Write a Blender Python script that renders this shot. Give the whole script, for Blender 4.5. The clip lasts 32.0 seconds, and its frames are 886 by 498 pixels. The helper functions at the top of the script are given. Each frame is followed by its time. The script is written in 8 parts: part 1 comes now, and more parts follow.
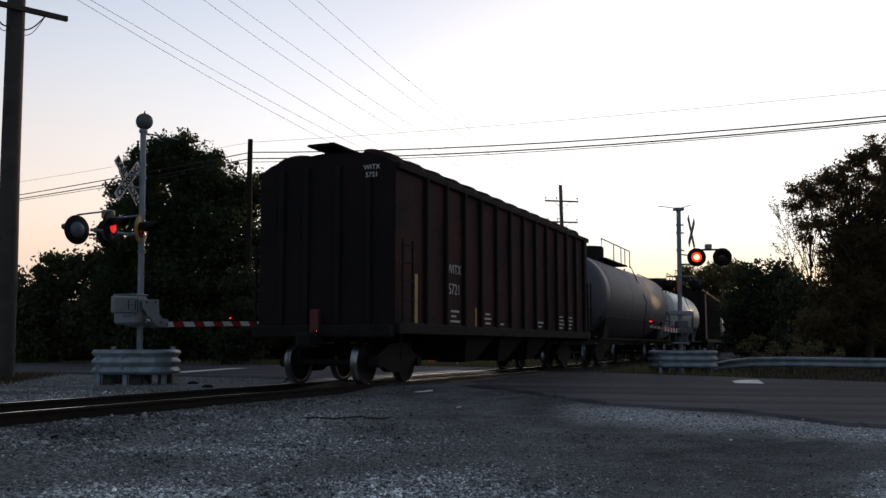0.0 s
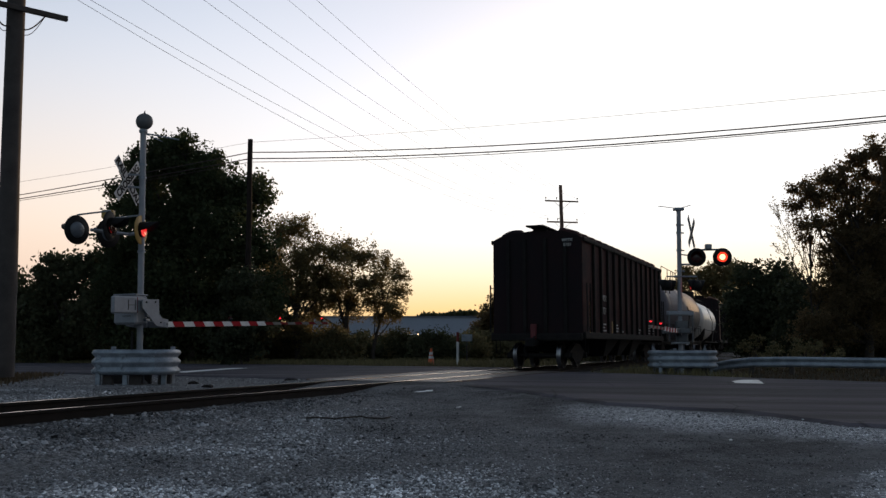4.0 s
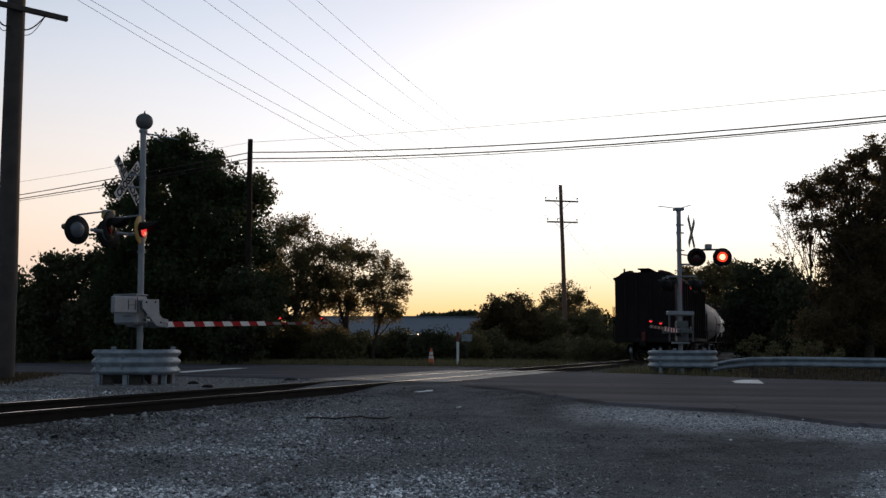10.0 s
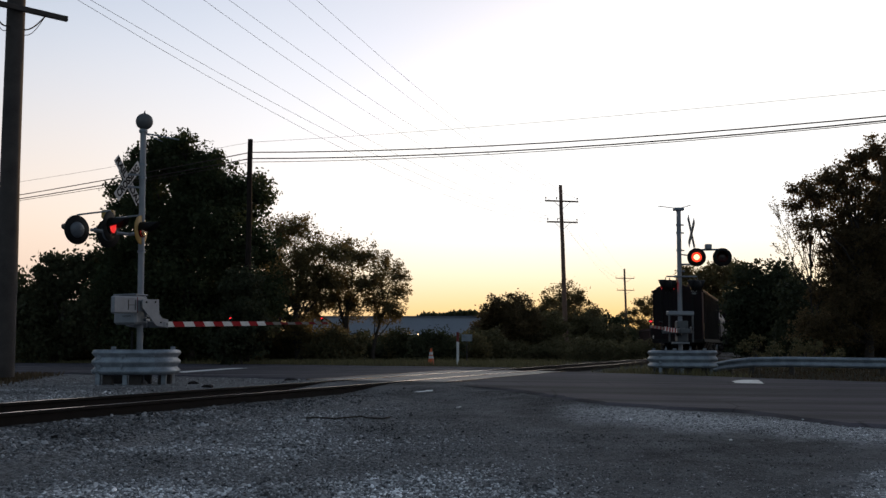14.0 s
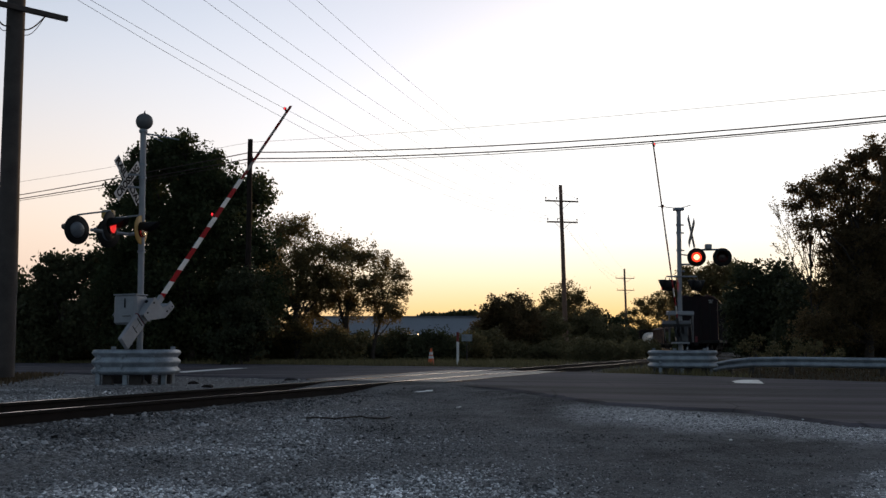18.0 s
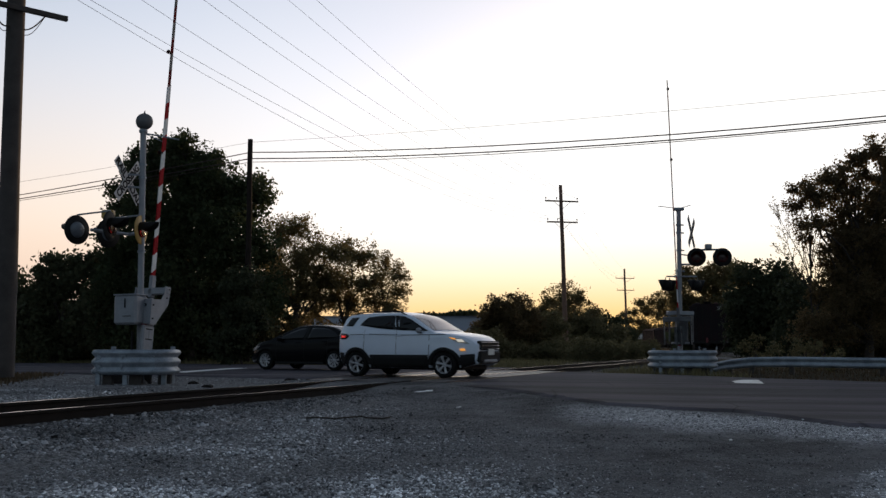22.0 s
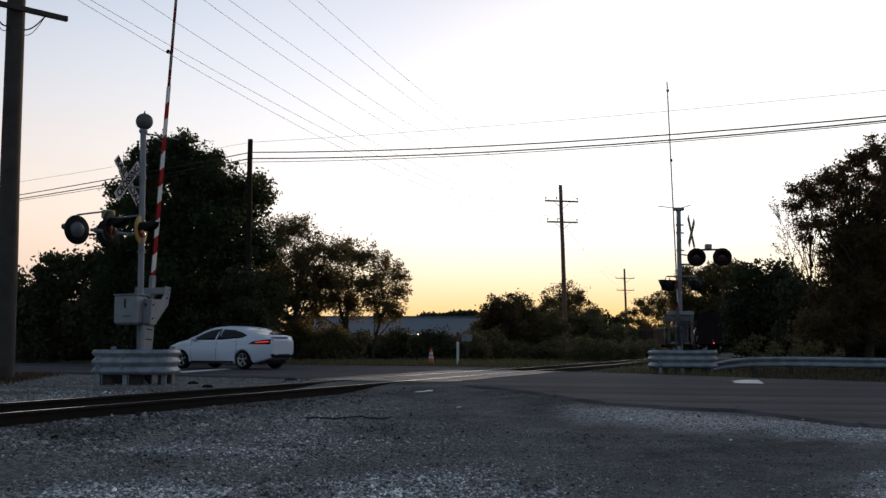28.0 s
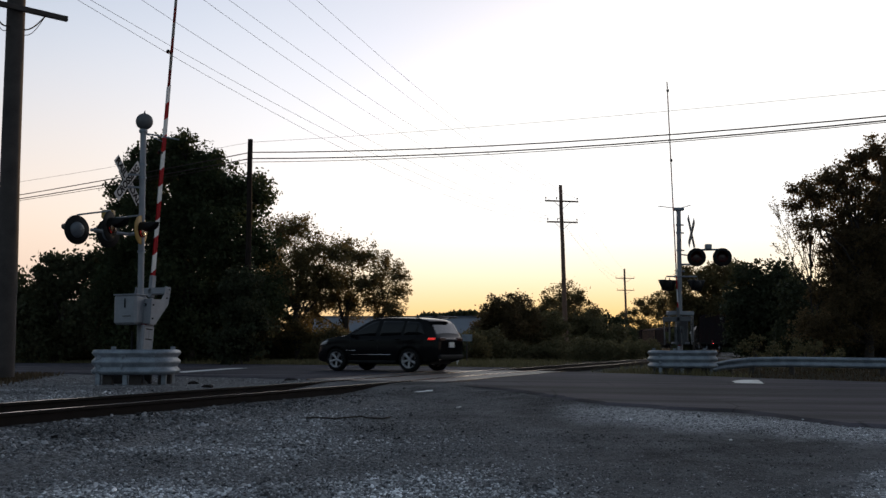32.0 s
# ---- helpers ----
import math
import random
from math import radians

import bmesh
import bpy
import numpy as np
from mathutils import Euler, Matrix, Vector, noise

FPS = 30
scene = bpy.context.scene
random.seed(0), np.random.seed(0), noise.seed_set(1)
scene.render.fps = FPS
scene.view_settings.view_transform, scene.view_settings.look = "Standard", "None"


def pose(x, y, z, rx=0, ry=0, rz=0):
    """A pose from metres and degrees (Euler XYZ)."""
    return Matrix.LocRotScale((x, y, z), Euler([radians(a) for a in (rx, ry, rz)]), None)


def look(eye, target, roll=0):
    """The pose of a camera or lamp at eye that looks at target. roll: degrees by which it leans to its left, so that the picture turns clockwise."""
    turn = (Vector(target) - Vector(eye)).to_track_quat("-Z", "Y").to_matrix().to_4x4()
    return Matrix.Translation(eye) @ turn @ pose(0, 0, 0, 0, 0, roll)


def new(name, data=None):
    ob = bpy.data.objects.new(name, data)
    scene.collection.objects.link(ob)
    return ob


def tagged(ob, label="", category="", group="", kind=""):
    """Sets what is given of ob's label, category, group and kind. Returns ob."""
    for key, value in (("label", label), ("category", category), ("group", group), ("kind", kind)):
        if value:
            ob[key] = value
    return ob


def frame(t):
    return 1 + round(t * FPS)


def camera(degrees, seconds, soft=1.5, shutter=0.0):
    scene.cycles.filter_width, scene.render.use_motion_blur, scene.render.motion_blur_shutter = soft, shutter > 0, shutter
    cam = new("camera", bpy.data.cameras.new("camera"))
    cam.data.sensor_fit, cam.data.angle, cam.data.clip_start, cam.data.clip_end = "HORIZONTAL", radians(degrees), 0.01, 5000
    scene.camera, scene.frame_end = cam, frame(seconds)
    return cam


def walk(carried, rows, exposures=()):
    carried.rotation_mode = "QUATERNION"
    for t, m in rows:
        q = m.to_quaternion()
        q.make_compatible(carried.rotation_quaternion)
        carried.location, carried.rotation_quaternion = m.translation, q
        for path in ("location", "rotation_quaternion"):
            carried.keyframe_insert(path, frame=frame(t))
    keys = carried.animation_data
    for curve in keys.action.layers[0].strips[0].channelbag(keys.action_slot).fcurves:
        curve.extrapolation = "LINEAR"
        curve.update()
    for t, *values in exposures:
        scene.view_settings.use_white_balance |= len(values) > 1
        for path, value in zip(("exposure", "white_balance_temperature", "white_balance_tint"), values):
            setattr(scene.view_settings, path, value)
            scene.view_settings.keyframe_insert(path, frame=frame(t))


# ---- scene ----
END = 32.0
EYE = (0.0, 0.0, 0.76)
PITCH = 5.916
cam = camera(50.83, END, 1.45, 0.12)
walk(cam, [(0.0, pose(*EYE, 90 + PITCH, 0, 0)), (END, pose(*EYE, 90 + PITCH, 0, 0))], [(0.0, 0.95), (END, 0.95)])

# ---- light: dusk, the sun low behind the trees ----
SUN_AZ, SUN_EL = 21.0, 2.5
world = bpy.data.worlds.new("world")
scene.world = world
world.use_nodes = True
wn, wl = world.node_tree.nodes, world.node_tree.links
sky = wn.new("ShaderNodeTexSky")
sky.sky_type = "NISHITA"
sky.sun_disc = False
sky.sun_elevation, sky.sun_rotation = radians(SUN_EL), radians(SUN_AZ)
sky.altitude, sky.air_density, sky.dust_density, sky.ozone_density = 200, 1.0, 1.6, 1.5
bg = wn["Background"]
bg.inputs["Strength"].default_value = 0.15
# the evening sky: thin pale cloud in the west, a yellow glow along the horizon, dusk overhead and in the east


def sky_node(kind, **values):
    nd = wn.new(kind)
    for key, value in values.items():
        nd.inputs[key].default_value = value
    return nd


def ramp_node(source, lo, hi, power=1.0):
    r = sky_node("ShaderNodeMapRange", **{"From Min": lo, "From Max": hi})
    r.interpolation_type = "SMOOTHSTEP"
    wl.new(source, r.inputs["Value"])
    return r.outputs[0]


def times_node(a, b):
    k = wn.new("ShaderNodeMath")
    k.operation = "MULTIPLY"
    for i, q in enumerate((a, b)):
        if isinstance(q, float):
            k.inputs[i].default_value = q
        else:
            wl.new(q, k.inputs[i])
    return k.outputs[0]


def mix_node(fac, a, b, blend="MIX"):
    k = wn.new("ShaderNodeMix")
    k.data_type, k.blend_type = "RGBA", blend
    for key, q in (("Factor", fac), ("A", a), ("B", b)):
        if isinstance(q, (float, tuple)):
            k.inputs[key].default_value = q
        else:
            wl.new(q, k.inputs[key])
    return k.outputs["Result"]


way = sky_node("ShaderNodeTexCoord").outputs["Generated"]
sep = wn.new("ShaderNodeSeparateXYZ")
wl.new(way, sep.inputs[0])
west = wn.new("ShaderNodeVectorMath")
west.operation = "DOT_PRODUCT"
west.inputs[1].default_value = (math.sin(radians(SUN_AZ)), math.cos(radians(SUN_AZ)), 0.0)
wl.new(way, west.inputs[0])
cloud = sky_node("ShaderNodeTexNoise", Scale=2.6, Detail=6.0)
wl.new(way, cloud.inputs["Vector"])
facing_west = ramp_node(west.outputs["Value"], 0.0, 0.95)
low = ramp_node(sep.outputs["Z"], 0.75, 0.2)
hsvn = sky_node("ShaderNodeHueSaturation", Saturation=0.72)
wl.new(sky.outputs["Color"], hsvn.inputs["Color"])
veil = mix_node(times_node(ramp_node(cloud.outputs["Fac"], 0.2, 0.75), 0.45), (1.35, 1.38, 1.8, 1), (1.75, 1.68, 1.85, 1))
veil = mix_node(times_node(facing_west, low), (0.072, 0.088, 0.15, 1), veil)
clear = mix_node(1.0, hsvn.outputs["Color"], veil, "ADD")
# the thin cloud evens out the brightest part of the west
clear = mix_node(1.0, clear, (4.2, 4.1, 4.0, 1), "DARKEN")
amber = mix_node(ramp_node(sep.outputs["Z"], 0.02, 0.09), (4.0, 2.42, 0.82, 1), (4.15, 2.98, 1.2, 1))
glow = mix_node(ramp_node(west.outputs["Value"], 0.72, 0.96), (3.0, 2.2, 1.75, 1), amber)
glow = mix_node(ramp_node(west.outputs["Value"], -0.1, 0.6), (0.24, 0.275, 0.41, 1), glow)
blush = mix_node(ramp_node(west.outputs["Value"], -0.1, 0.6), (0.155, 0.185, 0.3, 1), (3.6, 2.72, 2.12, 1))
aside = ramp_node(west.outputs["Value"], 0.97, 0.7)
final = mix_node(times_node(times_node(ramp_node(sep.outputs["Z"], 0.36, 0.0), aside), 0.93), clear, blush)
final = mix_node(ramp_node(sep.outputs["Z"], 0.145, 0.01), final, glow)
wl.new(final, bg.inputs["Color"])

sun_data = bpy.data.lights.new("sun", "SUN")
sun_data.energy, sun_data.angle, sun_data.color = 1.0, radians(0.6), (1.0, 0.62, 0.32)
sun = new("sun", sun_data)
sun_dir = Vector((math.sin(radians(SUN_AZ)) * math.cos(radians(SUN_EL)), math.cos(radians(SUN_AZ)) * math.cos(radians(SUN_EL)), math.sin(radians(SUN_EL))))
sun.matrix_world = look(sun_dir * 200, (0, 0, 0))


# ---- materials ----
def mat(name, c1, c2=None, rough=0.7, metal=0.0, scale=6.0, fine=60.0, bump=0.0, spec=0.5, mix=0.5, emit=None, power=0.0, trans=0.0, coat=0.0, obj=0.0):
    """A surface of two tones mixed at two scales, with fine relief."""
    m = bpy.data.materials.new(name)
    m.use_nodes = True
    nt = m.node_tree
    n, l = nt.nodes, nt.links
    b = n["Principled BSDF"]
    b.inputs["Roughness"].default_value, b.inputs["Metallic"].default_value = rough, metal
    b.inputs["Specular IOR Level"].default_value = spec
    b.inputs["Coat Weight"].default_value = coat
    b.inputs["Transmission Weight"].default_value = trans
    c2 = c2 or tuple(min(1, c * 0.75) for c in c1)
    tc = n.new("ShaderNodeTexCoord")
    big, small = n.new("ShaderNodeTexNoise"), n.new("ShaderNodeTexNoise")
    big.inputs["Scale"].default_value, big.inputs["Detail"].default_value = scale, 4
    small.inputs["Scale"].default_value, small.inputs["Detail"].default_value = fine, 3
    add = n.new("ShaderNodeMath")
    add.operation = "MULTIPLY_ADD"
    add.inputs[1].default_value = 0.45
    ramp = n.new("ShaderNodeMapRange")
    ramp.inputs["From Min"].default_value, ramp.inputs["From Max"].default_value = 0.72 - 0.5 * mix, 0.72 + 0.5 * mix
    cm = n.new("ShaderNodeMix")
    cm.data_type = "RGBA"
    cm.inputs["A"].default_value, cm.inputs["B"].default_value = (*c1, 1), (*c2, 1)
    for t in (big, small):
        l.new(tc.outputs["Object"], t.inputs["Vector"])
    l.new(small.outputs["Fac"], add.inputs[0])
    l.new(big.outputs["Fac"], add.inputs[2])
    l.new(add.outputs[0], ramp.inputs["Value"])
    l.new(ramp.outputs[0], cm.inputs["Factor"])
    col = cm.outputs["Result"]
    if obj:
        oi, hsv, mr = n.new("ShaderNodeObjectInfo"), n.new("ShaderNodeHueSaturation"), n.new("ShaderNodeMapRange")
        mr.inputs["To Min"].default_value, mr.inputs["To Max"].default_value = 1 - obj, 1 + obj
        l.new(oi.outputs["Random"], mr.inputs["Value"])
        l.new(mr.outputs[0], hsv.inputs["Value"])
        l.new(col, hsv.inputs["Color"])
        col = hsv.outputs["Color"]
    l.new(col, b.inputs["Base Color"])
    if bump:
        bp = n.new("ShaderNodeBump")
        bp.inputs["Strength"].default_value, bp.inputs["Distance"].default_value = bump, 0.02
        l.new(add.outputs[0], bp.inputs["Height"])
        l.new(bp.outputs[0], b.inputs["Normal"])
    if emit:
        b.inputs["Emission Color"].default_value, b.inputs["Emission Strength"].default_value = (*emit, 1), power
    return m


def leaf_mat(name, c1, c2, glow=0.35):
    """Leaves, tinted leaf by leaf, that let some light through."""
    m = bpy.data.materials.new(name)
    m.use_nodes = True
    n, l = m.node_tree.nodes, m.node_tree.links
    b, out = n["Principled BSDF"], n["Material Output"]
    geo, cm, tr, mx = n.new("ShaderNodeNewGeometry"), n.new("ShaderNodeMix"), n.new("ShaderNodeBsdfTranslucent"), n.new("ShaderNodeMixShader")
    cm.data_type = "RGBA"
    cm.inputs["A"].default_value, cm.inputs["B"].default_value = (*c1, 1), (*c2, 1)
    l.new(geo.outputs["Random Per Island"], cm.inputs["Factor"])
    l.new(cm.outputs["Result"], b.inputs["Base Color"])
    l.new(cm.outputs["Result"], tr.inputs["Color"])
    b.inputs["Roughness"].default_value = 0.7
    b.inputs["Specular IOR Level"].default_value = 0.2
    mx.inputs[0].default_value = glow
    l.new(b.outputs[0], mx.inputs[1])
    l.new(tr.outputs[0], mx.inputs[2])
    l.new(mx.outputs[0], out.inputs["Surface"])
    return m


GALV = mat("galvanised", (0.31, 0.35, 0.40), (0.18, 0.205, 0.235), 0.5, 0.4, 4, 30, 0.2, mix=0.35)
ALU = mat("painted_silver", (0.31, 0.325, 0.355), (0.22, 0.232, 0.255), 0.55, 0.1, 4, 50, 0.1)
BLACK = mat("black_paint", (0.011, 0.011, 0.012), (0.02, 0.019, 0.019), 0.6, 0, 5, 40, 0.1, 0.15)
RUBBER = mat("rubber", (0.009, 0.009, 0.009), (0.016, 0.016, 0.016), 0.9, 0, 8, 60, 0.1, 0.1)
WHITE = mat("white_paint", (0.78, 0.78, 0.76), (0.6, 0.6, 0.58), 0.55, 0, 4, 40, 0.1)
RED = mat("red_sheeting", (0.4, 0.012, 0.018), (0.3, 0.012, 0.015), 0.75, 0, 4, 40, 0.05, 0.15)
DULL_RED = mat("faded_red_sheeting", (0.2, 0.018, 0.02), (0.13, 0.014, 0.015), 0.8, 0, 4, 40, 0.05, 0.15)
YELLOW = mat("yellow_paint", (0.5, 0.3, 0.07), (0.32, 0.2, 0.06), 0.55, 0, 4, 40, 0.05)
ORANGE = mat("orange_plastic", (0.62, 0.11, 0.025), (0.42, 0.08, 0.02), 0.6, 0, 5, 40, 0.05)
LENS_DARK = mat("dark_red_lens", (0.05, 0.006, 0.006), (0.03, 0.004, 0.004), 0.2, 0, 5, 60)
LENS_LIT = mat("lit_red_lens", (0.6, 0.02, 0.01), None, 0.3, 0, emit=(1.0, 0.05, 0.02), power=0.8)
LENS_CORE = mat("lit_lens_core", (0.9, 0.4, 0.2), None, 0.3, 0, emit=(1.0, 0.72, 0.32), power=1.15)
LENS_RED = mat("small_red_lamp", (0.6, 0.02, 0.02), None, 0.3, 0, emit=(1.0, 0.03, 0.04), power=0.8)
LENS_SIDE = mat("side_lit_lens", (0.5, 0.02, 0.02), None, 0.3, 0, emit=(1.0, 0.03, 0.03), power=0.4)
GREYDISC = mat("grey_lens", (0.15, 0.165, 0.19), (0.1, 0.11, 0.125), 0.4, 0, 6, 60)
POLE_BROWN = mat("brown_pole", (0.22, 0.13, 0.095), (0.14, 0.085, 0.062), 0.9, 0, 2.5, 30, 0.6)
CREOSOTE = mat("creosoted_pole", (0.03, 0.02, 0.016), (0.017, 0.012, 0.01), 0.9, 0, 2.5, 30, 0.6, 0.2)
DULL_WHITE = mat("dirty_sheeting", (0.2, 0.19, 0.17), (0.14, 0.13, 0.12), 0.7, 0, 4, 40, 0.05)
DARK_STEEL = mat("dull_steel", (0.14, 0.145, 0.15), (0.09, 0.09, 0.095), 0.6, 0.1, 4, 50, 0.1)
WOODPOLE = mat("weathered_pole", (0.078, 0.066, 0.06), (0.042, 0.035, 0.032), 0.9, 0, 2.5, 30, 0.6)
STEEL = mat("worn_steel", (0.85, 0.76, 0.7), (0.6, 0.5, 0.44), 0.18, 1.0, 3, 40, 0.05)
RUST = mat("rusty_rail", (0.018, 0.0135, 0.0115), (0.011, 0.0085, 0.0075), 0.85, 0.0, 5, 60, 0.3, 0.2)
TIE = mat("tarred_tie", (0.05, 0.042, 0.036), (0.028, 0.024, 0.02), 0.9, 0, 5, 60, 0.5, obj=0.3)
SIGN_WHITE = mat("sign_white", (0.6, 0.6, 0.6), (0.46, 0.46, 0.46), 0.6, 0, 4, 40, 0.05)
WIRE = mat("wire", (0.075, 0.05, 0.043), None, 0.7)
BARK = mat("bark", (0.07, 0.055, 0.045), (0.04, 0.032, 0.027), 0.95, 0, 5, 40, 0.8)
LEAF1 = leaf_mat("leaf_green", (0.045, 0.062, 0.03), (0.078, 0.09, 0.04), 0.45)
LEAF2 = leaf_mat("leaf_dusty", (0.14, 0.125, 0.06), (0.23, 0.175, 0.08), 0.6)
LEAF4 = leaf_mat("leaf_brown", (0.115, 0.092, 0.05), (0.185, 0.13, 0.066), 0.62)
DEADGRASS = leaf_mat("dead_grass", (0.066, 0.047, 0.027), (0.11, 0.078, 0.045), 0.3)
LEAF3 = leaf_mat("leaf_dark", (0.06, 0.07, 0.037), (0.1, 0.1, 0.052), 0.4)
GRASS = leaf_mat("dry_grass", (0.12, 0.11, 0.055), (0.2, 0.17, 0.085), 0.3)
LEAF5 = leaf_mat("leaf_roadside", (0.125, 0.12, 0.06), (0.2, 0.165, 0.085), 0.4)
LEAF6 = leaf_mat("leaf_deep", (0.038, 0.048, 0.026), (0.066, 0.072, 0.038), 0.35)


# ---- mesh helpers ----
class Geo:
    """Gathers vertices and faces for one mesh."""

    def __init__(self):
        self.v, self.f, self.smooth = [], [], []

    def add(self, verts, faces, smooth=False):
        o = len(self.v)
        self.v += [tuple(p) for p in verts]
        self.f += [tuple(i + o for i in f) for f in faces]
        self.smooth += [smooth] * len(faces)
        return self

    def box(self, c, s, m=None, ch=0.0):
        """A box with chamfered edges round c, of sizes s, turned by m."""
        hx, hy, hz = (a / 2 for a in s)
        ch = min(ch, 0.45 * min(s))
        if ch <= 0:
            pts = [Vector((x * hx, y * hy, z * hz)) for x in (-1, 1) for y in (-1, 1) for z in (-1, 1)]
            faces = [(0, 1, 3, 2), (4, 6, 7, 5), (0, 4, 5, 1), (2, 3, 7, 6), (0, 2, 6, 4), (1, 5, 7, 3)]
        else:
            pts, idx = [], {}
            for x in (-1, 1):
                for y in (-1, 1):
                    for z in (-1, 1):
                        for k in range(3):
                            q = [x * (hx - ch), y * (hy - ch), z * (hz - ch)]
                            q[k] = (x * hx, y * hy, z * hz)[k]
                            idx[x, y, z, k] = len(pts)
                            pts.append(Vector(q))
            faces = []
            sq = [(-1, -1), (1, -1), (1, 1), (-1, 1)]
            for s_ in (-1, 1):
                faces.append(tuple(idx[s_, a, b, 0] for a, b in sq[::s_]))
                faces.append(tuple(idx[a, s_, b, 1] for a, b in sq[::-s_]))
                faces.append(tuple(idx[a, b, s_, 2] for a, b in sq[::s_]))
            for a in (-1, 1):
                for b in (-1, 1):
                    w = a * b
                    faces.append((idx[-1, a, b, 1], idx[-1, a, b, 2], idx[1, a, b, 2], idx[1, a, b, 1])[::w])
                    faces.append((idx[a, -1, b, 2], idx[a, -1, b, 0], idx[a, 1, b, 0], idx[a, 1, b, 2])[::w])
                    faces.append((idx[a, b, -1, 0], idx[a, b, -1, 1], idx[a, b, 1, 1], idx[a, b, 1, 0])[::w])
                    for c_ in (-1, 1):
                        faces.append((idx[a, b, c_, 0], idx[a, b, c_, 1], idx[a, b, c_, 2])[:: w * c_])
        base = Matrix.Translation(c) @ (m.to_4x4() if m else Matrix())
        return self.add([base @ p for p in pts], faces)

    def rod(self, a, b, r0, r1=None, n=10, caps=True, smooth=True):
        """A round bar from a to b."""
        a, b = Vector(a), Vector(b)
        r1 = r0 if r1 is None else r1
        z = (b - a).normalized()
        x = z.orthogonal().normalized()
        y = z.cross(x)
        pts = []
        for p, r in ((a, r0), (b, r1)):
            pts += [p + (x * math.cos(2 * math.pi * i / n) + y * math.sin(2 * math.pi * i / n)) * r for i in range(n)]
        self.add(pts, [(i, (i + 1) % n, n + (i + 1) % n, n + i) for i in range(n)], smooth)
        if caps:
            self.add(pts[:n], [tuple(range(n))[::-1]])
            self.add(pts[n:], [tuple(range(n))])
        return self

    def path(self, pts, r, n=6):
        return self.tube(pts, r, n)

    def tube(self, pts, radii, n=8):
        """One continuous round bar through the points."""
        rings = []
        for i, p in enumerate(pts):
            d = (Vector(pts[min(i + 1, len(pts) - 1)]) - Vector(pts[max(i - 1, 0)])).normalized()
            x = d.orthogonal().normalized() if abs(d.z) > 0.9 else d.cross(Vector((0, 0, 1))).normalized()
            y = d.cross(x)
            r = radii[i] if isinstance(radii, (list, tuple)) else radii
            rings.append([Vector(p) + (x * math.cos(2 * math.pi * k / n) + y * math.sin(2 * math.pi * k / n)) * r for k in range(n)])
        self.strip(rings)
        o = len(self.v)
        self.add([], [tuple(range(o - n, o))])
        self.f[-1] = tuple(range(o - n, o))
        return self

    def lathe(self, prof, m=None, n=24, smooth=True):
        """Turns a profile of (radius, height) round the z axis of m."""
        m = m or Matrix()
        pts = [m @ Vector((r * math.cos(2 * math.pi * i / n), r * math.sin(2 * math.pi * i / n), z)) for r, z in prof for i in range(n)]
        fs = []
        for k in range(len(prof) - 1):
            for i in range(n):
                j = (i + 1) % n
                fs.append((k * n + i, k * n + j, k * n + n + j, k * n + n + i))
        return self.add(pts, fs, smooth)

    def prism(self, prof, a, b, m=None, smooth=False):
        """A profile of (y, z) drawn out along x from a to b."""
        m = m or Matrix()
        k = len(prof)
        pts = [m @ Vector((a, y, z)) for y, z in prof] + [m @ Vector((b, y, z)) for y, z in prof]
        self.add(pts, [(i, (i + 1) % k, k + (i + 1) % k, k + i) for i in range(k)], smooth)
        return self.add(pts, [tuple(range(k))[::-1], tuple(range(k, 2 * k))])

    def strip(self, rings, smooth=True, closed=True):
        """Skins a row of equal rings of points."""
        k = len(rings[0])
        pts = [p for r in rings for p in r]
        fs = []
        for i in range(len(rings) - 1):
            for j in range(k if closed else k - 1):
                q = (j + 1) % k
                fs.append((i * k + j, i * k + q, i * k + k + q, i * k + k + j))
        return self.add(pts, fs, smooth)

    def mesh(self, name, material):
        me = bpy.data.meshes.new(name)
        me.from_pydata(self.v, [], self.f)
        me.polygons.foreach_set("use_smooth", self.smooth)
        me.materials.append(material)
        me.validate()
        me.update()
        return me


def part(name, geo, material, parent=None, label="", at=None):
    """One mesh object under a thing or a part."""
    ob = new(name, geo if isinstance(geo, bpy.types.Mesh) else geo.mesh(name, material))
    if parent is not None:
        ob.parent = parent
    if at is not None:
        ob.matrix_basis = at
    return tagged(ob, label)


def thing(name, label, category, group="", at=None):
    """An Empty at a thing's base."""
    ob = new(name)
    ob.empty_display_size = 0.2
    if at is not None:
        ob.matrix_basis = at
    return tagged(ob, label, category, group)


# ---- plan: the track runs along TD, the road along RD ----
TRACK_ANGLE = 23.35
TD = Vector((math.sin(radians(TRACK_ANGLE)), math.cos(radians(TRACK_ANGLE)), 0))
TN = Vector((-TD.y, TD.x, 0))
TP = 9.47
ROAD_ANGLE = 29.7
RD = Vector((math.cos(radians(ROAD_ANGLE)), -math.sin(radians(ROAD_ANGLE)), 0))
RN = Vector((-RD.y, RD.x, 0))


def road_uv(x, y):
    return x * RD.x + y * RD.y, x * RN.x + y * RN.y


def on_road(u, v, z=0.0):
    q = RD * u + RN * v
    return Vector((q.x, q.y, z))


def track_x(y):
    """The track's centre line: straight over the road, then a long bend."""
    x = TN.x * TP + TD.x * (y - TN.y * TP) / TD.y
    w = max(0.0, y - 34)
    return x - 0.0009 * w * w - 6e-7 * w ** 3


TRACK_Y = np.arange(-60, 420, 1.0)
TRACK_PTS = np.array([(track_x(y), y) for y in TRACK_Y])
TRACK_S = np.concatenate(([0], np.cumsum(np.hypot(*np.diff(TRACK_PTS, axis=0).T))))
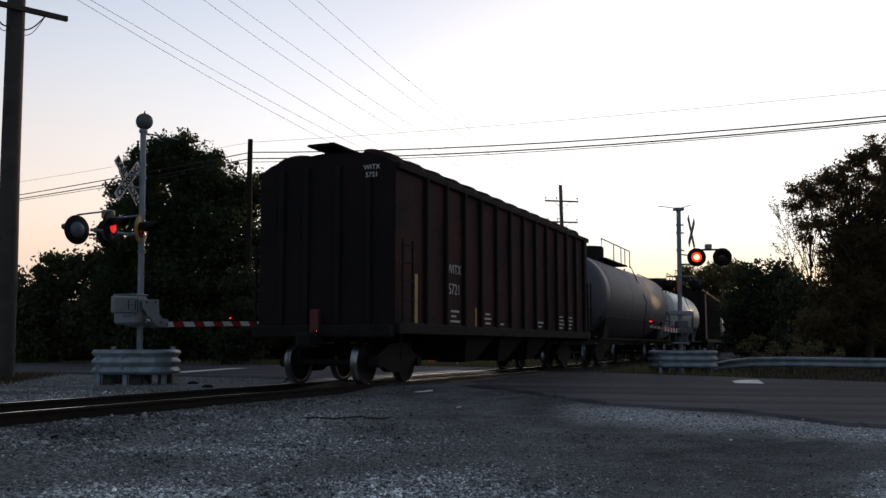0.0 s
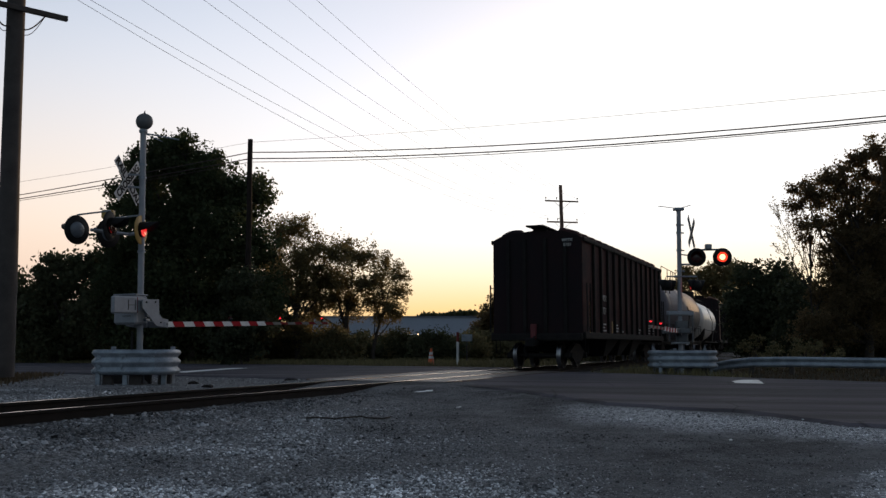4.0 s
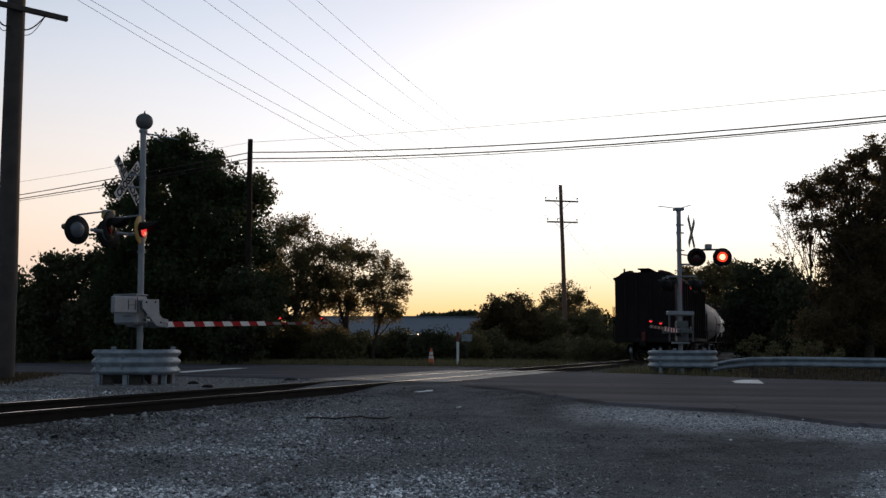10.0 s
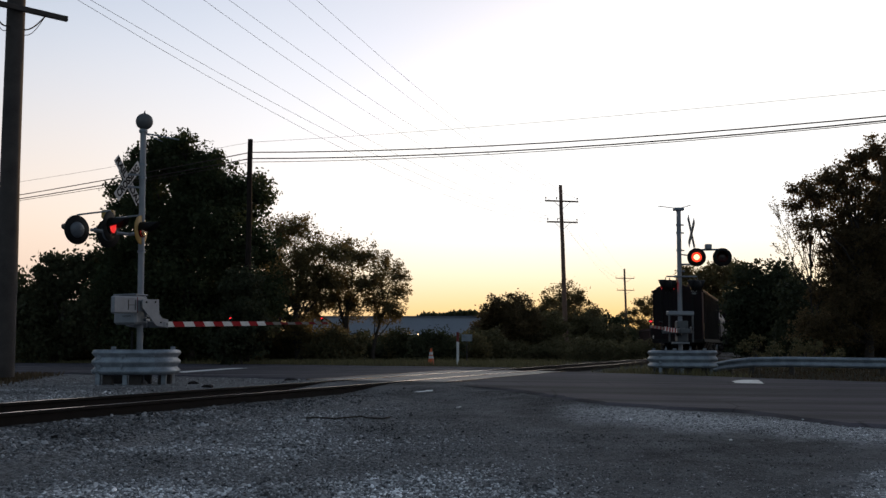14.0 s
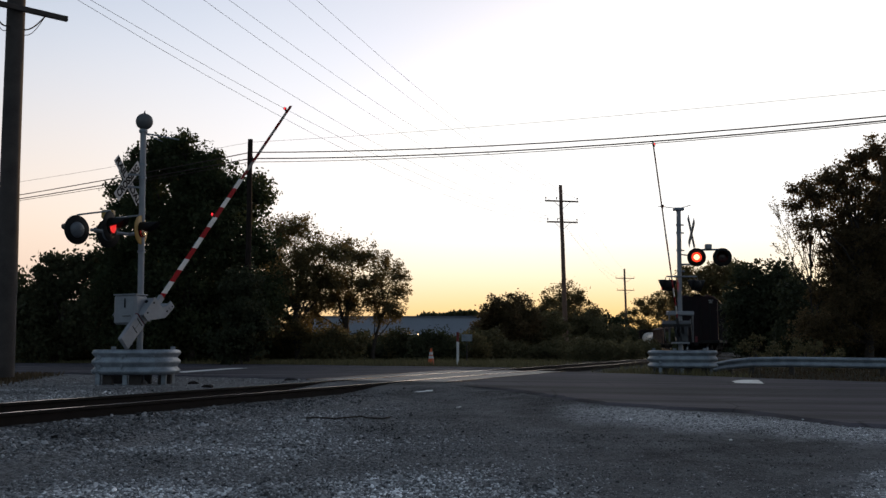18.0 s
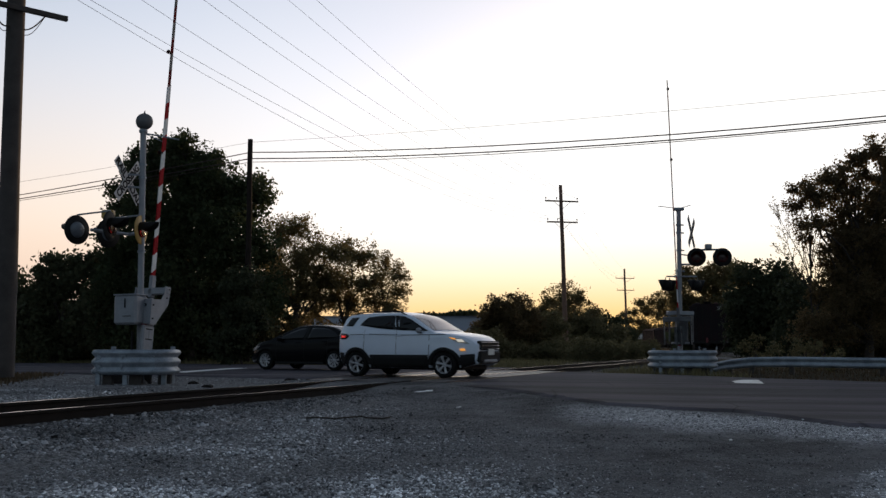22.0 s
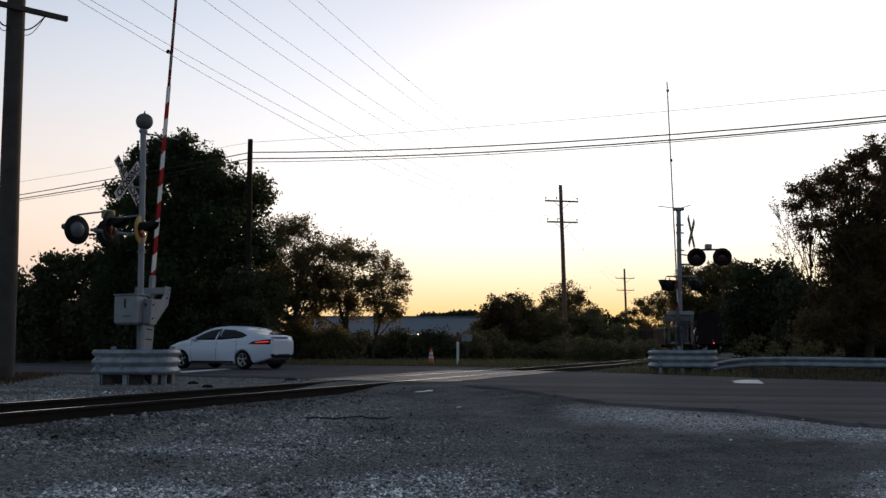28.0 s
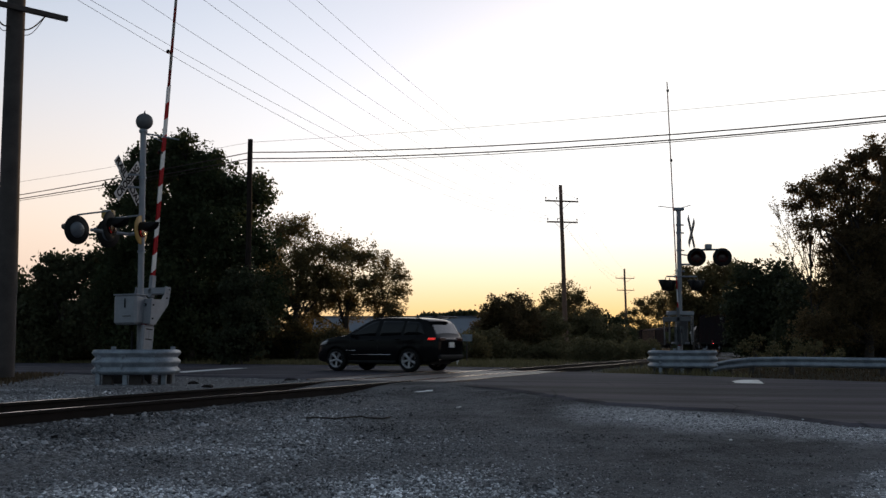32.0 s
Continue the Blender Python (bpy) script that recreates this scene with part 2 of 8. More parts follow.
# s = 0 where the camera stands abeam
TRACK_S = TRACK_S - np.interp(TN.y * TP, TRACK_Y, TRACK_S)


def on_track(s, off=0.0, z=0.0):
    """The point s metres along the track, off metres to its left."""
    x, y = np.interp(s, TRACK_S, TRACK_PTS[:, 0]), np.interp(s, TRACK_S, TRACK_PTS[:, 1])
    x2, y2 = np.interp(s + 1, TRACK_S, TRACK_PTS[:, 0]), np.interp(s + 1, TRACK_S, TRACK_PTS[:, 1])
    d = Vector((x2 - x, y2 - y, 0)).normalized()
    return Vector((x - d.y * off, y + d.x * off, z)), d


def smooth(a, b, x):
    k = min(1.0, max(0.0, (x - a) / (b - a)))
    return k * k * (3 - 2 * k)


def road_z(u):
    """The road climbs a little to the crossing."""
    return -0.02 - 0.15 * smooth(-11.5, 0, u) - 0.25 * smooth(5, 40, u) - 0.1 * smooth(-25, -60, u)


def far_v(u):
    """The far edge of the asphalt: a broad paved shoulder west of the track."""
    return 26.2 + 5.2 * smooth(-11.8, -15.5, u) - 1.4 * smooth(-24, -38, u)


def apron_v(u):
    """The near edge of the asphalt: a driveway mouth east of the track."""
    return float(np.interp(u, (-13, -11.6, -10.2, -7.6, -6, -4.9, -3.1, -2.2, -1.4, 0, 3, 8), (18.3, 17.4, 16.6, 16.3, 14.75, 13.9, 13.8, 13.1, 12.5, 11.6, 9.6, 7.4)))


def ground_z(x, y):
    u, v = road_uv(x, y)
    q = Vector((x, y, 0))
    s, p = q.dot(TD), q.dot(TN)
    z = -0.22 - 0.22 * (1 - smooth(5, 14, math.hypot(x, y)))
    tx = track_x(y)
    dt = abs(x - tx) * 0.92
    z = max(z, -0.145 - 0.27 * smooth(1.5, 3.2, dt))
    # fill between track and road at the west side
    k = smooth(8.0, 12.5, v) * smooth(11.3, 12.6, p) * (1 - smooth(20, 27, p))
    z = z * (1 - k) + (-0.07) * k
    kr = smooth(26.5, 30, v - far_v(u) + 26.2) * (1 - smooth(36, 46, v))
    z = z * (1 - kr) + (-0.12) * kr
    if v > 46:
        z = -0.12 - 0.5 * smooth(46, 62, v) * (1 - smooth(6, 3, dt))
    inside = smooth(-2.6, 0.1, v - apron_v(u)) * (1 - smooth(-0.15, 1.0, v - far_v(u) - 0.1))
    z = z * (1 - inside) + (road_z(u) - 0.04) * inside
    z += 0.02 * noise.noise(Vector((x * 0.7, y * 0.7, 0))) * (1 - inside)
    if dt < 1.5:
        z = -0.142 + 0.012 * noise.noise(Vector((x * 1.1, y * 1.1, 4)))
    # the ballast rises to the crossing's surface
    k = smooth(15.2, 17.7, s) * (1 - smooth(1.8, 3.2, dt)) * (1 - smooth(18.5, 19.5, s))
    return z * (1 - k) - 0.012 * k


# ---- ground ----
def ground_material():
    m = bpy.data.materials.new("gravel_ground")
    m.use_nodes = True
    n, l = m.node_tree.nodes, m.node_tree.links
    b = n["Principled BSDF"]
    b.inputs["Roughness"].default_value = 0.95
    b.inputs["Specular IOR Level"].default_value = 0.15
    tc = n.new("ShaderNodeTexCoord")
    vor, big, mid = n.new("ShaderNodeTexVoronoi"), n.new("ShaderNodeTexNoise"), n.new("ShaderNodeTexNoise")
    vor.inputs["Scale"].default_value = 36
    big.inputs["Scale"].default_value, big.inputs["Detail"].default_value = 0.35, 6
    mid.inputs["Scale"].default_value, mid.inputs["Detail"].default_value = 9, 5
    for t in (vor, big, mid):
        l.new(tc.outputs["Object"], t.inputs["Vector"])
    stone, dirt, mx, gr = n.new("ShaderNodeMix"), n.new("ShaderNodeMix"), n.new("ShaderNodeMapRange"), n.new("ShaderNodeMix")
    for q in (stone, dirt, gr):
        q.data_type = "RGBA"
    hue = n.new("ShaderNodeSeparateColor")
    l.new(vor.outputs["Color"], hue.inputs[0])
    stone.inputs["A"].default_value, stone.inputs["B"].default_value = (0.035, 0.035, 0.036, 1), (0.37, 0.366, 0.37, 1)
    l.new(hue.outputs[0], stone.inputs["Factor"])
    grit = n.new("ShaderNodeMix")
    grit.data_type = "RGBA"
    grit.inputs["A"].default_value, grit.inputs["B"].default_value = (0.026, 0.026, 0.027, 1), (0.23, 0.229, 0.233, 1)
    fine = n.new("ShaderNodeTexNoise")
    fine.inputs["Scale"].default_value, fine.inputs["Detail"].default_value, fine.inputs["Roughness"].default_value = 1.0, 14, 0.78
    l.new(tc.outputs["Object"], fine.inputs["Vector"])
    spread = n.new("ShaderNodeMapRange")
    spread.inputs["From Min"].default_value, spread.inputs["From Max"].default_value = 0.36, 0.64
    l.new(fine.outputs["Fac"], spread.inputs["Value"])
    l.new(spread.outputs[0], grit.inputs["Factor"])
    l.new(grit.outputs["Result"], dirt.inputs["B"])
    mx.inputs["To Max"].default_value = 0.85
    mx.inputs["From Min"].default_value, mx.inputs["From Max"].default_value = 0.55, 1.05
    pk, pa = n.new("ShaderNodeAttribute"), n.new("ShaderNodeMath")
    pk.attribute_name, pa.operation = "packed", "ADD"
    l.new(big.outputs["Fac"], pa.inputs[0])
    l.new(pk.outputs["Fac"], pa.inputs[1])
    l.new(pa.outputs[0], mx.inputs["Value"])
    l.new(mx.outputs[0], dirt.inputs["Factor"])
    l.new(stone.outputs["Result"], dirt.inputs["A"])
    sp, fresh = n.new("ShaderNodeAttribute"), n.new("ShaderNodeHueSaturation")
    sp.attribute_name = "spilled"
    bright = n.new("ShaderNodeMapRange")
    bright.inputs["To Min"].default_value, bright.inputs["To Max"].default_value = 0.9, 2.1
    l.new(sp.outputs["Fac"], bright.inputs["Value"])
    l.new(bright.outputs[0], fresh.inputs["Value"])
    l.new(dirt.outputs["Result"], fresh.inputs["Color"])
    at = n.new("ShaderNodeAttribute")
    at.attribute_name = "grassy"
    gr.inputs["B"].default_value = (0.046, 0.038, 0.022, 1)
    l.new(at.outputs["Fac"], gr.inputs["Factor"])
    l.new(fresh.outputs["Color"], gr.inputs["A"])
    l.new(gr.outputs["Result"], b.inputs["Base Color"])
    bp = n.new("ShaderNodeBump")
    bp.inputs["Strength"].default_value, bp.inputs["Distance"].default_value = 1.0, 0.03
    inv = n.new("ShaderNodeMath")
    inv.operation = "SUBTRACT"
    l.new(mid.outputs["Fac"], inv.inputs[0])
    l.new(vor.outputs["Distance"], inv.inputs[1])
    l.new(inv.outputs[0], bp.inputs["Height"])
    l.new(bp.outputs[0], b.inputs["Normal"])
    return m


def grassy(x, y):
    u, v = road_uv(x, y)
    q = Vector((x, y, 0))
    p = q.dot(TN)
    dt = abs(x - track_x(y)) * 0.92
    g = smooth(0.6, 1.4, v - far_v(u)) * smooth(1.5, 2.2, dt)
    g = max(g, smooth(16.2, 17.3, p - 0.6 * (y - 20)) * smooth(8, 15, v) * (1 - smooth(17.6, 18.2, v)))
    return g


def packed(x, y):
    """Where wheels have pressed the gravel down to dark grit."""
    k = smooth(-1.5, 2.5, x + 0.25 * (y - 9))
    k = max(k * 0.95, 0.5 * smooth(1.2, 0.2, abs(y - 9.0 - 0.2 * x) / 0.9))
    return k * (1 - 0.97 * spilled(x, y))


def spilled(x, y):
    """Fresh pale gravel: a band along the driveway's edge, and a patch nearest the east."""
    yc = float(np.interp(x, (1.2, 2.0, 3.2, 4.0, 4.7, 6.5, 9.0), (13.6, 13.4, 12.6, 11.7, 10.9, 9.4, 7.3)))
    wob = 0.35 * noise.noise(Vector((x * 1.3, y * 1.3, 7)))
    k = smooth(1.75, 0.8, abs(y - yc) + wob) * smooth(1.3, 2.4, x)
    return max(k, smooth(-0.25, 0.25, x - 2.75 - 0.62 * (y - 6.5) + wob) * smooth(9.2, 8.4, y))


def build_stones():
    """Loose crushed stone over the nearest ground and the ballast."""
    rng = np.random.default_rng(11)
    # an angular chip: a flat broken top over a wider foot
    chip = np.array([(0.5, 0.42, 0.8), (-0.5, 0.5, 0.72), (-0.42, -0.5, 0.84), (0.5, -0.44, 0.66), (1.0, 0.7, -0.5), (-0.8, 0.95, -0.5), (-1.0, -0.75, -0.5), (0.75, -0.95, -0.5)])
    tri = np.array([(0, 1, 2), (0, 2, 3), (0, 4, 5), (0, 5, 1), (1, 5, 6), (1, 6, 2), (2, 6, 7), (2, 7, 3), (3, 7, 4), (3, 4, 0)])
    pts = []
    while len(pts) < 84000:
        # more stones close by, spread over the view
        y = 6.1 * 3.0 ** rng.random()
        x = rng.uniform(-0.53, 0.53) * y
        u, v = road_uv(x, y)
        if v > apron_v(u) - 0.1:
            continue
        off = (x - track_x(y)) * 0.92
        if abs(off) < 0.85:
            continue
        if rng.random() < 0.84 * packed(x, y) * (0.75 + 0.5 * noise.noise(Vector((x * 0.8, y * 0.8, 3)))):
            continue
        fresh = spilled(x, y)
        worn = packed(x, y)
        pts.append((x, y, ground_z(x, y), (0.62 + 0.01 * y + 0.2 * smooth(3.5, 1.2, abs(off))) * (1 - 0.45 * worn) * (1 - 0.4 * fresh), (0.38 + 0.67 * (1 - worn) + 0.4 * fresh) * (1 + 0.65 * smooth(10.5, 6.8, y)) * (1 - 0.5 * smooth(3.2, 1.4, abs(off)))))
    # the gravel round the west signal
    while len(pts) < 98000:
        u, v = rng.uniform(-21, -11), rng.uniform(9, 18.2)
        q = on_road(u, v)
        if abs(q.x - track_x(q.y)) * 0.92 < 1.4 or q.dot(TN) < 10:
            continue
        pts.append((q.x, q.y, ground_z(q.x, q.y), 0.6, 0.72))
    p = np.array(pts)
    k = len(p)
    size = rng.lognormal(-4.42, 0.45, k).clip(0.005, 0.04) * p[:, 3]
    ax = size[:, None] * rng.uniform(0.5, 1.5, (k, 3)) * np.array([1, 1, 0.55])
    ang = rng.uniform(0, 2 * math.pi, k)
    shape = chip[None] * (1 + rng.uniform(-0.28, 0.28, (k, 8, 3)))
    v = shape * ax[:, None, :]
    c, s_ = np.cos(ang)[:, None], np.sin(ang)[:, None]
    tilt = rng.normal(0, 0.45, (k, 1))
    z = v[:, :, 2] + v[:, :, 0] * tilt
    v = np.stack([v[:, :, 0] * c - v[:, :, 1] * s_, v[:, :, 0] * s_ + v[:, :, 1] * c, z], 2) + p[:, None, :3] + np.array([0, 0, 0.2]) * size[:, None, None]
    f = (tri[None] + 8 * np.arange(k)[:, None, None]).reshape(-1, 3)
    me = bpy.data.meshes.new("loose_stones")
    me.vertices.add(8 * k)
    me.vertices.foreach_set("co", v.astype(np.float32).ravel())
    me.loops.add(len(f) * 3)
    me.loops.foreach_set("vertex_index", f.astype(np.int32).ravel())
    me.polygons.add(len(f))
    me.polygons.foreach_set("loop_start", np.arange(0, len(f) * 3, 3, dtype=np.int32))
    m = bpy.data.materials.new("crushed_stone")
    m.use_nodes = True
    n, l = m.node_tree.nodes, m.node_tree.links
    b, geo, rp = n["Principled BSDF"], n.new("ShaderNodeNewGeometry"), n.new("ShaderNodeValToRGB")
    b.inputs["Roughness"].default_value = 0.85
    e = rp.color_ramp.elements
    e[0].color, e[1].color = (0.032, 0.032, 0.034, 1), (0.66, 0.655, 0.665, 1)
    mid = e.new(0.8)
    mid.color = (0.335, 0.334, 0.34, 1)
    l.new(geo.outputs["Random Per Island"], rp.inputs[0])
    tc, patch, pm, mul = n.new("ShaderNodeTexCoord"), n.new("ShaderNodeTexNoise"), n.new("ShaderNodeMapRange"), n.new("ShaderNodeHueSaturation")
    patch.inputs["Scale"].default_value, patch.inputs["Detail"].default_value = 0.9, 4
    pm.inputs["From Min"].default_value, pm.inputs["From Max"].default_value = 0.3, 0.68
    pm.inputs["To Min"].default_value, pm.inputs["To Max"].default_value = 0.36, 1.6
    l.new(tc.outputs["Object"], patch.inputs["Vector"])
    l.new(patch.outputs["Fac"], pm.inputs["Value"])
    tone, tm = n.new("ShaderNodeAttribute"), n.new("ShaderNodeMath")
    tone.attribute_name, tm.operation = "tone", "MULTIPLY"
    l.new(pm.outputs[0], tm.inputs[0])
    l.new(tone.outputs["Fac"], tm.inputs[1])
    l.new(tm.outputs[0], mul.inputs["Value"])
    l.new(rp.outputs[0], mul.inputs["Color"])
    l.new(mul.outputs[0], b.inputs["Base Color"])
    me.materials.append(m)
    me.update(calc_edges=True)
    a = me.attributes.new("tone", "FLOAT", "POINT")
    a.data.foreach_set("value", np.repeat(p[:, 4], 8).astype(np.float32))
    tagged(new("loose_stones", me), "grey crushed stones strewn over the gravel", "gravel", kind="stuff")


def build_ground():
    xs = np.concatenate((-np.geomspace(2500, 40, 14), np.arange(-39, 40, 0.5), np.geomspace(40, 2500, 14)))
    ys = np.concatenate((-np.geomspace(2500, 12, 12), np.arange(-11, 60, 0.5), np.geomspace(60.5, 2500, 18)))
    vs = [(x, y, ground_z(x, y)) for y in ys for x in xs]
    w = len(xs)
    fs = [(j * w + i, j * w + i + 1, j * w + w + i + 1, j * w + w + i) for j in range(len(ys) - 1) for i in range(w - 1)]
    me = bpy.data.meshes.new("ground")
    me.from_pydata(vs, [], fs)
    me.polygons.foreach_set("use_smooth", [True] * len(fs))
    a = me.attributes.new("grassy", "FLOAT", "POINT")
    a.data.foreach_set("value", [grassy(x, y) for x, y, _ in vs])
    a = me.attributes.new("packed", "FLOAT", "POINT")
    a.data.foreach_set("value", [0.62 * packed(x, y) for x, y, _ in vs])
    a = me.attributes.new("spilled", "FLOAT", "POINT")
    a.data.foreach_set("value", [spilled(x, y) for x, y, _ in vs])
    me.materials.append(ground_material())
    tagged(new("ground", me), "grey gravel and dry grass ground round the crossing", "ground", kind="structure")


def asphalt_material():
    m = mat("asphalt", (0.075, 0.069, 0.082), (0.039, 0.037, 0.045), 0.8, 0, 0.5, 45, 0.6, 0.1)
    # darker wheel tracks and stains drawn out along the road, pale worn grit between them
    n, l = m.node_tree.nodes, m.node_tree.links
    b = n["Principled BSDF"]
    old = b.inputs["Base Color"].links[0].from_socket
    tc, mp, st, cr, mr, mr2, hs = (n.new(k) for k in ("ShaderNodeTexCoord", "ShaderNodeMapping", "ShaderNodeTexNoise", "ShaderNodeTexVoronoi", "ShaderNodeMapRange", "ShaderNodeMapRange", "ShaderNodeHueSaturation"))
    mp.inputs["Rotation"].default_value = (0, 0, radians(ROAD_ANGLE))
    mp.inputs["Scale"].default_value = (0.045, 1.25, 1.0)
    st.inputs["Scale"].default_value, st.inputs["Detail"].default_value = 1.0, 5
    mr.inputs["From Min"].default_value, mr.inputs["From Max"].default_value = 0.3, 0.7
    mr.inputs["To Min"].default_value, mr.inputs["To Max"].default_value = 0.3, 1.75
    cr.feature = "DISTANCE_TO_EDGE"
    cr.inputs["Scale"].default_value = 0.45
    mr2.inputs["From Max"].default_value = 0.012
    mr2.inputs["To Min"].default_value = 0.35
    mu = n.new("ShaderNodeMath")
    mu.operation = "MULTIPLY"
    l.new(tc.outputs["Object"], mp.inputs["Vector"])
    l.new(mp.outputs[0], st.inputs["Vector"])
    l.new(tc.outputs["Object"], cr.inputs["Vector"])
    l.new(st.outputs["Fac"], mr.inputs["Value"])
    l.new(cr.outputs["Distance"], mr2.inputs["Value"])
    l.new(mr.outputs[0], mu.inputs[0])
    l.new(mr2.outputs[0], mu.inputs[1])
    l.new(mu.outputs[0], hs.inputs["Value"])
    l.new(old, hs.inputs["Color"])
    l.new(hs.outputs[0], b.inputs["Base Color"])
    return m


ASPHALT = asphalt_material()


def build_road():
    g = Geo()
    us = np.concatenate((np.arange(-120, -30, 3), np.arange(-30, 20, 0.2), np.arange(20, 121, 3)))
    rings = []
    for u in us:
        ve = apron_v(u) + 0.25 * noise.noise(Vector((u * 0.9, 0, 5))) + 0.16 * noise.noise(Vector((u * 3.1, 0, 8))) + 0.08 * noise.noise(Vector((u * 7.3, 0, 2)))
        z = road_z(u)
        vf = far_v(u) + 0.2 * noise.noise(Vector((u * 0.6, 3, 5)))
        vs = [ve - 0.16] + [ve + (vf - ve) * k / 12 for k in range(13)] + [vf + 0.1]
        ring = []
        for k, v in enumerate(vs):
            edge = k in (0, len(vs) - 1)
            crown = max(-0.02, 0.02 * (1 - ((v - 22.2) / 4.5) ** 2)) if v > 18 else 0.0
            zz = z + crown - (0.04 if edge else 0)
            if v < 17.8:
                zz = min(zz, z)
            ring.append(on_road(u, v, zz))
        rings.append(ring)
    g.strip(rings, False, False)
    tagged(part("road", g, ASPHALT), "worn dark grey asphalt road with a driveway mouth", "road", kind="structure")
    # paint
    for name, u0, u1, v0, v1, lab in (("stop_line", -20.2, -19.6, 19.6, 24.4, "worn white stop line"), ("stop_line", -4.85, -4.2, 21.9, 24.3, "worn white stop line")):
        g = Geo()
        for i in range(12):
            a, b = v0 + (v1 - v0) * i / 12, v0 + (v1 - v0) * (i + 1) / 12
            j0, j1 = (0.1 * noise.noise(Vector((q * 3, u0, 0))) for q in (a, b))
            z0, z1 = (road_z(u0) + 0.02 * (1 - ((q - 22.2) / 4.5) ** 2) + 0.006 for q in (a, b))
            sk = 0.4 if u0 < -10 else 0.25
            g.add([on_road(u0 + j0 + sk * (v0 - a), a, z0), on_road(u1 + sk * (v0 - a), a, z0), on_road(u1 + sk * (v0 - b), b, z1), on_road(u0 + j1 + sk * (v0 - b), b, z1)], [(0, 1, 2, 3)])
        tagged(part(name, g, WHITE), lab, "road marking", kind="structure")


# ---- track ----
RAIL = [(-0.036, 0), (-0.036, -0.035), (-0.009, -0.045), (-0.009, -0.145), (-0.07, -0.165), (-0.07, -0.172), (0.07, -0.172), (0.07, -0.165), (0.009, -0.145), (0.009, -0.045), (0.036, -0.035), (0.036, 0)]


def build_track():
    ss = list(np.arange(-30, 60, 1.5)) + list(np.arange(60, 330, 5))
    for off in (0.752, -0.752):
        g, top = Geo(), Geo()
        rings, tops = [], []
        for s in ss:
            o, d = on_track(s)
            lf = Vector((-d.y, d.x, 0))
            rings.append([o + lf * (off + a) + Vector((0, 0, b + 0.01)) for a, b in RAIL])
            tops.append([o + lf * (off + a) + Vector((0, 0, b + 0.01)) for a, b in ((-0.026, 0.001), (-0.013, 0.003), (0.013, 0.003), (0.026, 0.001))])
        g.strip(rings, False)
        top.strip(tops, True, False)
        rail = part("rail", g, RUST)
        tagged(rail, "rusty steel rail with a polished running surface", "rail", "rails of the track")
        part("running_surface", top, STEEL, rail, "polished steel top")
    # ties, in the stretch outside the road
    tie_me = Geo().box((0, 0, 0), (2.6, 0.23, 0.18), ch=0.015).mesh("tie", TIE)
    bed = thing("track_bed", "dark tarred wooden railway ties in ballast", "railway track")
    for s in list(np.arange(-14, 18.0, 0.55)) + list(np.arange(27.0, 60, 0.55)):
        o, d = on_track(s)
        t = part("tie", tie_me, TIE, bed)
        t.matrix_basis = Matrix.Translation(o + Vector((0, 0, -0.224))) @ Matrix.Rotation(math.atan2(d.y, d.x) - math.pi / 2 + 0.02 * random.uniform(-1, 1), 4, "Z")
    # worn steel strips that edge the gaps beside the rails
    for off in (0.752 - 0.12, -0.752 + 0.12, 0.752 + 0.1, -0.752 - 0.1, 1.715, -1.715):
        rings = []
        for s in np.arange(18.2, 27.01, 1.1):
            o, d = on_track(s)
            lf = Vector((-d.y, d.x, 0))
            rings.append([o + lf * (off + a) + Vector((0, 0, b + 0.011)) for a, b in ((-0.022, -0.06), (-0.022, 0.0), (0.022, 0.0), (0.022, -0.06))])
        part("edge_strip", Geo().strip(rings, False), STEEL, bed, "worn steel edge strip")
    # crossing panels of dark timber between and beside the rails
    panel_mat = mat("crossing_timber", (0.085, 0.07, 0.063), (0.036, 0.031, 0.03), 0.52, 0, 2.5, 30, 0.5, 0.35, obj=0.3)
    for off, w in ((0.0, 1.3), (1.28, 0.82), (-1.28, 0.82)):
        for i in range(4):
            a = 18.2 + i * 2.2
            o, d = on_track(a + 1.09)
            pan = Geo().box((0, 0, 0), (w, 2.17, 0.16), ch=0.012)
            ob = part("crossing_panel", pan, panel_mat, bed, "worn dark timber crossing panel")
            lf = Vector((-d.y, d.x, 0))
            ob.matrix_basis = Matrix.Translation(o + lf * off + Vector((0, 0, -0.078))) @ Matrix.Rotation(math.atan2(d.y, d.x) - math.pi / 2, 4, "Z")


build_ground()
build_stones()
build_road()
build_track()


# ---- trees and grass ----
def quad_cloud(name, quads, material):
    """One mesh of loose four-cornered leaves, from an array (n, 4, 3)."""
    k = len(quads)
    me = bpy.data.meshes.new(name)
    me.vertices.add(4 * k)
    me.vertices.foreach_set("co", quads.astype(np.float32).ravel())
    me.loops.add(4 * k)
    me.loops.foreach_set("vertex_index", np.arange(4 * k, dtype=np.int32))
    me.polygons.add(k)
    me.polygons.foreach_set("loop_start", np.arange(0, 4 * k, 4, dtype=np.int32))
    me.materials.append(material)
    me.update(calc_edges=True)
    return me


def leaves(rng, centres, size):
    """Pointed four-cornered leaves at the centres, turned every way, a little folded."""
    k = len(centres)
    a = rng.normal(size=(k, 3))
    a /= np.linalg.norm(a, axis=1)[:, None]
    b = np.cross(a, rng.normal(size=(k, 3)))
    b /= np.linalg.norm(b, axis=1)[:, None] + 1e-9
    s = size * rng.uniform(0.6, 1.3, (k, 1))
    nrm = np.cross(a, b)
    q = np.stack([centres - a * s * 0.5, centres + b * s * 0.34 + nrm * s * 0.1, centres + a * s * 0.55, centres - b * s * 0.34 + nrm * s * 0.1], axis=1)
    return q


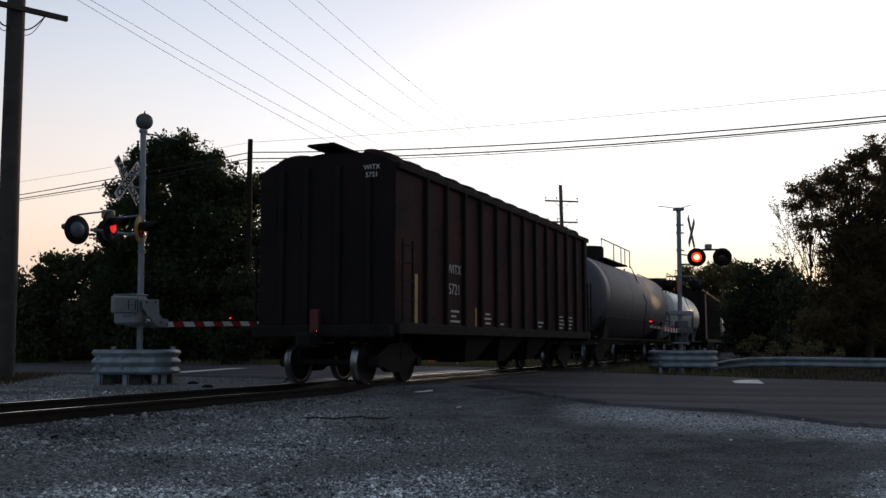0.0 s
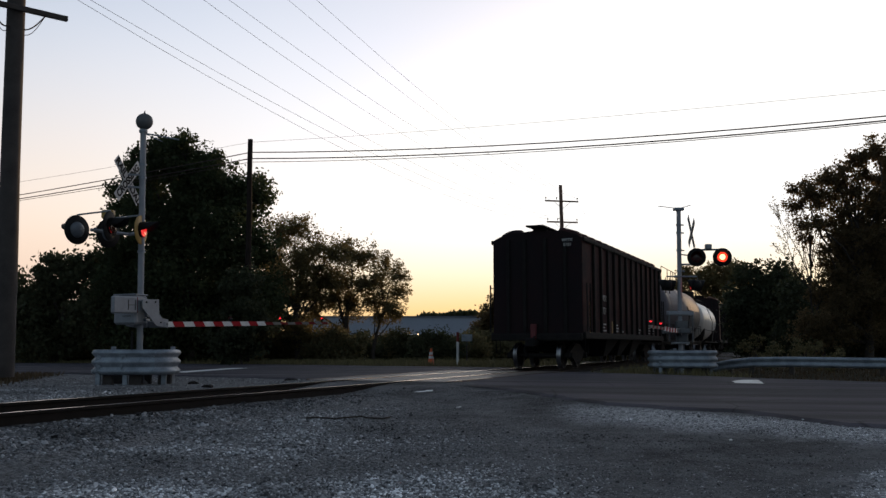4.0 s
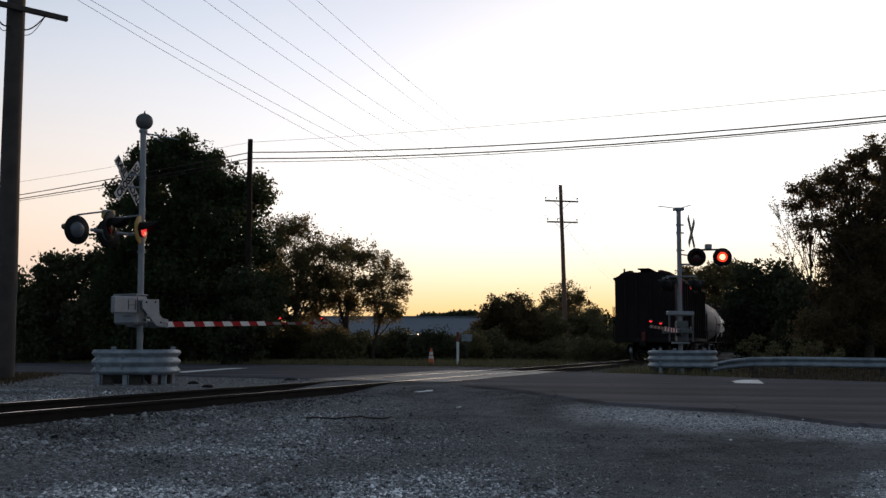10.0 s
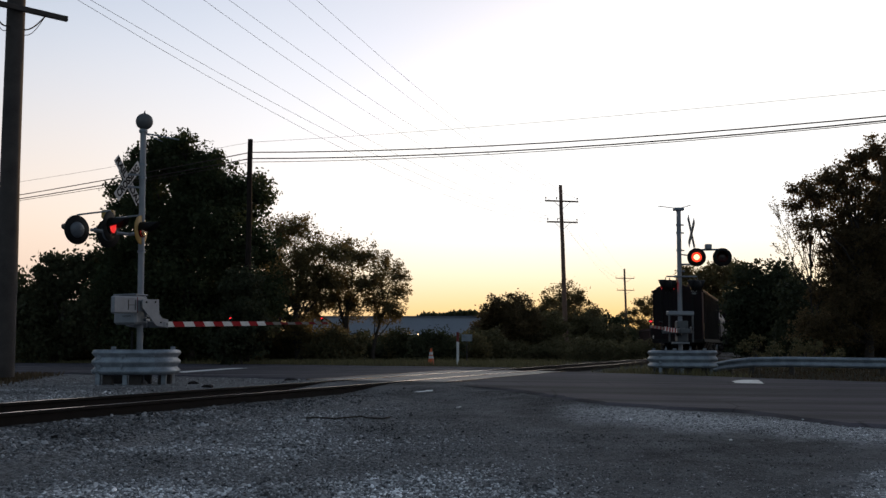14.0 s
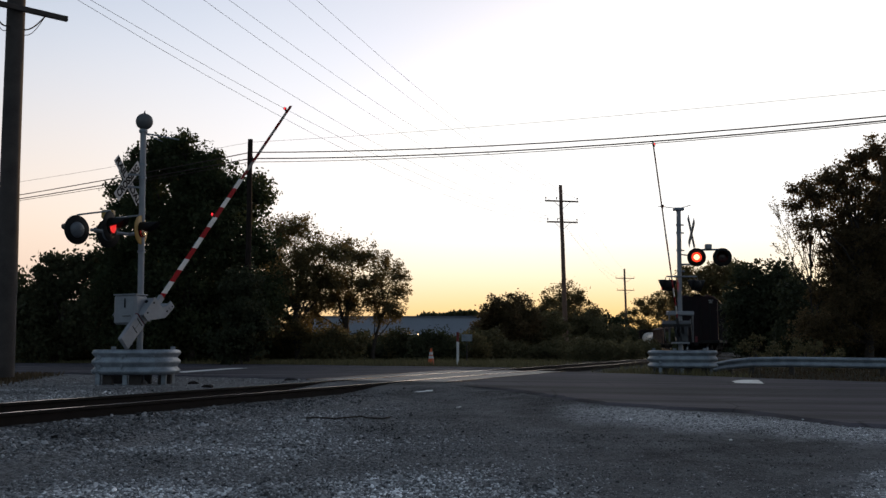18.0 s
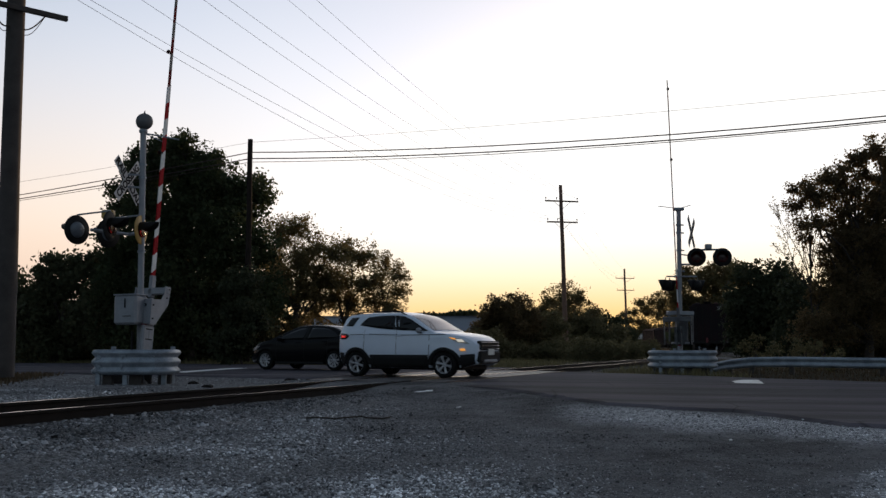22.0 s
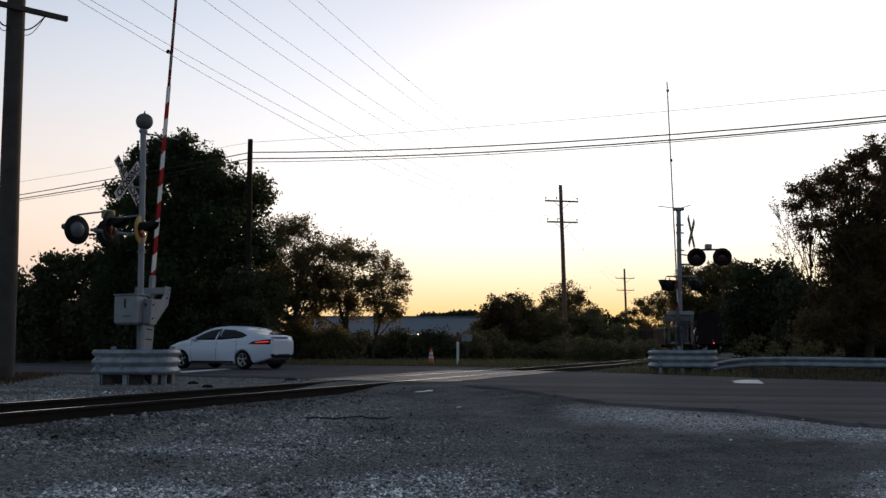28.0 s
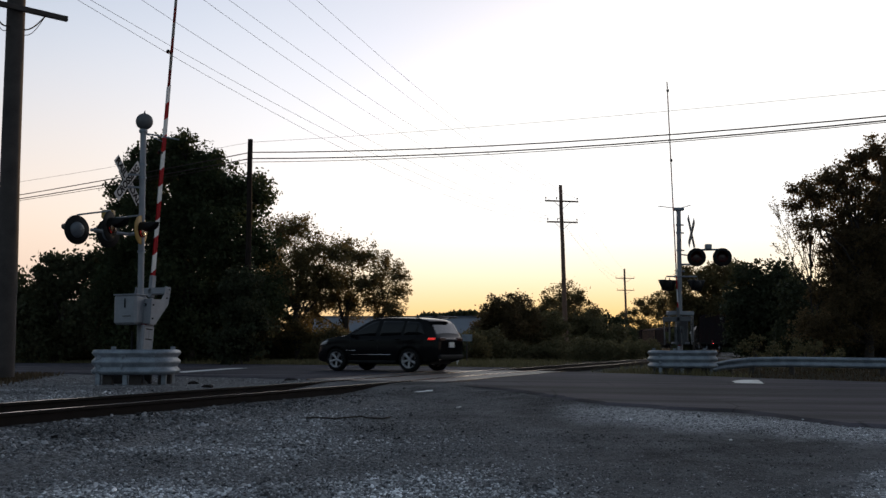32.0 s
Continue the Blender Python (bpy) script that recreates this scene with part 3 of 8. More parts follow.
def tree(base, blobs, leaf, material, label, seed, depth=2.2, clump=0.34, airy=1.0, trunk=0.22, name="tree", lace=1.0, category="tree"):
    """A trunk, limbs to every bough, and a crown of leaf clumps round the boughs (x, y, z, radius)."""
    rng = np.random.default_rng(seed)
    bx, by, bz = base
    t = thing(name, label, category, at=Matrix.Translation(base))
    wood = Geo()
    top = max(b[2] for b in blobs) - bz
    cx = float(np.mean([b[0] for b in blobs])) - bx
    cy = float(np.mean([b[1] for b in blobs])) - by
    spine = [Vector((cx * k * k + 0.15 * math.sin(5 * k + seed), cy * k * k, -0.15 + top * 0.8 * k)) for k in np.linspace(0, 1, 7)]
    for i in range(6):
        wood.rod(spine[i], spine[i + 1], trunk * (1 - 0.14 * i), trunk * (1 - 0.14 * (i + 1)), 8, caps=False)
    cents = []
    for x, y, z, r in blobs:
        c = Vector((x - bx, y - by, z - bz))
        j = min(5, max(1, int(6 * (c.z - 0.5 * r) / max(0.1, top) * 0.8)))
        a = spine[j]
        bough, bend = [], Vector((rng.normal() * 0.2, rng.normal() * 0.2, 0.3 * r))
        for f in np.linspace(0, 1, 7):
            jog = Vector(rng.normal(size=3) * 0.07 * r) if 0 < f < 1 else Vector()
            bough.append(a.lerp(c, f) + bend * math.sin(math.pi * f) + jog)
        wood.tube(bough, [trunk * (0.36 - 0.29 * f) for f in np.linspace(0, 1, 7)], 6)
        n_cl = max(8, int(19 * airy * lace))
        dirs = rng.normal(size=(n_cl, 3))
        dirs /= np.linalg.norm(dirs, axis=1)[:, None]
        cl = np.array(c) + dirs * r * rng.uniform(0.45 if lace < 2 else 0.15, 1.0, (n_cl, 1)) * np.array([1, 0.9, 0.95])
        for q in cl[:int(9 * lace)]:
            wood.rod(c, q, trunk * 0.11, trunk * 0.04, 4, caps=False)
        per = int(depth * airy * 2.2 * r * r / (leaf * leaf * 0.37) / n_cl * 3.1)
        per = max(14, min(int(per * 1.38), 560))
        rad = clump * r
        pts = rng.normal(size=(n_cl, per, 3)) * rad * np.array([1, 1, 0.8]) * 0.62 + cl[:, None, :]
        cents.append(pts.reshape(-1, 3))
        # ragged sprigs that stand out of the bough
        n_sp = 18
        out = rng.normal(size=(n_sp, 3))
        out /= np.linalg.norm(out, axis=1)[:, None]
        reach = r * rng.uniform(0.95, 1.34, (n_sp, 1))
        for o, far_ in zip(out, reach):
            tip = np.array(c) + o * far_ * np.array([1, 0.9, 0.95])
            root_ = np.array(c) + o * r * 0.8
            m_ = max(5, int(per * 0.12))
            f = rng.uniform(0.2, 1.05, (m_, 1))
            cents.append(root_ + (tip - root_) * f + rng.normal(size=(m_, 3)) * leaf * 0.7)
    part("trunk", wood, BARK, t)
    part("crown", quad_cloud("crown", leaves(rng, np.concatenate(cents), leaf), material), None, t)
    return t


def build_trees():
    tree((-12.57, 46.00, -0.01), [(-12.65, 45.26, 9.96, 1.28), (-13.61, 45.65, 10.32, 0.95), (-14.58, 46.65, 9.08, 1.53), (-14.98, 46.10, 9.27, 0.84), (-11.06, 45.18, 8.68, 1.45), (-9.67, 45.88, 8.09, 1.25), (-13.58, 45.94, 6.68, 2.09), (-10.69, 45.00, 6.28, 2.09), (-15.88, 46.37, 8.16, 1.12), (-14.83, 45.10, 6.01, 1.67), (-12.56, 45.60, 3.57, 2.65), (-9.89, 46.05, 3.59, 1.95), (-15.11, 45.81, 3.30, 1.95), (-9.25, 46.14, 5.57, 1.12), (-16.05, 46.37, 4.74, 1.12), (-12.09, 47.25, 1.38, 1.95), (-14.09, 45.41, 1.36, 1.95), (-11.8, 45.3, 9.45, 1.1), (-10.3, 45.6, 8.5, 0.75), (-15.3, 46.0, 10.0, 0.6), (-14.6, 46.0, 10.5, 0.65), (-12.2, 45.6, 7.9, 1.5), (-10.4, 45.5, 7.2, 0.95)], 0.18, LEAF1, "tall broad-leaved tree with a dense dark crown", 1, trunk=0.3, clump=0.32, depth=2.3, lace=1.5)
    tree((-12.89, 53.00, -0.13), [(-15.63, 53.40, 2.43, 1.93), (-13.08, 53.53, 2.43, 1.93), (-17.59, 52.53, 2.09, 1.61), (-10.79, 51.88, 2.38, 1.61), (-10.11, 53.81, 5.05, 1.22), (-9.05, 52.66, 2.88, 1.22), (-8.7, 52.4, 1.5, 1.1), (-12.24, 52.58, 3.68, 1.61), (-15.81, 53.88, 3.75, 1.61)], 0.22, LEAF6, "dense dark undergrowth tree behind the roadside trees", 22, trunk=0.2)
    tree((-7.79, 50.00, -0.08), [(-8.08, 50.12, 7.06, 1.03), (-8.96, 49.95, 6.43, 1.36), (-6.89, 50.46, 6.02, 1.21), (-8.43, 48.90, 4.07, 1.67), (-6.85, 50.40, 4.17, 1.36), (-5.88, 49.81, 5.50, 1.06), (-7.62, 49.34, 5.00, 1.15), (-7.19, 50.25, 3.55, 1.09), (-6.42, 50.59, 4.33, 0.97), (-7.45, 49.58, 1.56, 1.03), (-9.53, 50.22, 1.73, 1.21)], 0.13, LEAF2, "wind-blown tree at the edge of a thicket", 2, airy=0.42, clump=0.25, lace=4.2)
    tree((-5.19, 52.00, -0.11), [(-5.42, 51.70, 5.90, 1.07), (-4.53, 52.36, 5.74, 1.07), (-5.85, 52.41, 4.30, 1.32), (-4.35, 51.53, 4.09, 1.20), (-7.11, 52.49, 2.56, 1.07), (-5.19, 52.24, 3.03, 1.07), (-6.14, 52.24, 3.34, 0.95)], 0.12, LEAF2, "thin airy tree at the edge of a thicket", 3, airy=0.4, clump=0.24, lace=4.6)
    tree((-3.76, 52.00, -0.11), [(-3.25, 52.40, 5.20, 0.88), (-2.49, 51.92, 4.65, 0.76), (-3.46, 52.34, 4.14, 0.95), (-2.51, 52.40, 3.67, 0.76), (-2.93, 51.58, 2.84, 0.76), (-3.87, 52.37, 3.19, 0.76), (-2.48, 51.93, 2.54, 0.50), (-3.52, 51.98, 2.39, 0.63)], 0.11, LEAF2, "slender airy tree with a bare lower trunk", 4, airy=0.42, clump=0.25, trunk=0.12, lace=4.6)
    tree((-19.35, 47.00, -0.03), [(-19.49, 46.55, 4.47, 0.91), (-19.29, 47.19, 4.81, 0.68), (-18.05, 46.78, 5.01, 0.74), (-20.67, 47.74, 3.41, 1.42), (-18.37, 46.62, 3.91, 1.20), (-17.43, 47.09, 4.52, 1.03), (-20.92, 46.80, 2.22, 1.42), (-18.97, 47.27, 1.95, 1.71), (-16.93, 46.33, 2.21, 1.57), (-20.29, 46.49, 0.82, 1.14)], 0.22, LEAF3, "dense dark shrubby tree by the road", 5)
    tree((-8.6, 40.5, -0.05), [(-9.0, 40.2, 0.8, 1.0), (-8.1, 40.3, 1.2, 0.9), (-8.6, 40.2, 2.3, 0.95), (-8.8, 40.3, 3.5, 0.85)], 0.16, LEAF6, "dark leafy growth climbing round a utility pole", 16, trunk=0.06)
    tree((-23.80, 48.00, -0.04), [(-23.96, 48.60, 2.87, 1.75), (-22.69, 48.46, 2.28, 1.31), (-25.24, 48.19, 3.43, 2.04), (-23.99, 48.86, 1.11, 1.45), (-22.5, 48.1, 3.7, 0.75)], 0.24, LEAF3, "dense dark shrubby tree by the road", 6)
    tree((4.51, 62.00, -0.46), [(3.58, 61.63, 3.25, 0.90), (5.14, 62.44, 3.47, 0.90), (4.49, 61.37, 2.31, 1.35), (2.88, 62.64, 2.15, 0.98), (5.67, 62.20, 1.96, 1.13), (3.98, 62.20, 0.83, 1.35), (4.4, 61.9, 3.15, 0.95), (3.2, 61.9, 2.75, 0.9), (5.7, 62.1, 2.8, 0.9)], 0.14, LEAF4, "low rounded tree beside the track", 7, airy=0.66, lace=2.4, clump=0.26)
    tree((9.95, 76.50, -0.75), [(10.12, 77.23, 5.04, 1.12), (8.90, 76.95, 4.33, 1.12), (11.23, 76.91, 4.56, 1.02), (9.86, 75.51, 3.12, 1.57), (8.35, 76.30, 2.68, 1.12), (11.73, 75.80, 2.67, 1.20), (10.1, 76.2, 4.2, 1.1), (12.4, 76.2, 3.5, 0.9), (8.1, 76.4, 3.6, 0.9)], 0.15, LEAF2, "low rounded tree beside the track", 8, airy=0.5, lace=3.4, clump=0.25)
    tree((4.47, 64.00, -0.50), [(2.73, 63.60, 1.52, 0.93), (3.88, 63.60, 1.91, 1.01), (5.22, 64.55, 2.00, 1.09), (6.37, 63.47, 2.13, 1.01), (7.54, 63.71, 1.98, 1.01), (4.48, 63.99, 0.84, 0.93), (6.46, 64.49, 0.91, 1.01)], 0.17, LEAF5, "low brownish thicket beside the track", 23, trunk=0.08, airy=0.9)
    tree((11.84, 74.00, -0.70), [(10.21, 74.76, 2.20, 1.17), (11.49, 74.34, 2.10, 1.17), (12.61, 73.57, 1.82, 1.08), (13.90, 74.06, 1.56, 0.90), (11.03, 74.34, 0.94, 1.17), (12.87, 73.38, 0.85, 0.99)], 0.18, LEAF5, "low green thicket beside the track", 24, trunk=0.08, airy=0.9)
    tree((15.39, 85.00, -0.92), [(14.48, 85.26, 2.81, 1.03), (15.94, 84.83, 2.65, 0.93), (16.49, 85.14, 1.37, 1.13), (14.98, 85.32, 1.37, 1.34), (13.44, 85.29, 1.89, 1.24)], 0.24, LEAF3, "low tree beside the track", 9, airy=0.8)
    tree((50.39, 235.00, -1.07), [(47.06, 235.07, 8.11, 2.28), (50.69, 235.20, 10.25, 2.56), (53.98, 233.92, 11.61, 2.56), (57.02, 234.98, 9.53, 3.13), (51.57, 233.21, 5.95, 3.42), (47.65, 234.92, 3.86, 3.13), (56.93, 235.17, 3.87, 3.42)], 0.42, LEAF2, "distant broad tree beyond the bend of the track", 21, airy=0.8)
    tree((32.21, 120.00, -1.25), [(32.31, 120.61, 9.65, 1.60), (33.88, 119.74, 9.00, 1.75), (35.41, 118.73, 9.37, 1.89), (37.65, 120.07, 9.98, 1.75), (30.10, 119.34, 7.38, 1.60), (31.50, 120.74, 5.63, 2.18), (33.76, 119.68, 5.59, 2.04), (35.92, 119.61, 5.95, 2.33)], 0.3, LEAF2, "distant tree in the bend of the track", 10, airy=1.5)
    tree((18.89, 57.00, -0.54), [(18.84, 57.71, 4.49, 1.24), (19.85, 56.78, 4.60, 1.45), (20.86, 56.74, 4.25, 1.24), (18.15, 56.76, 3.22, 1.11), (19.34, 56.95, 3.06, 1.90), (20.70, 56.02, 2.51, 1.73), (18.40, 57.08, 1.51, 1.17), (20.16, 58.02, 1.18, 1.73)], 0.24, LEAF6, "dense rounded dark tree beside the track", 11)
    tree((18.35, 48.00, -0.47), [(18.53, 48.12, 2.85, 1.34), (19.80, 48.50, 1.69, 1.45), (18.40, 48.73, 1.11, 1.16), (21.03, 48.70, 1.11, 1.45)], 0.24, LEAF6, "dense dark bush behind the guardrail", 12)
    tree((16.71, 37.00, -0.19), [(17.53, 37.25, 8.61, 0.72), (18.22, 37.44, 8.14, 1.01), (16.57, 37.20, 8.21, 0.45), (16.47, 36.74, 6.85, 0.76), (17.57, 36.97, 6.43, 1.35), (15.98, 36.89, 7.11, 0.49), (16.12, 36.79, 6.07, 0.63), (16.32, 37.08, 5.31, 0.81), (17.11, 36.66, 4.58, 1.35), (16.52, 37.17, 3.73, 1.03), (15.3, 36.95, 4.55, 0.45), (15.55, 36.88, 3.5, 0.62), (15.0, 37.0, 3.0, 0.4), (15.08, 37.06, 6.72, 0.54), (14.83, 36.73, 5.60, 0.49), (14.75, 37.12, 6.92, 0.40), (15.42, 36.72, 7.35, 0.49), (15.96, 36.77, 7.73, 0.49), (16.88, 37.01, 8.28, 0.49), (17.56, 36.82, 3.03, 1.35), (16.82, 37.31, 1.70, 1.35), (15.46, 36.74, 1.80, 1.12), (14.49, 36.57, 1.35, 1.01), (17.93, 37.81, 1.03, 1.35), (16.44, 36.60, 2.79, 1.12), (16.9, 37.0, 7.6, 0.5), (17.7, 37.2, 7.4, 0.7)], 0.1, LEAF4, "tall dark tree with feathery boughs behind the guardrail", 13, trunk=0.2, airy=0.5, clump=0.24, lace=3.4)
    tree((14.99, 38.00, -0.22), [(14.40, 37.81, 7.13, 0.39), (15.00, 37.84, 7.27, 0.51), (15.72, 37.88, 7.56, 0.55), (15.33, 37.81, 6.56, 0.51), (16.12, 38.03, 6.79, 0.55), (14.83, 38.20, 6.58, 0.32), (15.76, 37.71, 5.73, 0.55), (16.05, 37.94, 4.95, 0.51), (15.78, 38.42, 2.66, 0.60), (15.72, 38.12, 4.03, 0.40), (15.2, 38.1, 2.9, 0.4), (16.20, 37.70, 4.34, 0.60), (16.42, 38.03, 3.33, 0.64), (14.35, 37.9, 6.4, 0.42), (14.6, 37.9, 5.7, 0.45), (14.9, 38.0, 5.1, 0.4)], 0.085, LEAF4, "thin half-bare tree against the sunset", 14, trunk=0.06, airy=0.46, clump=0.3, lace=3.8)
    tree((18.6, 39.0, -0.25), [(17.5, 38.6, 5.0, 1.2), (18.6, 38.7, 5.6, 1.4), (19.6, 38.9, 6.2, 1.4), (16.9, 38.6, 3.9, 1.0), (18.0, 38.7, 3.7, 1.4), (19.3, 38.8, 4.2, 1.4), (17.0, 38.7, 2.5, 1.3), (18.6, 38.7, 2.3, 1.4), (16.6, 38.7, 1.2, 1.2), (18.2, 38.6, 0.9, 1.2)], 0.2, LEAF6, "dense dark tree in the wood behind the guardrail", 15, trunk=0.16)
    # bare twigs of the half-dead tree
    rng = random.Random(8)
    dead = thing("bare_sapling", "sparse branching sapling with few leaves against the sunset", "sapling", at=Matrix.Translation((15.73, 38.60, -0.23)))
    root = Vector((15.73, 38.60, -0.23))
    tips = []
    def sprig(a, d, ln, r, deep):
        pts = [a]
        for k in range(4):
            d = (d + Vector((rng.uniform(-0.16, 0.16), rng.uniform(-0.16, 0.16), rng.uniform(-0.06, 0.12)))).normalized()
            pts.append(pts[-1] + d * ln / 4)
        twig_geo.tube([p - root for p in pts], [r * (1 - 0.17 * k) for k in range(5)], 5)
        if deep < 2:
            tips.extend(pts[2:])
        if deep:
            for k in (1, 2, 3, 4):
                for s in (-1, 1):
                    if rng.random() < 0.8:
                        side = Vector((d.z, 0.3 * s, -d.x)) * s * rng.uniform(0.2, 0.55)
                        sprig(pts[k], (d + side).normalized(), ln * rng.uniform(0.16, 0.3), r * 0.5, deep - 1)
    twig_geo = Geo()
    stem = [root, Vector((15.57, 38.60, 1.27)), Vector((15.35, 38.60, 2.90))]
    twig_geo.tube([p - root for p in stem], [0.09, 0.07, 0.055], 8)
    for tgt, ln in (((13.95, 38.60, 5.9), 3.6), ((14.6, 38.60, 6.3), 3.0), ((13.95, 38.60, 4.59), 2.0), ((15.0, 38.60, 6.1), 2.6)):
        sprig(stem[2], (Vector(tgt) - stem[2]).normalized(), (Vector(tgt) - stem[2]).length * 0.95, 0.024, 2)
    part("twig", twig_geo, BARK, dead)
    lr = np.random.default_rng(81)
    ends = np.repeat(np.array([tuple(p - root) for p in tips]), 2, axis=0)
    part("foliage", quad_cloud("foliage", leaves(lr, ends + lr.normal(0, 0.06, ends.shape), 0.062), LEAF2), None, dead, "few dry leaves")
    # low growth along the verges
    rng = random.Random(4)
    bushes = [(x, rng.uniform(49, 53)) for x in range(20, 640, 30)] + [(x, rng.uniform(53, 66)) for x in range(470, 860, 11)] + [(x, rng.uniform(56, 70)) for x in range(860, 1110, 24)] + [(x, rng.uniform(74, 105)) for x in range(1030, 1140, 9)]
    for k, (row, far) in enumerate(bushes):
        x = (row - 784) * far / 1660
        if abs(x - track_x(far)) < 3.2:
            continue
        h = rng.uniform(0.9, 1.6) if row < 470 or row > 850 else rng.uniform(1.15, 1.65)
        b = [(x + rng.uniform(-0.9, 0.9), far + rng.uniform(-0.6, 0.6), -0.3 + h * rng.uniform(0.25, 0.75), h * rng.uniform(0.45, 0.7)) for _ in range(4)]
        tree((x, far, -0.35), b, 0.15, (LEAF3 if 470 < row < 850 and rng.random() < 0.7 else LEAF5) if rng.random() < 0.8 else LEAF2, "low dense roadside bush", 100 + k, trunk=0.05, airy=0.7, name="bush", category="bush")
    for k, (x, y, h) in enumerate(((11.00, 31, 0.9), (11.56, 31, 1.0), (12.66, 32, 1.05), (13.18, 40, 1.3), (12.60, 30, 0.7))):
        b = [(x + rng.uniform(-0.3, 0.3), y + rng.uniform(-0.3, 0.3), -0.2 + h * q, 0.22 * h) for q in (0.4, 0.7, 0.95)]
        tree((x, y, -0.3), b, 0.08, LEAF5, "small weedy sapling behind the guardrail", 200 + k, trunk=0.02, airy=0.3, name="sapling", category="sapling")


def build_grass():
    rng = np.random.default_rng(5)
    out = []
    def field(count, fn, h):
        p = np.array([fn() for _ in range(count)])
        a = rng.uniform(0, 2 * math.pi, count)
        hh = h * rng.uniform(0.4, 1.2, count)
        lean = rng.normal(0, 0.35, (count, 2)) * hh[:, None]
        w = 0.012 + 0.012 * rng.random(count)
        side = np.stack([np.cos(a) * w, np.sin(a) * w, 0 * a], 1)
        up = np.stack([lean[:, 0], lean[:, 1], hh], 1)
        out.append(np.stack([p - side, p + side, p + up + side * 0.2, p + up - side * 0.2], 1))
    def verge(east=False):
        while True:
            u = rng.uniform(-60, 6)
            v = far_v(u) + 0.4 + 12 * rng.random() ** 1.6
            q = on_road(u, v)
            if abs(q.x - track_x(q.y)) > 2.6 and (q.x > 8.5) == east:
                return (q.x, q.y, ground_z(q.x, q.y) - 0.02)
    def knoll():
        while True:
            x, y = rng.uniform(-17, -7), rng.uniform(14, 27)
            if rng.random() < grassy(x, y):
                return (x, y, ground_z(x, y) - 0.02)
    field(30000, verge, 0.24)
    dead = len(out)
    field(9000, knoll, 0.12)
    field(6000, lambda: verge(True), 0.13)
    tagged(new("grass", quad_cloud("grass", np.concatenate(out[:dead]), GRASS)), "dry rough grass along the verges", "grass", kind="stuff")
    tagged(new("grass", quad_cloud("grass", np.concatenate(out[dead:]), DEADGRASS)), "brown dead grass on the knoll and behind the guardrail", "grass", kind="stuff")


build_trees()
build_grass()


# ---- utility poles and wires ----
def wire(parent, a, b, sag, r=0.012, k=18):
    a, b = Vector(a), Vector(b)
    pts = [a.lerp(b, i / k) - Vector((0, 0, 4 * sag * (i / k) * (1 - i / k))) for i in range(k + 1)]
    g = Geo().tube(pts, r, 5)
    return part("wire", g, WIRE, parent)


def crossarm_on(pole, z, half, ang, braces=True, pins=(-0.95, -0.3, 0.95)):
    """A timber crossarm with braces and pin insulators on a pole, at height z."""
    m = Matrix.Rotation(ang, 4, "Z")
    g = Geo().box((0, -0.14, z), (2 * half, 0.09, 0.115), None, 0.012)
    arm = part("crossarm", Geo().add([m @ Vector(p) for p in g.v], g.f), POLE_BROWN, pole)
    if braces:
        for s in (-1, 1):
            part("brace", Geo().rod(m @ Vector((s * half * 0.52, -0.19, z - 0.03)), m @ Vector((0, -0.17, z - 0.6)), 0.018, n=5), GALV, pole)
    for p in pins:
        q = m @ Vector((p * half, -0.14, z + 0.05))
        ins = Geo().rod(q, q + Vector((0, 0, 0.12)), 0.012, n=5).lathe([(0, 0.12), (0.05, 0.12), (0.04, 0.17), (0.055, 0.19), (0.03, 0.24), (0, 0.25)], Matrix.Translation(q), 8)
        part("insulator", ins, BLACK, arm)
    return arm


def wood_pole(base, top, r0, r1, label, stain=None):
    t = thing("utility_pole", label, "utility pole", "wooden utility poles", Matrix.Translation(base))
    d = Vector(top) - Vector(base)
    g = Geo().tube([d * (i / 6) + Vector((0.01 * math.sin(2.1 * i), 0, 0)) for i in range(7)], [r0 + (r1 - r0) * i / 6 for i in range(7)], 14)
    part("shaft", g, stain or WOODPOLE, t)
    return t


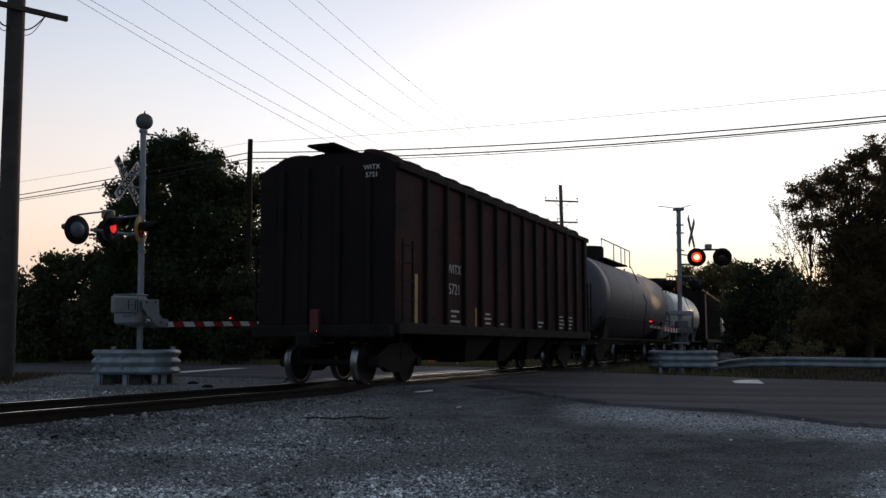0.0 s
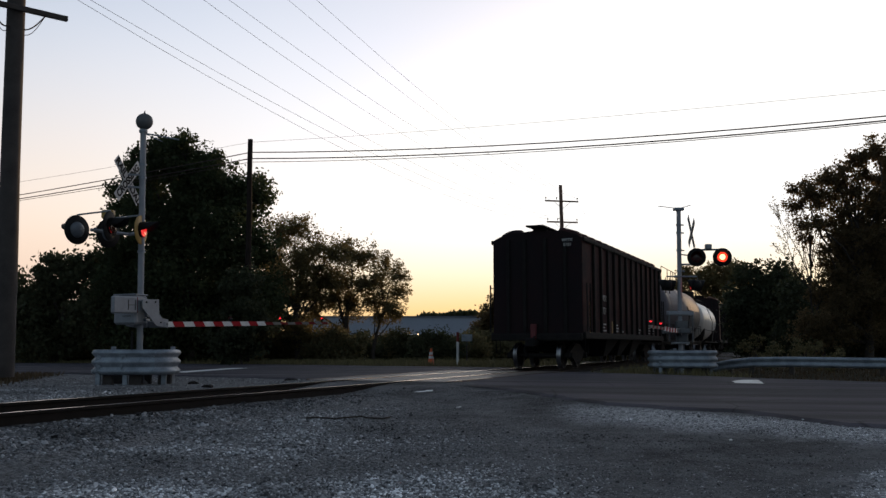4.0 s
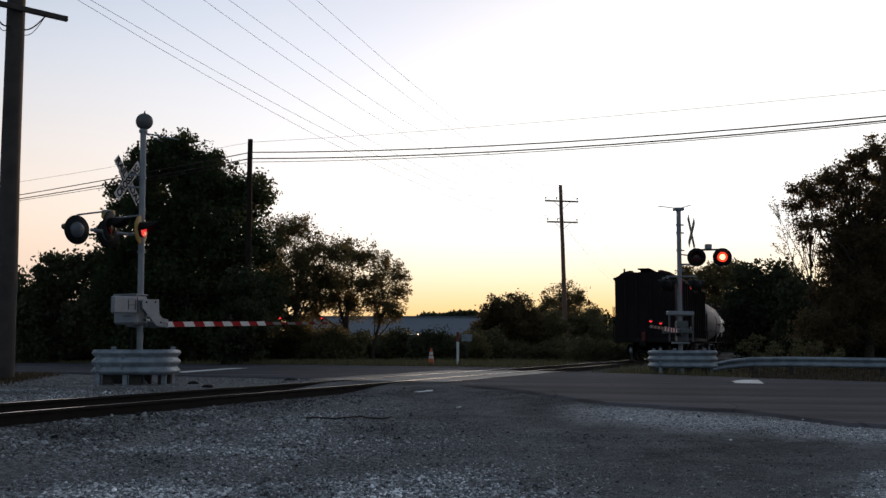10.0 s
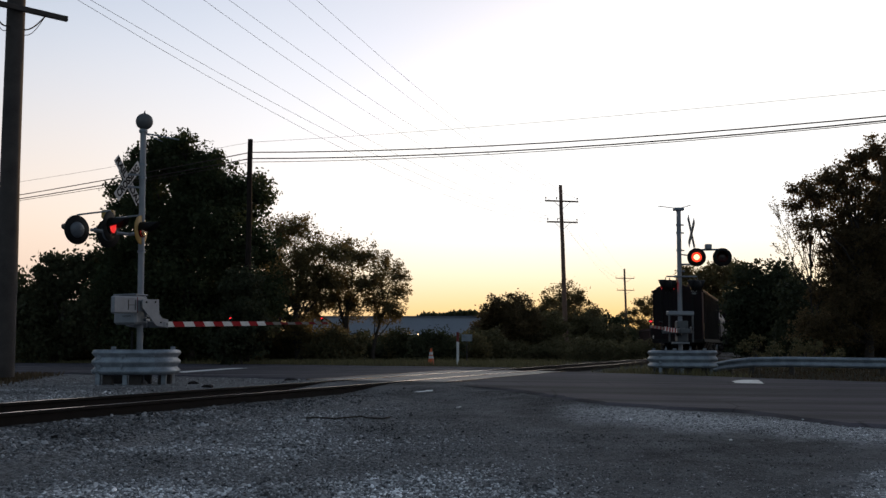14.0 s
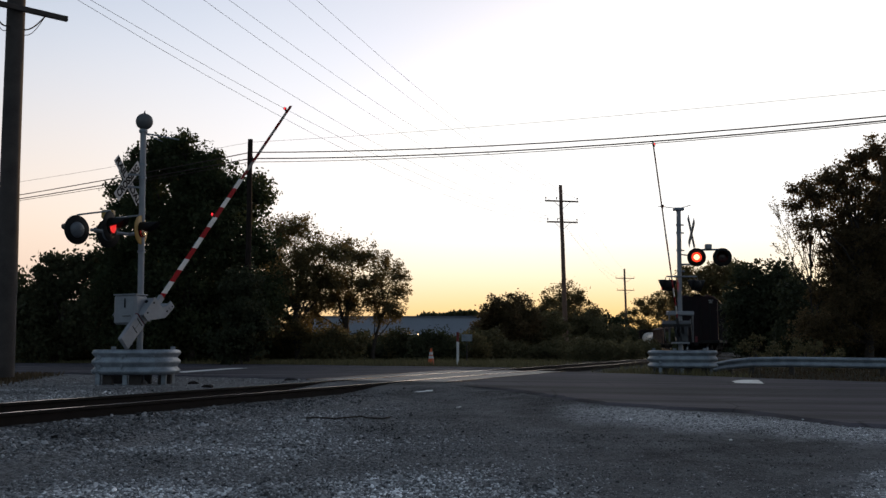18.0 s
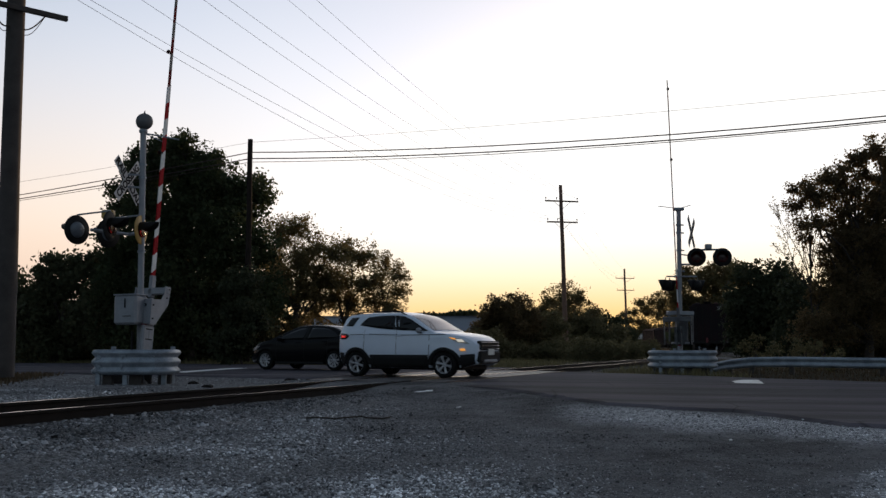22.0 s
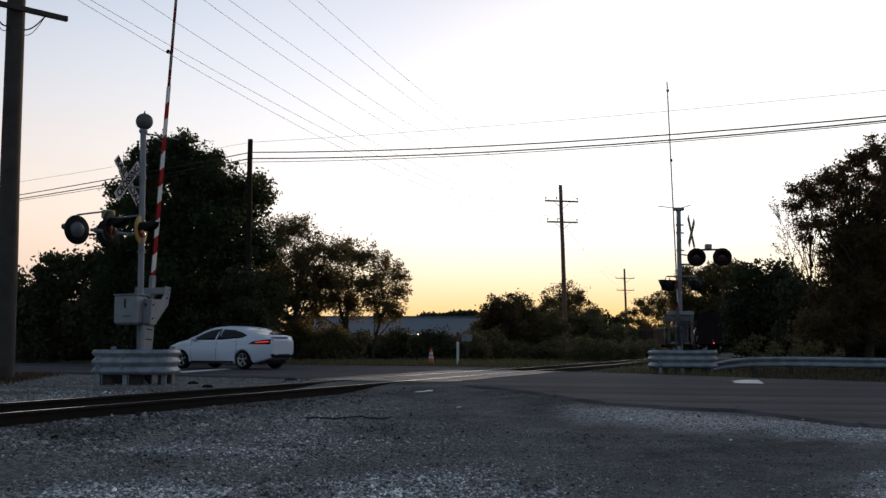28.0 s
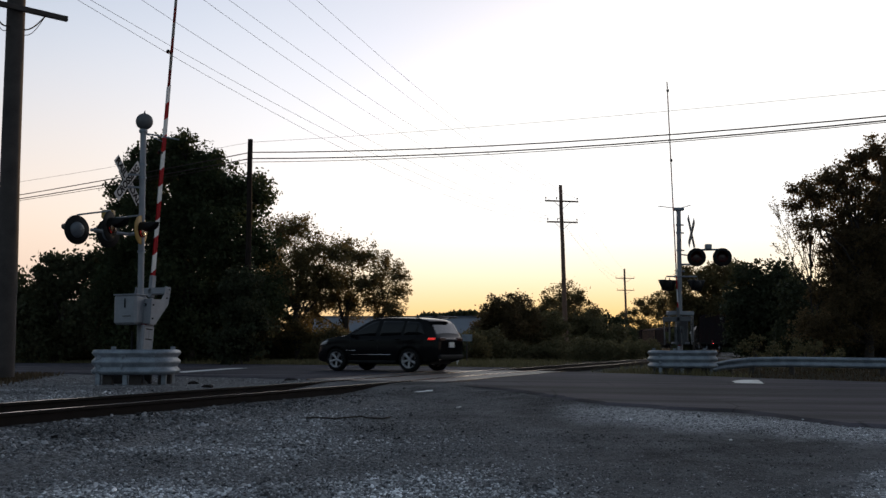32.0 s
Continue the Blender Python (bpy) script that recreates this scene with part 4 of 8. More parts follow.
def build_poles():
    near_b, near_t = Vector((-10.28, 22.00, 0.02)), Vector((-10.42, 22.00, 9.72))
    near_t = near_b + (near_t - near_b) * 1.55
    near = wood_pole(near_b, near_t, 0.235, 0.19, "tall weathered wooden utility pole on a grassy knoll")
    z_arm = (-10.38, 22.00, 8.87)[2] - near_b.z
    lx = (near_t - near_b).x * z_arm / (near_t - near_b).z
    arm_dir = math.radians(42)
    g = Geo().box((0, -0.26, 0), (2.3, 0.1, 0.13), None, 0.012)
    m = Matrix.Translation((lx, 0, z_arm)) @ Matrix.Rotation(arm_dir, 4, "Z")
    part("crossarm", Geo().add([m @ Vector(p) for p in g.v], g.f), WOODPOLE, near)
    for s in (-1, 1):
        a, b = m @ Vector((s * 0.62, -0.2, -0.05)), Vector((lx, -0.15, z_arm - 0.4))
        pts = [a.lerp(b, k / 8) - Vector((0, 0, 0.22 * math.sin(math.pi * k / 8))) for k in range(9)]
        part("jumper_cable", Geo().path(pts, 0.018), WIRE, near)
        pts = [a.lerp(b, k / 8) - Vector((0, 0, 0.36 * math.sin(math.pi * k / 8))) for k in range(9)]
        part("jumper_cable", Geo().path(pts, 0.01), WIRE, near)
    part("bolt", Geo().rod((-0.24, 0, z_arm - 0.95), (-0.32, 0, z_arm - 0.95), 0.025, n=6), GALV, near)
    # the line along the track
    f1b, f1t = Vector((9.22, 70.00, -0.62)), Vector((8.93, 70.00, 12.89))
    far1 = wood_pole(f1b, f1t, 0.19, 0.13, "wooden utility pole with two crossarms and insulators beside the track", POLE_BROWN)
    slope = (f1t - f1b).x / (f1t - f1b).z
    for z, half in (((8.92, 70.00, 11.64)[2] - f1b.z, 1.32), ((8.98, 70.00, 10.04)[2] - f1b.z, 1.22)):
        arm = crossarm_on(far1, z, half, math.radians(12))
        arm.location.x = slope * z
    for ob in far1.children:
        if ob.name.startswith("brace"):
            ob.location.x = slope * 11
    f2b, f2t = Vector((28.73, 146.00, -1.69)), Vector((28.49, 146.00, 12.77))
    far2 = wood_pole(f2b, f2t, 0.2, 0.14, "distant wooden utility pole with two crossarms", POLE_BROWN)
    for z, half in (((28.46, 146.00, 11.26)[2] - f2b.z, 1.55), ((28.43, 146.00, 9.39)[2] - f2b.z, 1.4)):
        crossarm_on(far2, z, half, math.radians(8)).location.x = (f2t - f2b).x * z / (f2t - f2b).z
    # the line along the far side of the road
    rb, rt_ = Vector((-8.59, 41.00, 0.07)), Vector((-8.62, 41.00, 9.94))
    wood_pole(rb, rt_, 0.14, 0.11, "wooden utility pole among the roadside trees", CREOSOTE)
    lines = thing("power_lines", "thin dark overhead wires along the track", "power line", at=Matrix())
    ends = [((7.83, 70.00, 10.04), (-10.53, 22.00, 10.14), 1.24, 0.0065), ((9.24, 70.00, 10.04), (-10.53, 22.00, 10.30), 1.15, 0.0065), ((10.18, 70.00, 10.12), (-10.53, 22.00, 11.31), 1.51, 0.0065), ((7.67, 70.00, 11.51), (-10.53, 22.00, 12.69), 1.14, 0.0065), ((8.49, 70.00, 11.59), (-10.53, 22.00, 13.19), 0.98, 0.0065), ((10.21, 70.00, 11.85), (-10.53, 22.00, 15.38), 1.59, 0.0065), ((10.21, 70.00, 11.85), (-10.53, 22.00, 16.47), 1.40, 0.0065)]
    for a, b, sag, r in ends:
        wire(lines, a, b, sag, r)
    for k in range(4):
        a = Vector((f1t.x + (-1.2, -0.5, 1.2, 0.0)[k], f1t.y, f1t.z - (1.1, 1.1, 1.1, 2.6)[k]))
        b = Vector((f2t.x + (-1.3, -0.5, 1.3, 0.0)[k], f2t.y, f2t.z - (1.4, 1.4, 1.4, 3.2)[k]))
        wire(lines, a, b, 0.9, 0.006)
    cable = thing("telephone_cables", "dark overhead cables along the road", "cable", at=Matrix())
    for a, b, sag, r in [((-8.62, 41.00, 9.81), (41.76, 12.26, 8.72), 0.70, 0.007), ((-8.62, 41.00, 9.81), (-53.79, 66.76, 9.91), 0.50, 0.007), ((-8.61, 41.00, 9.35), (41.77, 12.26, 9.13), 1.45, 0.024), ((-8.61, 41.00, 9.35), (-53.78, 66.76, 8.66), 0.50, 0.024), ((-8.61, 41.00, 9.07), (41.78, 12.26, 9.39), 1.55, 0.026), ((-8.61, 41.00, 9.07), (-53.77, 66.76, 8.61), 0.50, 0.026), ((-8.60, 41.00, 8.91), (41.78, 12.26, 9.24), 1.45, 0.014), ((-8.60, 41.00, 8.91), (-53.77, 66.76, 8.66), 0.50, 0.014)]:
        wire(cable, a, b, sag, r, 24)


build_poles()


# ---- distance ----
VAN_WHITE = mat("van_white", (0.7, 0.7, 0.7), (0.55, 0.55, 0.55), 0.4)
VAN_RED = mat("van_red", (0.4, 0.05, 0.03), (0.3, 0.05, 0.03), 0.4)


def build_distance():
    shed_m = mat("grey_metal_siding", (0.36, 0.4, 0.49), (0.3, 0.335, 0.41), 0.6, 0, 0.05, 2, 0.1)
    roof_m = mat("shed_roof", (0.17, 0.185, 0.23), (0.14, 0.155, 0.19), 0.9, 0, 0.05, 2, 0, 0.1)
    b = thing("warehouse", "long low slate grey metal warehouse beyond the bushes", "warehouse", at=Matrix.Translation((-9.12, 170.00, 0.76)))
    part("wall", Geo().box((0, 8, 1.1), (32, 16, 8.2)), shed_m, b)
    part("roof", Geo().prism([(-0.3, 5.36), (8, 5.6), (16.3, 5.36), (16.3, 5.2), (-0.3, 5.2)], -16.3, 16.3), roof_m, b)
    for k in range(9):
        part("siding_seam", Geo().box((-14 + 3.5 * k, -0.04, 1.1), (0.1, 0.08, 8.0)), shed_m, b)
    for k, x in enumerate((-11, -3, 6, 12)):
        part("loading_door", Geo().box((x, -0.08, -0.4), (1.8, 0.12, 1.4)), SIGN_WHITE, b, "pale loading door")
    # vans parked behind the bushes
    for x, y, ln, hgt, paint, lab in ((-5.9, 72, 3.6, 2.2, VAN_WHITE, "white"), (-4.6, 75, 3.2, 2.1, VAN_RED, "red"), (-3.1, 73, 3.8, 2.3, VAN_WHITE, "white"), (-1.6, 76, 3.2, 2.15, VAN_RED, "red"), (-8.4, 74, 3.6, 2.2, VAN_RED, "red")):
        van = thing("parked_van", lab + " van parked behind the roadside bushes", "van", "vans parked behind the bushes", Matrix.Translation((x, y, ground_z(x, y))) @ Matrix.Rotation(radians(12 * math.sin(7 * x)), 4, "Z"))
        q = ln / 2
        part("body", Geo().prism([(-0.85, 0.35), (0.85, 0.35), (0.88, 1.1), (0.76, hgt - 0.08), (0.5, hgt), (-0.5, hgt), (-0.76, hgt - 0.08), (-0.88, 1.1)], -q, q - 0.7), paint, van)
        part("bonnet", Geo().box((q - 0.38, 0, 0.75), (0.8, 1.66, 0.75), None, 0.12), paint, van)
        for z in (-1, 1):
            part("window", Geo().box((q - 1.3, z * 0.83, hgt - 0.5), (0.8, 0.06, 0.5), None, 0.02), BLACK, van)
            for k in (-1, 1):
                part("wheel", Geo().rod((k * q * 0.62, z * 0.7, 0.32), (k * q * 0.62, z * 0.9, 0.32), 0.32, n=16), RUBBER, van)
    # low wooded ridges at the horizon
    for seed, far, x0, x1, h, col in ((1, 420, -17, 60, 15.6, LEAF3), (2, 700, -260, 900, 13.0, LEAF3), (3, 160, 40, 220, 12.0, LEAF3), (4, 130, -260, -48, 9.0, LEAF3)):
        rng = np.random.default_rng(seed)
        n = 16000
        x = rng.uniform(x0, x1, n)
        wave = 0.12 if seed == 1 else 0.38
        prof = np.array([h * (1 - wave + wave * noise.noise(Vector((q * 6 / far * 4, seed, 0)))) * smooth(x0 - 2, x0 + 10, q) ** 0.4 for q in x])
        z = -1 + (prof + 1) * rng.random(n) ** 0.6
        y = far + rng.uniform(-6, 6, n)
        q = leaves(rng, np.stack([x, y, z], 1), far * 0.012)
        tagged(new("far_woods", quad_cloud("far_woods", q, col)), "dark distant wooded ridge", "woods", kind="stuff")


build_distance()


# ---- crossing signals ----
def text_mesh(name, words, size, material, depth=0.002, bold=0.0):
    cu = bpy.data.curves.new(name, "FONT")
    cu.body, cu.size, cu.extrude, cu.offset = words, size, depth, bold * size
    cu.align_x, cu.align_y = "CENTER", "CENTER"
    ob = bpy.data.objects.new(name, cu)
    scene.collection.objects.link(ob)
    bpy.context.view_layer.update()
    me = bpy.data.meshes.new_from_object(ob.evaluated_get(bpy.context.evaluated_depsgraph_get()))
    bpy.data.objects.remove(ob)
    me.name = name
    me.materials.clear()
    me.materials.append(material)
    return me


def facing(loc, yaw, roll=0.0):
    """A pose whose z axis points level along the yaw and whose y axis points up."""
    a = radians(yaw)
    zx = Vector((math.cos(a), math.sin(a), 0))
    xx = Vector((-math.sin(a), math.cos(a), 0))
    m = Matrix((xx, Vector((0, 0, 1)), zx)).transposed().to_4x4()
    return Matrix.Translation(loc) @ m @ Matrix.Rotation(radians(roll), 4, "Z")


ROTORS = []


def flasher(parent, loc, yaw, phase, rim=BLACK, core=True, shell=None, wide=0.325):
    """One signal lamp: background disc, hood, housing, and a lens that flips between lit and dark."""
    m = facing(loc, yaw)
    part("background", Geo().lathe([(0, -0.012), (wide - 0.005, -0.012), (wide, 0.0), (wide - 0.005, 0.012), (0.17, 0.012), (0, 0.012)], n=32), rim, parent, at=m)
    part("housing", Geo().lathe([(0, -0.2), (0.1, -0.19), (0.16, -0.1), (0.17, -0.012)] if shell else [(0, -0.12), (0.075, -0.112), (0.13, -0.085), (0.165, -0.045), (0.178, -0.012)], n=20), shell or GREYDISC, parent, "rounded lamp housing", at=m)
    hood = Geo()
    n, arc = 22, radians(300 if shell else 200)
    rings = []
    for i in range(n + 1):
        a = math.pi / 2 - arc / 2 + arc * i / n
        cut = 0.09 + 0.14 * max(0.0, math.sin(a) * 0.5 + 0.5) if shell else 0.06 + 0.33 * max(0.0, math.sin(a) + 0.1) ** 0.35
        rings.append([Vector((math.cos(a) * r, math.sin(a) * r, z)) for r, z in ((0.178, 0.012), (0.172, cut), (0.168, cut), (0.173, 0.012))])
    hood.strip(rings)
    part("hood", hood, BLACK, parent, "black visor hood", at=m)
    part("lens_barrel", Geo().lathe([(0.158, 0.012), (0.158, 0.05 if not shell else 0.12), (0.165, 0.05 if not shell else 0.12), (0.165, 0.012)], n=28), BLACK, parent, at=m)
    if phase is None:
        part("lens", Geo().lathe([(0, 0.05), (0.1, 0.04), (0.15, 0.012)], n=24), LENS_DARK, parent, "dark red lens", at=m)
        return
    rotor = part("lens", Geo().lathe([(0.151, -0.008), (0.155, 0.0), (0.151, 0.008)], n=24), LENS_DARK, parent, "red signal lens", at=m @ Matrix.Translation((0, 0, 0.06 if not shell else 0.115)))
    part("lit_face", Geo().lathe([(0.152, 0.009), (0.1, 0.02), (0, 0.026)], n=24), LENS_LIT if core else LENS_SIDE, rotor, "glowing red lens face")
    if core:
        part("bright_centre", Geo().lathe([(0.088, 0.0245), (0.05, 0.031), (0, 0.035)], n=20), LENS_CORE, rotor, "glaring orange lamp centre")
    part("dark_face", Geo().lathe([(0, -0.026), (0.1, -0.02), (0.152, -0.009)], n=24), LENS_DARK, rotor, "dark red lens face")
    ROTORS.append((rotor, rotor.matrix_basis.copy(), phase))


def crossbuck(parent, loc, yaw):
    for roll, words in ((-45, ("RAIL", "ROAD")), (45, ("CROSSING",))):
        m = facing(loc, yaw, roll) @ Matrix.Translation((0, 0, 0.012 if roll > 0 else 0.0))
        blade = part("crossbuck_blade", Geo().box((0, 0, 0), (1.24, 0.23, 0.006), None, 0.002), SIGN_WHITE, parent, "white crossbuck blade", at=m)
        for k, w in enumerate(words):
            x = 0.0 if len(words) == 1 else (-0.36, 0.36)[k]
            ob = part("lettering", text_mesh("lettering", w, 0.235 if len(words) > 1 else 0.225, BLACK, bold=0.042), BLACK, blade, "black letters", at=Matrix.Translation((x, 0, 0.006)))


def gate_arm(parent, pivot, yaw, length, lamps, side, metal, drop=0.0, shift=0.0):
    """A striped arm that turns on its pivot, with its counterweight and small red lamps. Local x is the arm, which lies the drop below its pivot."""
    hang = Matrix.Translation((0, shift, -drop))
    arm = part("gate_arm", Geo().box((0.48, shift, -drop), (0.5, 0.09, 0.14), None, 0.01), metal, parent, "striped gate arm on a steel bracket")
    arm.matrix_basis = Matrix.Translation(pivot) @ Matrix.Rotation(radians(yaw), 4, "Z")
    n = int(length / 0.406)
    step = (length - 0.44) / n
    for i in range(n):
        a, b = 0.44 + i * step, 0.44 + (i + 1) * step
        outer = i > 0.55 * n
        h0, h1 = ((0.046 if outer else 0.064) - 0.012 * q / length for q in (a, b))
        sl = 0.05
        g = Geo()
        for y, fl in ((-0.014, 1), (0.014, -1)):
            g.add([(a - sl, y, h0), (b - sl, y, h1), (b + sl, y, -h1), (a + sl, y, -h0)], [(0, 3, 2, 1)[::fl]])
        g.add([(a - sl, -0.014, h0), (b - sl, -0.014, h1), (b - sl, 0.014, h1), (a - sl, 0.014, h0)], [(0, 1, 2, 3)])
        g.add([(a + sl, -0.014, -h0), (b + sl, -0.014, -h1), (b + sl, 0.014, -h1), (a + sl, 0.014, -h0)], [(3, 2, 1, 0)])
        part("stripe", g, (DULL_RED if outer else RED) if i % 2 == 0 else (DULL_WHITE if outer else WHITE), arm, at=hang)
    for x, phase in lamps:
        part("arm_lamp", Geo().rod((x, 0, 0.04), (x, 0, 0.1), 0.026, n=10), BLACK, arm, "small gate lamp socket", at=hang)
        base = hang @ Matrix.Translation((x, 0, 0.13)) @ Matrix.Rotation(radians(-45 if side > 0 else 135), 4, "Y")
        bulb = part("lamp_glass", Geo().lathe([(0.037, -0.03), (0.041, -0.03), (0.041, 0.03), (0.037, 0.03)], None, 14), BLACK, arm, "small red gate lamp in a black ring", at=base)
        part("lit_face", Geo().lathe([(0.036, 0.012), (0.026, 0.024), (0, 0.03)], None, 14), LENS_RED, bulb)
        part("dark_face", Geo().lathe([(0, -0.03), (0.026, -0.024), (0.036, -0.012)], None, 14), LENS_DARK, bulb)
        ROTORS.append((bulb, base.copy(), phase))
    turn = Matrix.Rotation(radians(90), 4, "Z") @ Matrix.Diagonal((1, -1, 1, 1))
    # cross bar that carries the arm, with a bent side plate at each end running back to the pivot
    part("adapter_bar", Geo().box((0.37, shift - 0.045, -drop), (0.15, 0.86, 0.14), None, 0.015), metal, arm, "steel adapter bar")
    for y in (shift - 0.45, shift + 0.36):
        part("adapter_plate", Geo().prism([(0.46, -0.08 - drop), (0.06, -0.03 - drop), (-0.42, -0.06), (-0.42, 0.12), (0.12, 0.13), (0.15, 0.13 - 0.8 * drop), (0.27, 0.13 - drop), (0.46, 0.11 - drop)], y - 0.012, y + 0.012, turn), metal, arm, "bent steel adapter plate")
        for bx, bz in ((0.0, 0.07), (-0.3, 0.06), (0.2, -drop * 0.9), (0.4, -drop)):
            part("bolt", Geo().rod((bx, y - 0.03, bz), (bx, y + 0.03, bz), 0.02, n=6), BLACK, arm)
    part("pivot_plate", Geo().box((-0.14, 0.0, 0.09), (0.54, 0.3, 0.03), None, 0.008), metal, arm, "bolted pivot plate")
    part("pivot_cap", Geo().rod((0, 0, 0.08), (0, 0, 0.13), 0.034, n=14), BLACK, arm)
    for y in (-0.075, 0.055):
        part("counterweight_arm", Geo().prism([(-0.44, -0.13), (0.06, -0.15), (0.14, -0.1), (0.16, 0.0), (0.14, 0.08), (0.06, 0.08), (-0.44, 0.08)], y - 0.012, y + 0.012, turn), metal, arm, "steel counterweight arm")
        part("pivot_cap", Geo().rod((0, y - 0.03, 0), (0, y + 0.03, 0), 0.06, n=14), BLACK, arm)
    weight = part("counterweight", Geo().box((-0.82, -0.02, 0), (0.76, 0.1, 0.37), None, 0.03), ALU, arm, "painted counterweight")
    part("weight_seam", Geo().box((-0.43, -0.01, 0), (0.02, 0.085, 0.33), None, 0.004), DULL_RED, weight, "dull red shim plate")
    for x in (-0.53, -0.75):
        part("weight_slot", Geo().box((x, -0.02, 0), (0.026, 0.108, 0.22), None, 0.004), BLACK, weight)
    part("weight_slot", Geo().box((-0.64, -0.02, 0.0), (0.2, 0.106, 0.014), None, 0.003), DARK_STEEL, weight)
    return arm


def guard_box(name, base, half_w, half_d, yaw, label):
    """A corrugated steel guard round a signal: a rounded W-beam hoop on short posts."""
    t = thing(name, label, "guardrail", "steel guards round the signals", Matrix.Translation(base) @ Matrix.Rotation(radians(yaw), 4, "Z"))
    wave = [(0.0, 0.255), (0.03, 0.25), (0.075, 0.205), (0.075, 0.17), (0.015, 0.115), (0.015, 0.08), (0.075, 0.025), (0.075, -0.025), (0.015, -0.08), (0.015, -0.115), (0.075, -0.17), (0.075, -0.205), (0.03, -0.25), (0.0, -0.255)]
    pts = []
    r = 0.28
    for cx, cy, a0 in ((half_w - r, -half_d + r, -90), (half_w - r, half_d - r, 0), (-half_w + r, half_d - r, 90), (-half_w + r, -half_d + r, 180)):
        for k in range(3):
            a = radians(a0 + 45 * k)
            pts.append((cx, cy, math.cos(a), math.sin(a)))
    rings = []
    for cx, cy, ca, sa in pts + pts[:1]:
        rings.append([Vector((cx + ca * (r + o), cy + sa * (r + o), 0.5 + z * 1.04)) for o, z in wave] + [Vector((cx + ca * (r + o - 0.006), cy + sa * (r + o - 0.006), 0.5 + z * 1.04)) for o, z in wave[::-1]])
    g = Geo()
    g.strip(rings)
    beam = part("w_beam", g, GALV, t, "galvanised corrugated guard beam")
    part("splice_plate", Geo().box((-0.16, -half_d - 0.045, 0.5), (0.03, 0.03, 0.5), None, 0.006), GALV, beam, "bolted beam splice")
    for x, inset, bx, bw in ((-0.82, 0.06, 0.17, 0.2), (-0.12, 0.06, 0.19, 0.26), (0.84, 0.2, -0.06, 0.16)):
        for y in (-1, 1):
            px, py = x * half_w, y * (half_d - inset)
            part("post", Geo().box((px, py + y * 0.03, 0.32 + (0.06 if y > 0 else 0)), (0.1, 0.05, 0.78 + (0.12 if y > 0 else 0)), None, 0.008).box((px + 0.03, py - y * 0.03, 0.32), (0.012, 0.12, 0.78)), GALV, t, "galvanised steel post")
            part("post_block", Geo().box((px + bx, py - y * 0.12, 0.3), (bw, 0.16, 0.76), None, 0.012), WOODPOLE, t, "weathered timber block")
            for z in (0.33, 0.63):
                part("bolt", Geo().rod((min(px, half_w - 0.3), y * (half_d + 0.04), z), (min(px, half_w - 0.3), y * (half_d + 0.095), z), 0.018, n=6), GALV, beam)
    return t


def mast(base, height, radius, label, lean):
    t = thing("crossing_signal", label, "crossing signal", "signals at the crossing", Matrix.Translation(base) @ Matrix.Rotation(radians(lean), 4, "Y"))
    part("mast", Geo().rod((0, 0, 0.08), (0, 0, height), radius, radius * 0.97, 18), ALU, t, "silver painted steel mast")
    part("base", Geo().lathe([(0.17, -0.02), (0.17, 0.05), (0.11, 0.1), (0.09, 0.3), (radius, 0.34)], n=16), DARK_STEEL, t, "cast mast foot")
    return t


ARMS = []


